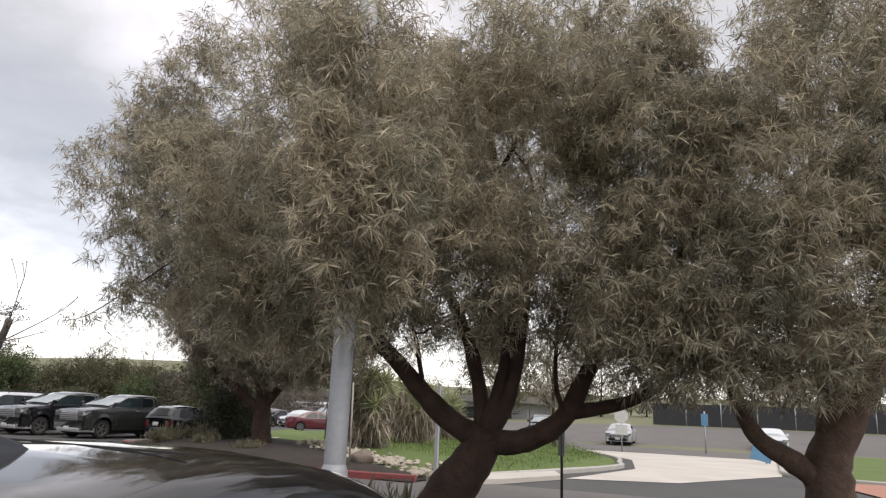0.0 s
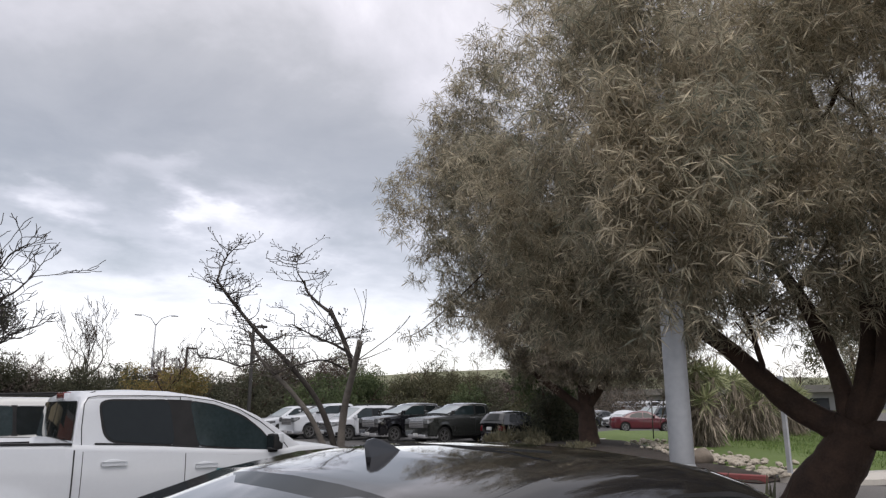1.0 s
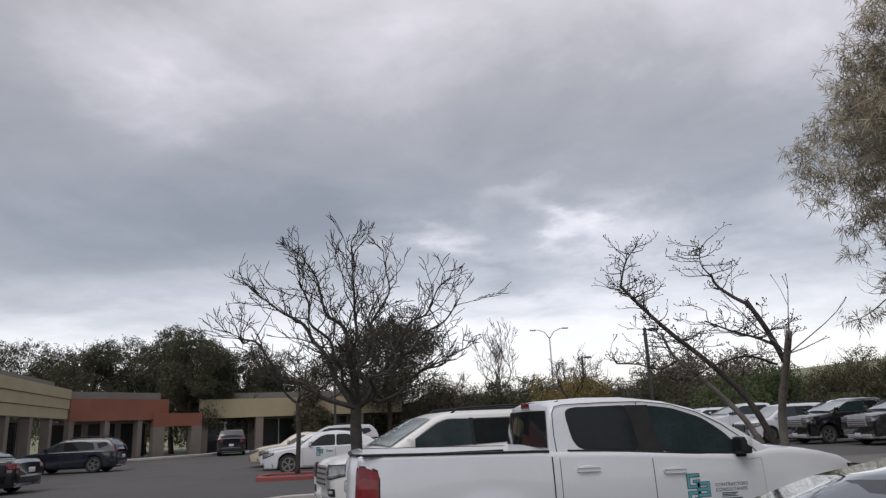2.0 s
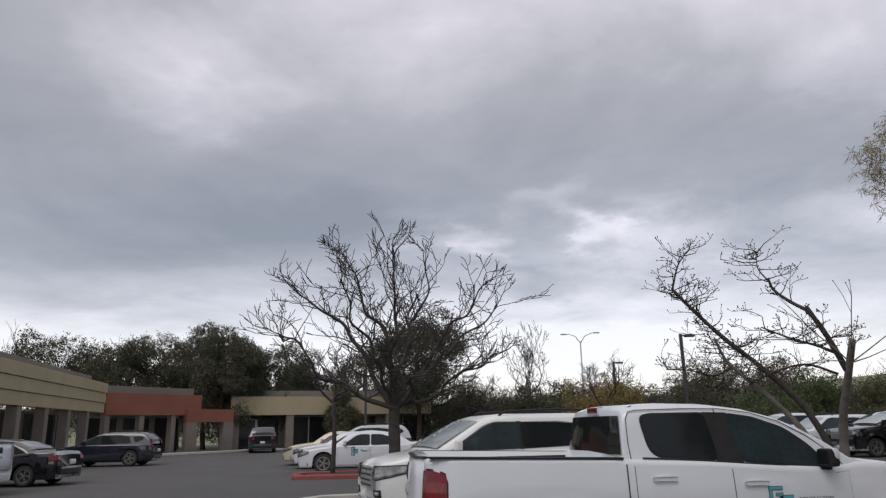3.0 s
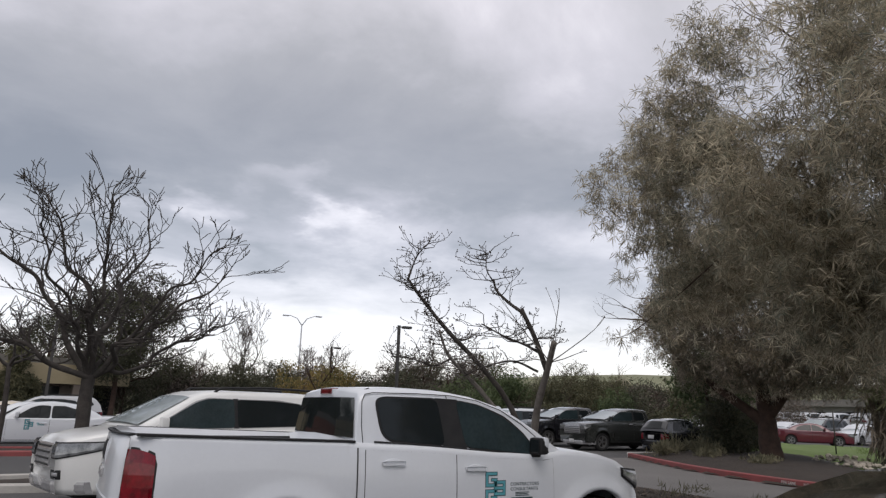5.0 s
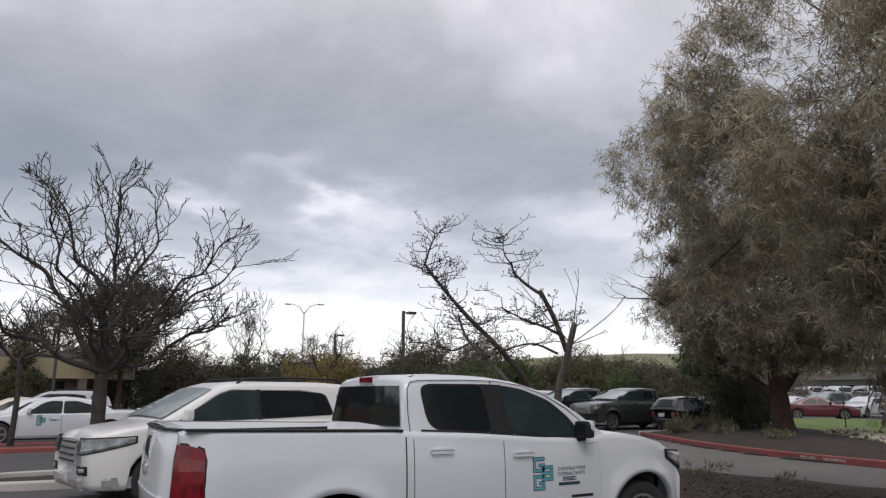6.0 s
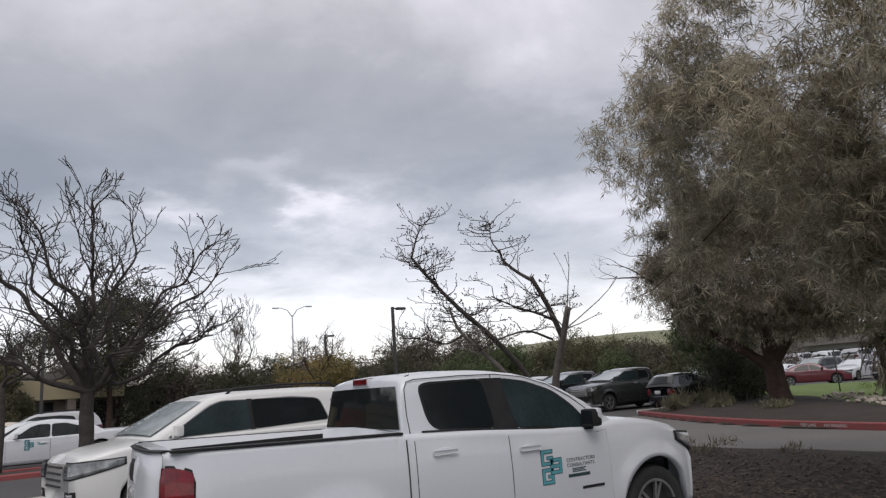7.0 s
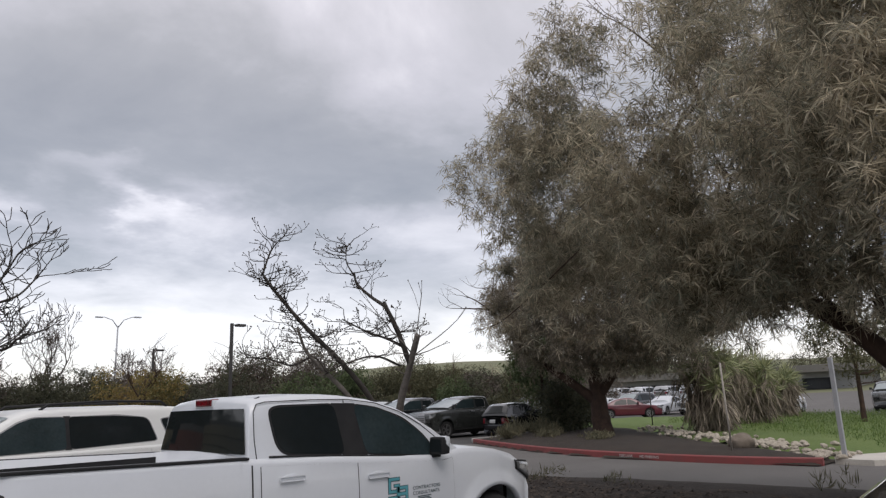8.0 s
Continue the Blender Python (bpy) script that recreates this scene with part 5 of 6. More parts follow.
# --- the spreading willow-leaved tree in the mulch bed
rg = random.Random(4)
nr = np.random.default_rng(4)
tree_a = thing("tree", "large spreading tree with dark forked trunk and narrow leaves", "tree", at=pose(0, -0.22, 0))
V, F = [], []
limb(V, F, [(9.7, -2.3, 0.05), (9.8, -2.55, 0.5), (9.92, -2.9, 1.0), (9.95, -3.15, 1.45)], 0.37, 0.27, 14, rg)
part_data("trunk", V, F, M["bark"], tree_a, smooth=True)
for pts, r0, r1 in (
    ([(9.95, -3.05, 1.3), (9.8, -2.55, 1.6), (9.65, -2.15, 2.0), (9.5, -1.7, 2.5), (9.3, -0.8, 3.3), (9.1, 0.3, 4.4)], 0.19, 0.08),
    ([(9.95, -3.2, 1.3), (9.95, -3.7, 1.35), (10.0, -4.2, 1.65), (10.05, -4.5, 2.2), (10.2, -4.8, 2.9), (10.3, -5.2, 4.0)], 0.19, 0.08),
    ([(10.0, -4.25, 1.75), (10.2, -4.75, 1.85), (10.35, -5.2, 2.0), (10.5, -5.7, 2.4), (10.6, -6.1, 3.0)], 0.11, 0.05),
    ([(9.95, -3.1, 1.4), (9.98, -3.3, 2.0), (10.1, -3.4, 2.9), (10.2, -3.3, 4.4), (10.2, -2.9, 6.2)], 0.17, 0.06),
    ([(9.95, -3.15, 1.4), (9.85, -3.5, 2.0), (9.6, -3.75, 3.0), (9.2, -4.0, 4.2)], 0.13, 0.05),
    ([(9.95, -3.05, 1.4), (10.1, -2.9, 2.1), (10.4, -2.4, 3.2), (10.6, -1.4, 4.6), (10.3, 0.2, 6.2)], 0.14, 0.05),
):
    limb_part(tree_a, M["bark"], pts, r0, r1, 9, rg, 10, 0.055)
cl = clumps_in((9.0, -0.6, 5.4), (2.9, 3.9, 2.4), 100, nr, (0.5, 1.0))
cl += clumps_in((8.3, 2.2, 4.6), (1.2, 1.4, 1.9), 34, nr, (0.35, 0.65))
cl += clumps_in((7.3, -1.9, 4.3), (1.3, 2.2, 1.4), 36, nr, (0.4, 0.75))
cl += clumps_in((9.2, -3.4, 6.2), (2.6, 2.4, 1.9), 50, nr, (0.5, 0.9))
cl += clumps_in((5.75, -3.1, 4.2), (0.7, 1.2, 0.9), 20, nr, (0.35, 0.6))
cl += clumps_in((5.25, -3.72, 3.5), (0.45, 0.6, 0.75), 15, nr, (0.3, 0.45))
cl += clumps_in((5.2, -3.72, 3.4), (0.35, 0.45, 0.95), 20, nr, (0.26, 0.4))
cl += clumps_in((5.05, -3.4, 4.7), (0.35, 0.4, 0.8), 14, nr, (0.28, 0.42))
cl += clumps_in((8.3, -4.3, 3.55), (1.3, 2.0, 0.75), 38, nr, (0.4, 0.65))
cl += clumps_in((8.0, -1.2, 3.3), (1.2, 1.8, 0.65), 30, nr, (0.4, 0.6))
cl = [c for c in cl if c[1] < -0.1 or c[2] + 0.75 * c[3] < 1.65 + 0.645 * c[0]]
cl += [(8.0, 1.3, 7.2, 0.6), (8.0, 1.35, 7.6, 0.5), (8.05, 1.5, 8.0, 0.4), (8.1, 1.0, 7.0, 0.6), (8.0, 1.8, 7.5, 0.4), (7.8, 1.7, 6.9, 0.55), (8.2, 0.8, 7.5, 0.5), (7.65, 3.6, 5.7, 0.4), (7.7, 3.2, 5.9, 0.45), (7.6, 3.5, 5.3, 0.35), (7.8, 2.6, 3.05, 0.16), (7.75, 2.85, 2.9, 0.14), (7.7, 3.1, 2.78, 0.13), (7.68, 3.3, 2.95, 0.1), (7.8, 2.4, 3.3, 0.2)]
cl += clumps_in((8.2, 2.15, 6.25), (0.9, 1.0, 0.6), 18, nr, (0.32, 0.55))
cl += clumps_in((8.9, -4.6, 6.6), (1.0, 2.2, 0.8), 16, nr, (0.35, 0.6))
cl += clumps_in((10.9, -3.0, 3.15), (0.9, 2.6, 0.45), 34, nr, (0.3, 0.5))
cl += clumps_in((10.2, 0.2, 3.2), (0.9, 1.2, 0.55), 26, nr, (0.3, 0.5))
cl += clumps_in((9.9, -4.9, 3.2), (0.7, 1.2, 0.6), 22, nr, (0.35, 0.55))
cl = [c for c in cl if c[2] > 2.55]
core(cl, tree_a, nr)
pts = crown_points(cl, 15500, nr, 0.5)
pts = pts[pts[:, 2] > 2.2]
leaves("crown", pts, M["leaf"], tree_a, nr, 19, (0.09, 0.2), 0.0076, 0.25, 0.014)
V, F = [], []
limb(V, F, [(8.3, 1.6, 4.0), (8.0, 2.3, 3.4), (7.75, 2.9, 2.95), (7.66, 3.35, 2.85)], 0.014, 0.004, 6, rg)
part_data("drooping_twig", V, F, M["bark"], tree_a, smooth=True)

# --- its neighbour with the reddish trunk
tree_b = thing("tree", "tall tree with thick reddish brown trunk and drooping olive leaves", "tree", at=pose(0, -0.5, 0))
V, F = [], []
limb(V, F, [(10.6, -7.22, 0.0), (10.55, -7.2, 0.7), (10.55, -7.2, 1.3), (10.6, -7.45, 1.8), (10.7, -7.9, 2.6), (10.9, -8.4, 3.8)], 0.36, 0.12, 14, rg)
part_data("trunk", V, F, M["bark_red"], tree_b, smooth=True)
limb_part(tree_b, M["bark_red"], [(10.5, -7.1, 1.05), (10.35, -6.75, 1.3), (10.25, -6.4, 1.55), (10.2, -6.2, 2.0), (10.1, -6.1, 2.7)], 0.16, 0.07, 10, rg, None, 0.06)
limb_part(tree_b, M["bark_red"], [(10.55, -7.2, 1.2), (10.6, -7.3, 2.2), (10.5, -7.2, 3.6), (10.5, -7.0, 5.0)], 0.2, 0.08, 10, rg, None, 0.06)
cl = clumps_in((9.9, -7.2, 4.9), (2.3, 2.0, 2.4), 70, nr, (0.4, 0.8)) + clumps_in((8.9, -6.9, 3.1), (1.1, 2.2, 1.0), 54, nr, (0.4, 0.7))
cl += clumps_in((9.0, -7.0, 6.0), (1.3, 1.7, 1.2), 24, nr, (0.35, 0.6)) + clumps_in((10.9, -6.7, 2.9), (0.7, 1.6, 0.5), 24, nr, (0.3, 0.5))
cl += clumps_in((9.2, -5.3, 5.4), (1.2, 1.1, 1.7), 30, nr, (0.38, 0.65))
cl = [c for c in cl if c[2] > 2.3]
core(cl, tree_b, nr)
pts = crown_points(cl, 9500, nr, 0.5)
pts = pts[(pts[:, 2] > 1.9)]
leaves("crown", pts, M["leaf"], tree_b, nr, 19, (0.09, 0.2), 0.0076, 0.25, 0.014)

# --- the tree on the verge behind the red kerb
tree_c = thing("tree", "broad grey green tree with dark trunk on the verge", "tree", at=pose(-1.3, -1.1, 0))
V, F = [], []
limb(V, F, [(23.4, 11.8, 0.2), (23.4, 11.9, 1.0), (23.5, 12.0, 1.9), (23.6, 12.2, 3.0), (23.8, 12.4, 4.6)], 0.42, 0.16, 12, rg)
limb(V, F, [(23.45, 11.9, 1.4), (23.0, 12.8, 2.2), (22.6, 13.8, 3.0), (22.0, 14.8, 4.0)], 0.22, 0.09, 9, rg)
limb(V, F, [(23.45, 11.9, 1.7), (23.8, 11.3, 2.6), (24.2, 10.6, 3.6), (24.5, 10.0, 4.6)], 0.2, 0.08, 9, rg)
for e in ((23.8, 12.4, 4.6), (22.0, 14.8, 4.0), (24.5, 10.0, 4.6)):
    grow(V, F, e, (rg.gauss(0, 0.4), rg.gauss(0, 0.4), 0.9), 0.09, 1.6, 3, rg, 0.6, 0.2, None, 0.2, 5, 0.75)
part_data("trunk", V, F, M["bark"], tree_c, smooth=True)
cl = clumps_in((23.6, 11.8, 5.6), (4.2, 4.6, 2.9), 125, nr, (0.6, 1.2)) + clumps_in((22.8, 9.4, 3.9), (1.6, 2.4, 0.9), 34, nr, (0.45, 0.8))
core(cl, tree_c, nr, 60, (0.12, 0.24), 0.018)
pts = crown_points(cl, 9500, nr, 1.0)
pts = pts[(pts[:, 2] > 2.3)]
leaves("crown", pts, M["leaf_far"], tree_c, nr, 18, (0.09, 0.18), 0.0125, 0.4, 0.07)

# --- the bare tree of the island
rg = random.Random(11)
bare = thing("bare_tree", "leafless spreading tree with a dense tangle of grey twigs", "tree", at=pose(0, 0, 0))
V, F = [], []
bx, by = 0.36, 13.8
limb(V, F, [(bx - 0.02, by, 0.05), (bx, by, 0.9), (bx - 0.02, by, 1.7), (bx, by, 2.25)], 0.185, 0.15, 12, rg)
part_data("trunk", V, F, M["bark_grey"], bare, smooth=True)
# limbs: bend and end, measured from the fork
MAIN_LIMBS = [((-1.5, -0.3, 0.5), (-3.1, -0.6, 2.0), 0.10), ((-0.9, 0.4, 2.0), (-2.9, 0.7, 3.6), 0.11), ((-0.3, -0.3, 2.2), (-1.5, -0.5, 4.25), 0.10), ((0.1, -0.9, 1.7), (-0.1, -1.5, 4.15), 0.085), ((0.5, 0.3, 1.9), (1.0, 0.5, 4.2), 0.10),
         ((1.3, -0.2, 1.4), (2.7, -0.4, 2.7), 0.09), ((1.3, 0.1, 0.55), (2.8, 0.2, 1.4), 0.08), ((0.2, 1.2, 1.4), (0.6, 2.4, 3.4), 0.085), ((-0.6, -1.3, 1.3), (-1.5, -2.3, 3.0), 0.085), ((0.9, -1.1, 1.3), (2.2, -1.9, 3.0), 0.08)]
for mid_, end_, r in MAIN_LIMBS:
    V, F = [], []
    a_, m_, e_ = Vector((bx, by, 2.1)), Vector((bx, by, 2.1)) + Vector(mid_), Vector((bx, by, 2.1)) + Vector(end_)
    way = [a_]
    for k in range(1, 9):
        u = k / 8
        q = a_ * (1 - u) ** 2 + m_ * (2 * u * (1 - u)) + e_ * u ** 2
        way.append(q + Vector((rg.gauss(0, 0.11), rg.gauss(0, 0.11), rg.gauss(0, 0.09))))
    fine = limb(V, F, way, r * 0.82, 0.019, 8, rg)
    for k, q in enumerate(fine):
        u = k / (len(fine) - 1)
        if u < 0.22 or rg.random() > 0.62:
            continue
        out = (q - Vector((bx, by, 3.2))).normalized()
        d = out * 0.6 + Vector((rg.gauss(0, 0.65), rg.gauss(0, 0.65), rg.gauss(0.3, 0.5)))
        grow(V, F, q, d, 0.014 + 0.022 * (1 - u), rg.uniform(0.5, 0.85), 2, rg, 0.5, 0.12, None, 0.2, 5, 0.72, (2, 2), 0.0088, 0.45)
    for k in range(2):
        grow(V, F, fine[-1], (e_ - m_).normalized() + Vector((rg.gauss(0, 0.4), rg.gauss(0, 0.4), rg.gauss(0.1, 0.3))), 0.02, 0.6, 2, rg, 0.45, 0.1, None, 0.2, 5, 0.72, (2, 2), 0.0088, 0.4)
    part_data("limb", V, F, M["bark_grey"], bare, smooth=True)

thin = thing("bare_tree", "slender young leafless tree in the island", "tree", at=pose(0, 0, 0))
V, F = [], []
limb(V, F, [(-1.58, 18.8, 0.1), (-1.55, 18.8, 1.4), (-1.6, 18.8, 2.55)], 0.09, 0.065, 8, rg)
for d in ((-0.8, 0.1, 0.55), (0.7, 0.2, 0.65), (0.1, -0.5, 0.9), (-0.3, 0.5, 0.9), (0.35, -0.1, 0.95)):
    grow(V, F, (-1.6, 18.8, 2.5), d, 0.05, 0.85, 3, rg, 0.5, 0.15, None, 0.25, 5, 0.75, (2, 3), 0.008)
part_data("trunk", V, F, M["bark_grey"], thin, smooth=True)


# --- the pruned leaning tree: sawn stubs and budding shoots
brk = thing("bare_tree", "pruned leafless tree with leaning pale trunks, sawn stubs and budding twigs", "tree", at=pose(0, 0, 0))
rg = random.Random(21)


def shoots(V, F, pts, count, ln, r=0.012):
    for i in range(count):
        u = rg.uniform(0.25, 1.0) * (len(pts) - 1)
        a = int(min(u, len(pts) - 2))
        q = Vector(pts[a]).lerp(Vector(pts[a + 1]), u - a)
        d = Vector((rg.gauss(0, 0.8), rg.gauss(0, 0.8), rg.gauss(0.25, 0.5))).normalized()
        grow(V, F, q, d, r, ln * rg.uniform(0.5, 1.3), 2, rg, 0.6, 0.1, tips_b, 0.25, 4, 0.6, (1, 2), 0.0045, 0.5)


tips_b = []
base = (8.35, 6.2, 0.1)
BRK_LIMBS = {
    "A": ([base, (8.2, 6.3, 1.0), (7.83, 6.41, 1.85), (7.2, 6.58, 2.6), (6.58, 6.77, 3.22), (6.01, 6.93, 3.88), (5.73, 7.0, 4.25)], 0.075, 0.026, 9),
    "B": ([(8.3, 6.3, 0.2), (7.85, 6.45, 1.3), (7.4, 6.61, 1.94), (7.02, 6.73, 2.34), (6.64, 6.84, 2.75), (6.43, 6.85, 3.22)], 0.07, 0.022, 9),
    "C": ([(8.38, 6.15, 0.1), (8.35, 6.2, 0.9), (8.3, 6.0, 1.69), (8.25, 5.65, 2.34), (8.2, 5.3, 3.0)], 0.092, 0.058, 9),
    "D": ([(8.24, 5.6, 2.45), (7.98, 5.65, 3.1), (7.7, 5.72, 3.66)], 0.06, 0.043, 8),
    "E_": ([(7.71, 5.72, 3.6), (7.55, 5.95, 3.8), (7.39, 6.17, 4.07), (7.3, 6.16, 4.3)], 0.038, 0.022, 7),
    "G": ([(8.1, 5.65, 2.8), (7.9, 5.9, 2.97), (7.66, 6.23, 3.13), (7.19, 6.42, 3.38)], 0.03, 0.014, 6),
    "T": ([(5.73, 7.0, 4.22), (5.83, 6.85, 4.69), (5.98, 6.72, 4.94)], 0.022, 0.008, 6),
    "U": ([(7.3, 6.17, 4.25), (7.12, 6.16, 4.5), (7.14, 6.16, 4.85)], 0.016, 0.007, 5),
    "H_": ([(6.72, 6.82, 2.66), (6.4, 7.0, 2.5), (6.0, 7.15, 2.62), (5.6, 7.36, 2.66)], 0.024, 0.008, 6),
    "W_": ([(8.4, 6.1, 2.45), (7.9, 6.3, 2.65), (7.3, 6.5, 2.5), (6.9, 6.6, 2.3)], 0.025, 0.01, 6),
}
TWIGS = dict(A=(8, 54, 0.38), B=(8, 36, 0.38), C=(12, 5, 0.3), D=(0, 8, 0.3), E_=(0, 9, 0.36), G=(0, 22, 0.4), T=(0, 12, 0.35), U=(0, 12, 0.35), H_=(0, 12, 0.35), W_=(0, 12, 0.35))
for key, (line_, r0, r1, n) in BRK_LIMBS.items():
    V, F = [], []
    fine = limb(V, F, line_, r0, r1, n, rg)
    k0, cnt, ln = TWIGS[key]
    shoots(V, F, fine[k0:], cnt, ln, 0.011)
    if key == "C":
        for d, ln in (((-0.5, 0.3, 0.9), 1.35), ((0.6, -0.5, 0.6), 1.15), ((0.2, -0.15, 0.95), 1.2), ((0.5, -0.4, 0.15), 0.6)):
            grow(V, F, (8.21, 5.45, 2.6), d, 0.013, ln, 1, rg, 0.3, 0.1, tips_b, 0.07, 5, 0.25, (1, 2), 0.005, 0.25)
    part_data("limb", V, F, M["bark_pale" if key in ("B", "C") else "bark_grey"], brk, smooth=True)
bm = bmesh.new()
for q, d in tips_b:
    bmesh.ops.create_icosphere(bm, subdivisions=1, radius=0.014, matrix=Matrix.Translation(q))
part("bud_growth", bm, M["twig"], brk)


# --- woods and shrubs behind
def leafy(name, label, x, y, h, w, material, seed, z0=None, trunk=True, count=600, per=10, leaf=(0.14, 0.32), low=0.0, group="", wide=0.045, cat="tree"):
    r1, r2 = random.Random(seed), np.random.default_rng(seed)
    z = ground_z(x, y) if z0 is None else z0
    root = thing(name, label, cat, group, at=pose(0, 0, 0))
    V, F = [], []
    limb(V, F, [(x, y, z - 0.1), (x + r1.uniform(-0.2, 0.2), y, z + h * 0.25), (x + r1.uniform(-0.4, 0.4), y, z + h * 0.7)], 0.035 * h * 0.6, 0.02 * h * 0.5, 7, r1)
    for k in range(4):
        grow(V, F, (x, y, z + h * (0.25 + 0.1 * k)), (r1.gauss(0, 1), r1.gauss(0, 1), 0.5), 0.012 * h, w * 0.3, 2, r1, 0.6, 0.2, None, 0.2, 4, 0.7)
    part_data("trunk", V, F, M["bark"], root, smooth=True)
    cl = clumps_in((x, y, z + h * (0.58 + low * -0.15)), (w * 0.42, w * 0.42, h * (0.36 + 0.1 * low)), 26, r2, (0.1 * w + 0.15, 0.2 * w + 0.2))
    p = crown_points(cl, count, r2, 0.3)
    p = p[p[:, 2] > z + h * 0.06]
    leaves("crown", p, material, root, r2, per, leaf, wide, 0.2, 0.12)
    return root


woods = "woods behind the lot"
rw = random.Random(5)
# hedge of dark shrubs beyond the parked row and to the left of it
for i in range(30):
    t = i / 29
    x = -6 + 58 * t + rw.uniform(-1.5, 1.5)
    y = 66 - 24 * t + rw.uniform(-2.5, 3)
    if 24 < x < 27:
        continue
    h = rw.uniform(5.0, 7.2)
    leafy("shrub_tree", "dark evergreen shrub tree in the wood behind the lot", x, y, h, h * 1.15, M[rw.choice(["leaf_dark", "leaf_dark", "leaf_olive", "brush"])], 100 + i, group=woods, low=1, count=1300)
for i in range(4):
    x, y = 31 + i * 2.2 + rw.uniform(-0.5, 0.5), 33 - i * 1.6 + rw.uniform(-1, 1)
    h = rw.uniform(2.8, 4.2)
    leafy("shrub_tree", "green shrub behind the parked trucks", x, y, h, h * 1.1, M[rw.choice(["leaf_green", "leaf_olive", "leaf_dark"])], 150 + i, group=woods, low=1)
leafy("shrub_tree", "rounded rusty gold and green tree", 16.6, 43.0, 5.8, 6.8, M["leaf_rust"], 171, low=1, count=900)
leafy("shrub_tree", "dark grey green shrub tree", 22.5, 42.0, 4.6, 6.5, M["leaf_dark"], 172, low=1, count=900)
leafy("shrub_tree", "bright green pine-like tree", 28.2, 36.0, 5.2, 4.2, M["leaf_green"], 173, low=1, count=900)
leafy("shrub_tree", "green tree behind the leaning stubs", 24.5, 35.5, 4.8, 5.0, M["leaf_green"], 174, low=1, count=900)
leafy("shrub", "rounded dark green bush beside the trunk", 23.4, 13.6, 2.4, 2.6, M["leaf_dark"], 175, low=1, count=700, leaf=(0.1, 0.2), wide=0.04, cat="bush")
leafy("shrub", "dark bush behind the small hatchback", 26.4, 15.4, 2.3, 2.6, M["leaf_dark"], 176, low=1, count=700, leaf=(0.1, 0.2), wide=0.04, cat="bush")
leafy("shrub_tree", "green feathery tree beyond the verge", 26.5, 17.2, 5.6, 4.0, M["leaf_green"], 177, low=1, count=1100, leaf=(0.15, 0.3), wide=0.05)
# tall trees over the shop roofs
for i, (x, y, h, w, k) in enumerate([(-14.5, 57, 11.5, 7.5, "leaf_dark"), (-12.0, 52.2, 11.0, 5.5, "leaf_dark"), (-24, 60, 11.0, 9, "leaf_dark"), (-29, 59, 11.0, 10, "leaf_dark"), (-36, 58, 11.5, 9, "leaf_dark"), (-21, 56.5, 10.5, 7, "leaf_dark"), (-8.5, 60, 10.2, 7, "leaf_dark"), (-17.5, 60, 11.2, 8, "leaf_dark"),
                                      (-19, 64, 11, 9, "leaf_olive"), (-6, 66, 10.5, 8, "leaf_dark"), (-1, 70, 11, 9, "leaf_dark"), (-2.6, 53.4, 5.2, 2.4, "leaf_olive"), (-9.6, 54.6, 9.4, 5.5, "leaf_dark"), (-11.0, 55.0, 9.0, 5.0, "leaf_olive")]):
    leafy("tall_tree", "tall dark tree above the shop roofs", x, y, h, w, M[k], 200 + i, count=2600, group="tall trees", low=0.5)
# flat-topped pine seen through the bare tree
leafy("pine_tree", "dark flat topped pine behind the bare branches", 3.9, 55.2, 11.5, 9.0, M["leaf_dark"], 230, count=3800, low=-0.6)


def bare_far(x, y, h, seed, label):
    r1 = random.Random(seed)
    root = thing("bare_tree", label, "tree", at=pose(0, 0, 0))
    V, F = [], []
    z = ground_z(x, y)
    limb(V, F, [(x, y, z), (x, y, z + h * 0.35)], 0.2, 0.14, 7, r1)
    for k in range(6):
        grow(V, F, (x, y, z + h * (0.25 + 0.03 * k)), (r1.gauss(0, 0.7), r1.gauss(0, 0.7), 0.9), 0.09, h * 0.22, 4, r1, 0.5, 0.25, None, 0.2, 4, 0.72, (2, 3), 0.015)
    part_data("trunk", V, F, M["twig"], root)


bare_far(14.6, 59.0, 11.0, 301, "leafless tree rising above the wood")
bare_far(24.0, 66.0, 8.6, 302, "thin leafless tree behind the street lamps")
bare_far(10.0, 62.0, 7.0, 303, "low leafless tree in the wood")
# low brush that closes the wood
rr = np.random.default_rng(9)
bp = []
for i in range(9000):
    t = rr.uniform()
    bp.append((-14 + 84 * t + rr.normal() * 1.5, 66 - 27 * t + rr.normal() * 2.0 + 3, rr.uniform(0.1, 4.0)))
tagged(leaves("brush", bp, M["brush"], None, rr, 9, (0.25, 0.6), 0.04, 0.0, 0.3), "tangled brown and dark brush under the wood", "brush", kind="stuff")


# ---------------------------------------------------------------- lamps, posts and signs
pole = thing("light_pole", "thick grey galvanised light pole standing among leaves", "light pole", at=pose(5.82, -3.49, 0.0))
tube("shaft", [(0, 0, 0.1), (0, 0, 1.42), (0, 0, 10.5)], [0.102, 0.1, 0.075], M["galv"], pole, 18)
tube("sleeve", [(0, 0, 0.1), (0, 0, 0.95), (0, 0, 1.12), (0, 0, 1.18)], [0.128, 0.126, 0.122, 0.1], M["galv"], pole, 18)
part("base_plate", boxed((-0.22, -0.22, 0.06), (0.22, 0.22, 0.11), 0.01), M["galv"], pole)
tube("arm", [(0, 0, 10.3), (0.4, -0.4, 10.6), (1.0, -1.0, 10.7)], [0.05, 0.045, 0.04], M["galv"], pole, 8)

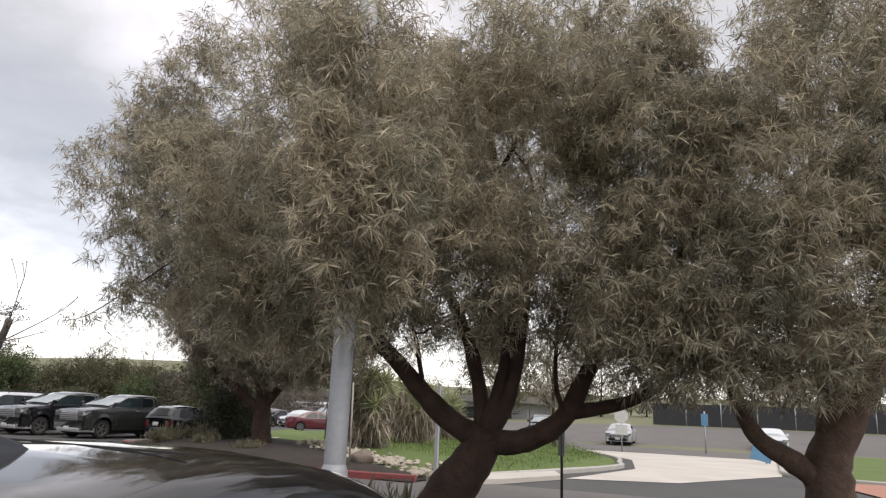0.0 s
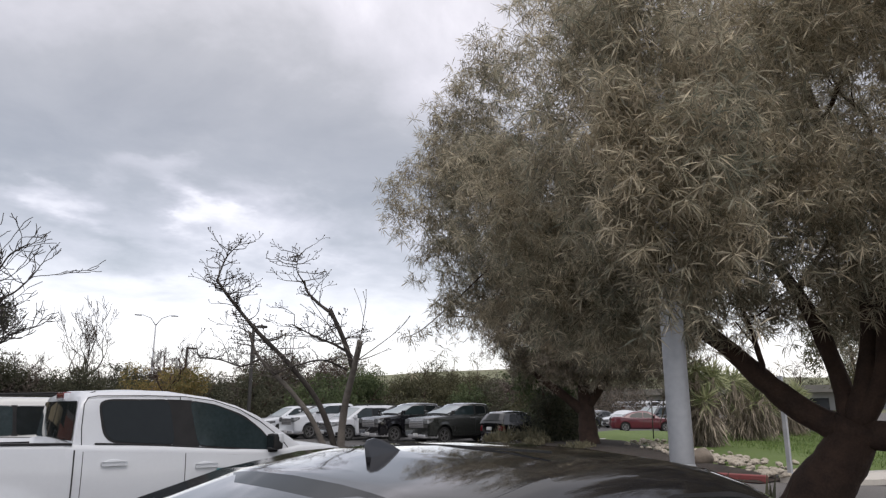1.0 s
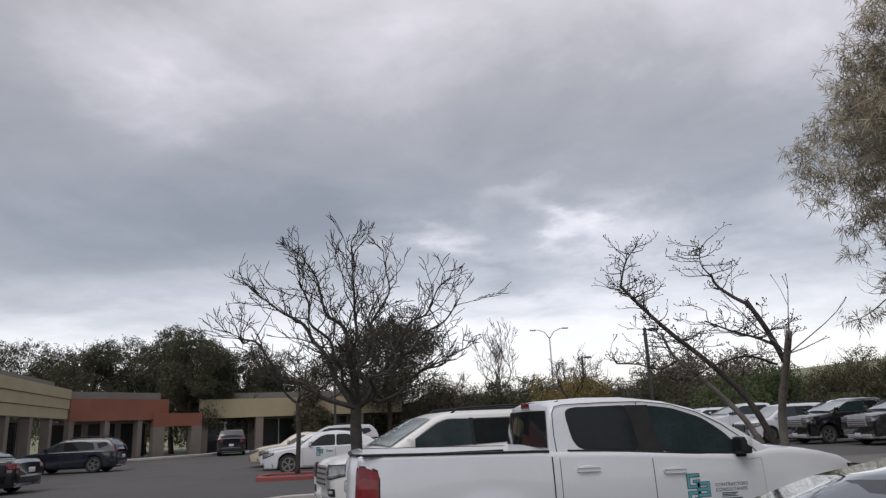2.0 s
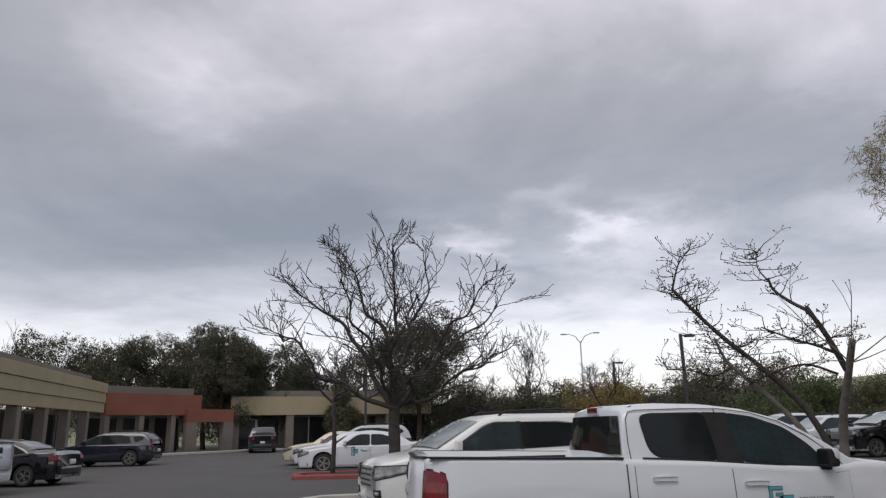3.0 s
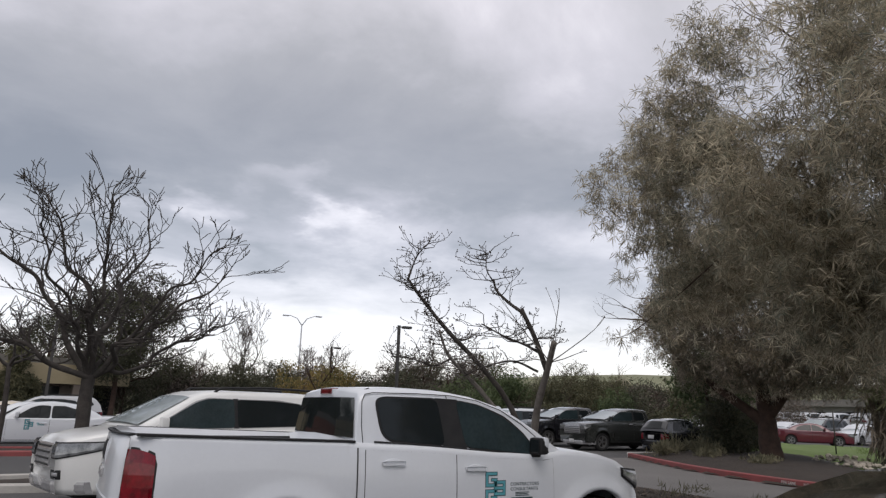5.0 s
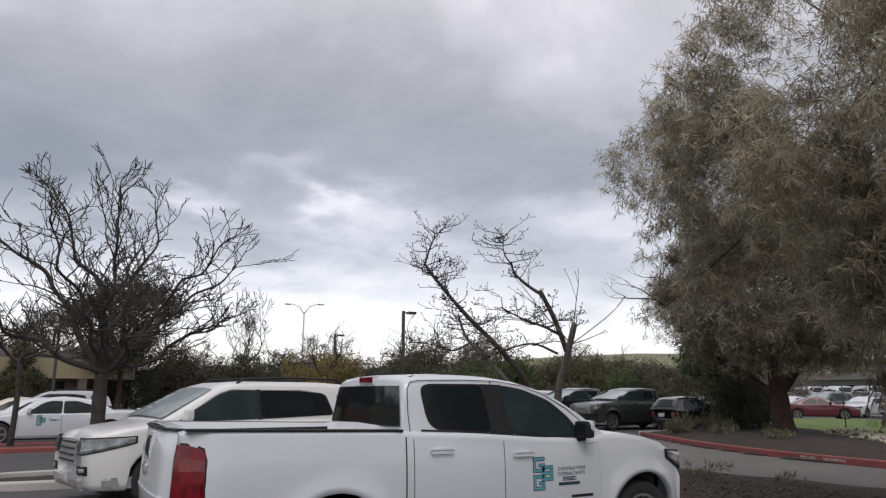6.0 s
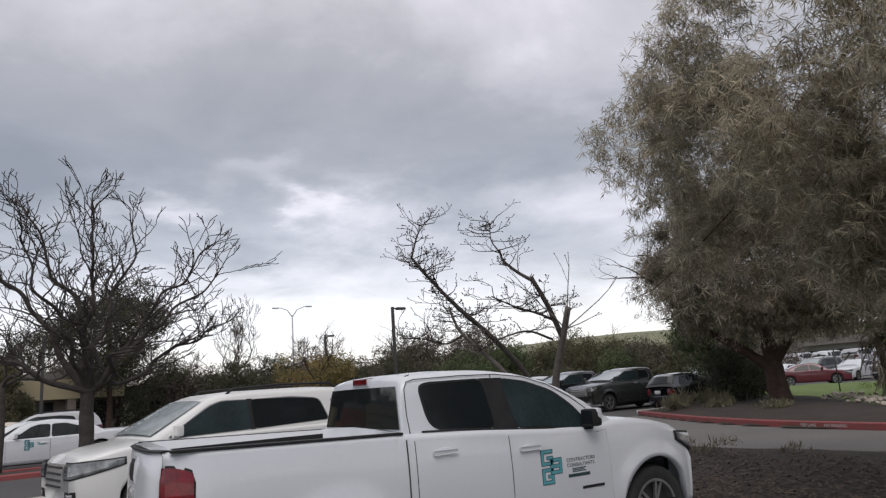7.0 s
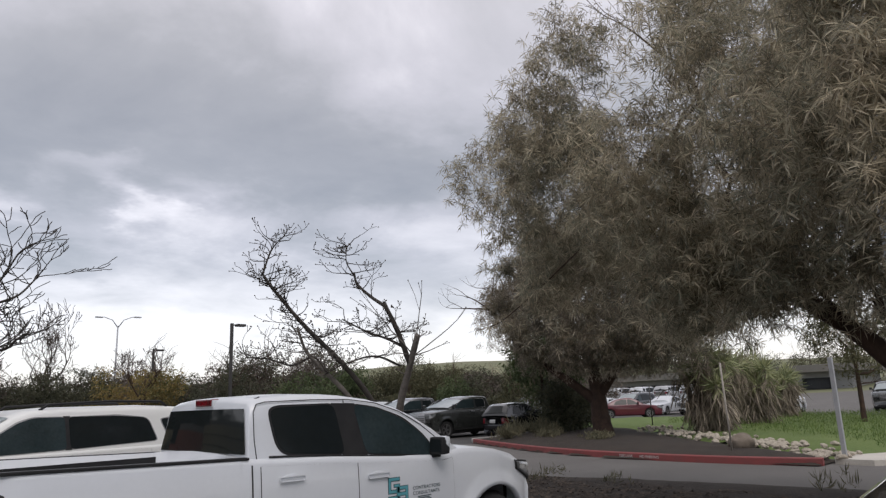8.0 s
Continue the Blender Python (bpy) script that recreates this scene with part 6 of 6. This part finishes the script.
stake = thing("tree_stake", "thin leaning pale wooden stake", "stake", at=pose(16.6, 3.2, 0.1))
tube("pole", [(0, 0, 0), (-0.05, 0.02, 2.3)], [0.024, 0.024], M["wood"], stake, 8)
post2 = thing("sign_post", "leaning grey square steel post", "post", at=pose(16.6, 0.65, 0.05))
part("post", boxed((-0.045, -0.045, 0), (0.045, 0.045, 2.3), 0.008), M["galv"], post2)
post3 = thing("sign_post", "thin dark steel post with a sign edge on", "post", at=pose(11.35, -4.05, 0.0))
tube("post", [(0, 0, 0), (0, 0, 1.95)], [0.022, 0.022], M["darkmetal"], post3, 8)
part("sign_plate", boxed((-0.02, -0.05, 1.1), (0.0, 0.05, 1.95), 0.004), M["galv"], post3)

stop = thing("stop_sign", "octagonal sign with a white plate, seen from behind", "road sign", at=pose(41.5, 0.9, 0.0))
tube("post", [(0, 0, 0), (0, 0, 2.4)], [0.035, 0.035], M["galv"], stop, 8)
bm = bmesh.new()
bmesh.ops.create_cone(bm, cap_ends=True, segments=8, radius1=0.41, radius2=0.41, depth=0.02,
                      matrix=Matrix.Translation((-0.05, 0, 2.0)) @ Matrix.Rotation(math.pi / 2, 4, "Y") @ Matrix.Rotation(math.pi / 8, 4, "Z"))
part("octagon", bm, M["signwhite"], stop)
part("plate", boxed((-0.06, -0.34, 0.95), (-0.04, 0.34, 1.5), 0.01), M["signwhite"], stop)
blue = thing("street_sign", "small blue sign on a grey post", "road sign", at=pose(46, -3.2, -0.1))
tube("post", [(0, 0, 0), (0, 0, 2.6)], [0.05, 0.05], M["galv"], blue, 8)
part("plate", boxed((-0.08, -0.2, 1.75), (-0.05, 0.2, 2.45), 0.01), M["blue"], blue)
blue2 = thing("blue_sign", "tilted bright blue board by the verge", "sign", at=pose(37.5, -6.3, 0.05))
part("board", boxed((-0.03, -0.45, 0.1), (0.03, 0.45, 0.85), 0.02, Matrix.Rotation(0.25, 4, "X")), M["blue"], blue2)
tube("leg", [(0, -0.3, -0.05), (0, -0.3, 0.5)], [0.02, 0.02], M["darkmetal"], blue2, 6)

double = thing("street_lamp", "tall street lamp with two curved arms", "street lamp", at=pose(23.4, 70.0, 0.0))
tube("shaft", [(0, 0, 0), (0, 0, 10.6)], [0.12, 0.07], M["galv"], double, 10)
for sg in (-1, 1):
    tube("arm", [(0, 0, 10.4), (sg * 0.5, -sg * 0.2, 11.2), (sg * 1.2, -sg * 0.5, 11.5), (sg * 1.7, -sg * 0.7, 11.5)], [0.05, 0.045, 0.04, 0.04], M["galv"], double, 6)
    part("lamp_head", boxed((sg * 1.7 - 0.35, -sg * 0.7 - 0.12, 11.42), (sg * 1.7 + 0.35, -sg * 0.7 + 0.12, 11.56), 0.04), M["galv"], double)


def shoebox(x, y, h, label):
    r = thing("street_lamp", label, "street lamp", "lot lamps", at=pose(x, y, ground_z(x, y)))
    part("shaft", boxed((-0.09, -0.09, 0), (0.09, 0.09, h), 0.01), M["darkmetal"], r)
    part("arm", boxed((0, -0.04, h - 0.15), (0.5, 0.04, h - 0.07), 0.005), M["darkmetal"], r)
    part("lamp_head", boxed((0.3, -0.2, h - 0.2), (0.95, 0.2, h - 0.03), 0.03), M["darkmetal"], r)


shoebox(20.7, 38.8, 7.4, "dark lot lamp with a flat box head")
shoebox(24.2, 62.0, 7.6, "dark lot lamp above the wood")
shoebox(-0.6, 45.0, 6.5, "grey lamp post before the shop wing")

# lettering on the kerb
def kerb_words(words, x, y, size=0.1):
    """Words on the road face of the red kerb, along its line at x, y."""
    pts = [Vector((p[0], p[1])) for p in red_line]
    i = min(range(1, len(pts) - 1), key=lambda k: (pts[k] - Vector((x, y))).length)
    d = (pts[i + 1] - pts[i - 1]).normalized()
    if d.y > 0:
        d = -d
    road = Vector((d.y, -d.x))
    q = pts[i] + d * (Vector((x, y)) - pts[i]).dot(d) + road * 0.112
    cu = bpy.data.curves.new("kerb_lettering", "FONT")
    cu.body, cu.size, cu.extrude, cu.align_x = words, size, 0.001, "CENTER"
    cu.materials.append(M["whiteline"])
    ob = tagged(new("kerb_lettering", cu), "worn white lettering on the red kerb", "lettering", kind="structure")
    ob.matrix_world = Matrix.Translation((q.x, q.y, 0.075)) @ Matrix.Rotation(math.atan2(d.y, d.x), 4, "Z") @ Matrix.Rotation(math.pi / 2, 4, "X")


kerb_words("FIRE LANE", 15.93, 5.72)
kerb_words("NO PARKING", 15.81, 4.98)


# ---------------------------------------------------------------- planting details
def tuft(x, y, z, h, n, seed, material, name, label, spread=0.35, wide=0.012):
    r2 = np.random.default_rng(seed)
    root = thing(name, label, "plant", at=pose(x, y, z))
    c = [(r2.normal() * spread * 0.5, r2.normal() * spread * 0.5, abs(r2.normal()) * h * 0.35) for k in range(n)]
    leaves("foliage", c, material, root, r2, 9, (h * 0.3, h * 0.7), wide, -0.7, 0.03)
    return root


for i, (x, y, h) in enumerate([(11.0, 4.4, 0.35), (10.7, 1.6, 0.5), (10.3, 2.4, 0.4), (11.0, 0.0, 0.45), (11.1, -0.9, 0.55), (10.4, 4.9, 0.5), (9.8, 3.9, 0.45), (8.7, 2.3, 0.5), (9.6, 5.6, 0.3), (8.2, 4.2, 0.35)][::2]):
    tuft(x, y, 0.16, h * 0.55, 9, 400 + i, M["weed"], "weed_tuft", "straggly olive weed in the mulch", 0.3)
for i, (x, y, h) in enumerate([(20.6, 14.0, 0.75), (21.6, 13.2, 0.7), (21.0, 12.4, 0.6), (22.3, 14.4, 0.7), (19.9, 11.6, 0.35), (19.0, 8.8, 0.3), (20.2, 9.6, 0.35), (19.4, 13.2, 0.6)]):
    tuft(x, y, 0.28, h * 0.62, 60, 420 + i, M["weed"], "low_shrub", "low dry olive shrub on the verge", 0.42, 0.022)
plant = tuft(6.75, -3.45, 0.15, 0.62, 50, 450, M["leaf_dark"], "leafy_plant", "dark leafy plant with pinkish tips by the pole", 0.35, 0.03)


def yucca(x, y, h, seed, label):
    r1, r2 = random.Random(seed), np.random.default_rng(seed)
    root = thing("yucca", label, "plant", "yuccas", at=pose(x, y, 0.2))
    heads, thatch = [], []
    for k in range(10):
        a = r1.uniform(0, 6.28)
        t = (math.cos(a) * r1.uniform(0.2, 1.2), math.sin(a) * r1.uniform(0.2, 1.2), h * r1.uniform(0.5, 0.95))
        b = (t[0] * 0.35, t[1] * 0.35, 0.0)
        tube("stem", [b, (t[0] * 0.8, t[1] * 0.8, t[2] * 0.5), t], [0.13, 0.12, 0.09], M["thatch"], root, 8)
        heads.append(t)
        for j in range(42):
            u = r1.uniform(0.05, 0.85)
            thatch.append((b[0] + (t[0] - b[0]) * u + r1.gauss(0, 0.2), b[1] + (t[1] - b[1]) * u + r1.gauss(0, 0.2), t[2] * u + 0.1))
    leaves("thatch", thatch, M["thatch"], root, r2, 8, (0.35, 0.75), 0.03, 1.0, 0.08)
    leaves("leaf_head", heads, M["yucca"], root, r2, 120, (0.45, 0.85), 0.03, -0.1, 0.08)


yucca(25.2, 7.9, 3.3, 501, "big clump of yucca with hanging dead leaves")
yucca(29.8, 8.4, 2.9, 502, "yucca clump farther back on the lawn")
yucca(36.5, 9.8, 2.7, 503, "yucca clump with pale dead thatch")
leafy("lawn_tree", "small grey tree with wispy crown on the lawn", 31.0, 4.4, 5.6, 4.0, M["leaf_olive"], 510, z0=0.2, count=420, leaf=(0.15, 0.3), wide=0.03, low=-0.4)
leafy("lawn_tree", "wispy tree beside the stop sign", 36.5, 3.4, 6.0, 4.0, M["leaf_far"], 511, z0=0.2, count=420, leaf=(0.15, 0.3), wide=0.03, low=-0.4)
for i, (x, y) in enumerate(((30.5, 13.6), (33.0, 12.0), (36.0, 4.6))):
    st = thing("tree_stake", "dark steel tree stake on the lawn", "stake", "lawn stakes", at=pose(x, y, 0.2))
    tube("pole", [(0, 0, 0), (0.02, 0, 1.9)], [0.03, 0.03], M["darkmetal"], st, 6)

boulder = bmesh.new()
bmesh.ops.create_icosphere(boulder, subdivisions=3, radius=1.0)
for v in boulder.verts:
    v.co = Vector((v.co.x * 0.62, v.co.y * 0.5, v.co.z * 0.42)) * (1 + 0.22 * noise.noise(v.co * 1.6))
bo = tagged(part("boulder", boulder, M["boulder"], smooth=True), "brown rounded boulder beside the rock swale", "boulder")
bo.matrix_world = pose(17.5, 3.35, 0.36, 0, 0, 30) @ Matrix.Diagonal((0.62, 0.62, 0.62, 1))

# ---------------------------------------------------------------- shop building
shop = thing("shop_building", "low tan and terracotta shop building with dark recessed glazing", "building", at=pose(0, 0, 0))


def wall_run(a, b, parts):
    """Boxes along the line a to b; each part: name, t0, t1, z0, z1, out0, out1, material. out is measured towards the lot."""
    a, b = Vector((*a, 0)), Vector((*b, 0))
    d = (b - a)
    ln = d.length
    d.normalize()
    m = Matrix.Translation(a) @ Matrix.Rotation(math.atan2(d.y, d.x), 4, "Z")
    for name, t0, t1, z0, z1, o0, o1, material in parts:
        part(name, boxed((t0 * ln if t0 <= 1 else t0, -o1, z0), (t1 * ln if t1 <= 1 else t1, -o0, z1), 0.012, m), material, shop)


def shop_front(a, b, color, bays, z_eave=2.75, z_top=4.35, panel_rows=3, depth=0.0):
    ps = []
    for k in range(panel_rows):
        h = (z_top - z_eave) / panel_rows
        ps.append(("parapet_panel", 0.0, 1.0, z_eave + k * h + 0.012, z_eave + (k + 1) * h - 0.012, 0.0, 0.55 + 0.06 * k, color))
    ps.append(("roof_edge", 0.0, 1.0, z_top + 0.0, z_top + 0.5, -3.0, -0.4, M["roofing"]))
    ps.append(("back_wall", 0.0, 1.0, 0.0, z_eave, -2.2, -1.9, M["pillar"]))
    n = bays
    for k in range(n):
        ps.append(("pillar", (k + 0.02) / n, (k + 0.16) / n, 0.0, z_eave + 0.01, 0.0, 0.5, M["pillar"]))
        ps.append(("shop_window", (k + 0.18) / n, (k + 0.98) / n, 0.15, z_eave - 0.15, -1.89, -1.86, M["dkglass"]))
        ps.append(("mullion", (k + 0.57) / n, (k + 0.59) / n, 0.15, z_eave - 0.15, -1.85, -1.79, M["alu"]))
    wall_run(a, b, ps)


shop_front((-14.8, 12), (-18.3, 42.5), M["stucco"], 8, 2.85, 4.75)
shop_front((-18.1, 42.9), (-13.4, 49.2), M["terracotta"], 3, 2.7, 4.2, 1)
wall_run((-14.4, 48.4), (-11.6, 51.2), [("entry_parapet", 0.0, 1.0, 2.2, 3.15, 0.6, 1.1, M["terracotta"]), ("pillar", 0.0, 0.22, 0, 2.21, 0.6, 1.1, M["pillar"]), ("pillar", 0.78, 1.0, 0, 2.21, 0.6, 1.1, M["pillar"])])
shop_front((-11.4, 51.9), (5.0, 57.4), M["stucco"], 4, 2.7, 4.2, 1)
wall_run((-11.4, 51.9), (5.0, 57.4), [("door_frame", 0.035, 0.045, 0, 2.45, -0.4, -0.3, M["alu"]), ("door_frame", 0.12, 0.13, 0, 2.45, -0.4, -0.3, M["alu"]), ("door_frame", 0.035, 0.13, 2.35, 2.45, -0.4, -0.29, M["alu"]),
                                         ("glass_door", 0.046, 0.119, 0.05, 2.34, -0.38, -0.34, M["dkglass"])])
sheet("pavement_shop", [(-14.2, 12), (-17.4, 42), (-10.4, 48.8), (-9.8, 50.6), (5, 56.6), (5, 55.4), (-9, 49.8), (-9.6, 48), (-16.0, 41.4), (-12.8, 12)], 0.14, M["kerb"], "grey concrete walk along the shop front", "walk", thick=0.12)

# ---------------------------------------------------------------- far side: warehouse, fence, street
wh = thing("warehouse_building", "long low pale grey building beyond the far lot", "building", at=pose(0, 0, 0))
wz = ground_z(82, 40) - 1.1
part("wall", boxed((82, 20, wz - 0.5), (92, 74, wz + 3.2), 0.02), M["wallgrey"], wh)
part("roof", boxed((80.5, 19, wz + 3.2), (93, 75, wz + 4.0), 0.05), M["roofing"], wh)
for i in range(12):
    part("window", boxed((81.9, 22 + i * 4.1, wz + 0.4), (82.0, 25 + i * 4.1, wz + 2.6), 0.02), M["dkglass"], wh)
fence = thing("screen_fence", "long black screened fence across the street", "fence", at=pose(0, 0, 0))
fz = ground_z(78, -8)
for i in range(12):
    part("panel", boxed((78, -36 + i * 3.4, fz), (78.05, -36 + i * 3.4 + 3.3, fz + 2.2), 0.01), M["screen"], fence)
    tube("post", [(78, -36 + i * 3.4 - 0.05, fz), (78, -36 + i * 3.4 - 0.05, fz + 2.35)], [0.05, 0.05], M["galv"], fence, 6)
for i in range(14):
    leafy("shrub_tree", "tree beyond the street", 92 + rw.uniform(-4, 6), -44 + i * 5.2, rw.uniform(4.5, 7.5), rw.uniform(5, 8), M[rw.choice(["leaf_dark", "leaf_olive", "brush"])], 600 + i, group="trees beyond the street", low=1, count=500)
for i in range(10):
    leafy("shrub_tree", "tree behind the warehouse", 100 + rw.uniform(-3, 6), 12 + i * 6.5, rw.uniform(5.0, 7.0), rw.uniform(6, 9), M[rw.choice(["leaf_dark", "leaf_olive"])], 630 + i, group="trees beyond the street", low=1, count=500)

# ---------------------------------------------------------------- mulch chips, grass blades and swale stones
rs = np.random.default_rng(31)
V, F = [], []
for i in range(20000):
    x, y = rs.uniform(5.9, 11.45), rs.uniform(-3.5, 6.5)
    a, l, w = rs.uniform(0, 6.28), rs.uniform(0.015, 0.05), rs.uniform(0.006, 0.016)
    z = 0.19 * (1 - math.exp(-max(0.0, 11.5 - x) / 0.7)) + rs.uniform(0.0, 0.015)
    c, s_, t = math.cos(a), math.sin(a), rs.uniform(-0.3, 0.3)
    b = len(V)
    for u, v in ((-1, -1), (1, -1), (1, 1), (-1, 1)):
        V.append((x + u * l * c - v * w * s_, y + u * l * s_ + v * w * c, z + u * l * t))
    F.append((b, b + 1, b + 2, b + 3))
tagged(part_data("mulch_chips", V, F, M["chip"]), "loose bark chips on the mulch bed", "mulch", kind="stuff")
gb = [(x, y, 0.24) for x, y in zip(rs.uniform(19.5, 42, 9000), rs.uniform(-1.2, 14, 9000)) if y < (x - 18.9) * 1.05 and y > -0.6 + max(0, x - 30) * 0.45]
tagged(leaves("grass_blades", gb, M["blade"], None, rs, 6, (0.05, 0.12), 0.012, -0.9, 0.1), "short bright green grass blades", "grass", kind="stuff")

swale = thing("rock_swale", "strip of pale rounded rocks between mulch and lawn", "rocks", at=pose(0, 0, 0), kind="structure")
stones = []
for k in range(5):
    bm = bmesh.new()
    bmesh.ops.create_icosphere(bm, subdivisions=1, radius=1.0)
    for v in bm.verts:
        v.co = Vector((v.co.x, v.co.y * 0.75, v.co.z * 0.55)) * (1 + 0.35 * noise.noise(v.co * 1.3 + Vector((k * 9, 0, 0))))
    me = bpy.data.meshes.new("stone")
    bm.to_mesh(me)
    bm.free()
    me.materials.append(M["stone"])
    stones.append(me)
line = smooth_line([(16.9, 0.9), (18.3, 2.9), (20.2, 5.2), (23.4, 8.5), (26.6, 11.5)], 12)
for i in range(280):
    u = (i / 280) ** 1.3 * (len(line) - 1.01)
    p = Vector(line[int(u)]).lerp(Vector(line[int(u) + 1]), u - int(u))
    o = new("stone", stones[i % 5])
    o.parent = swale
    q = rs.uniform(0.055, 0.15)
    o.matrix_local = pose(p.x + rs.normal() * 0.4, p.y + rs.normal() * 0.32, 0.3 - 0.12 * (u < 6), rs.uniform(-20, 20), rs.uniform(-20, 20), rs.uniform(0, 360)) @ Matrix.Diagonal((q, q, q, 1))
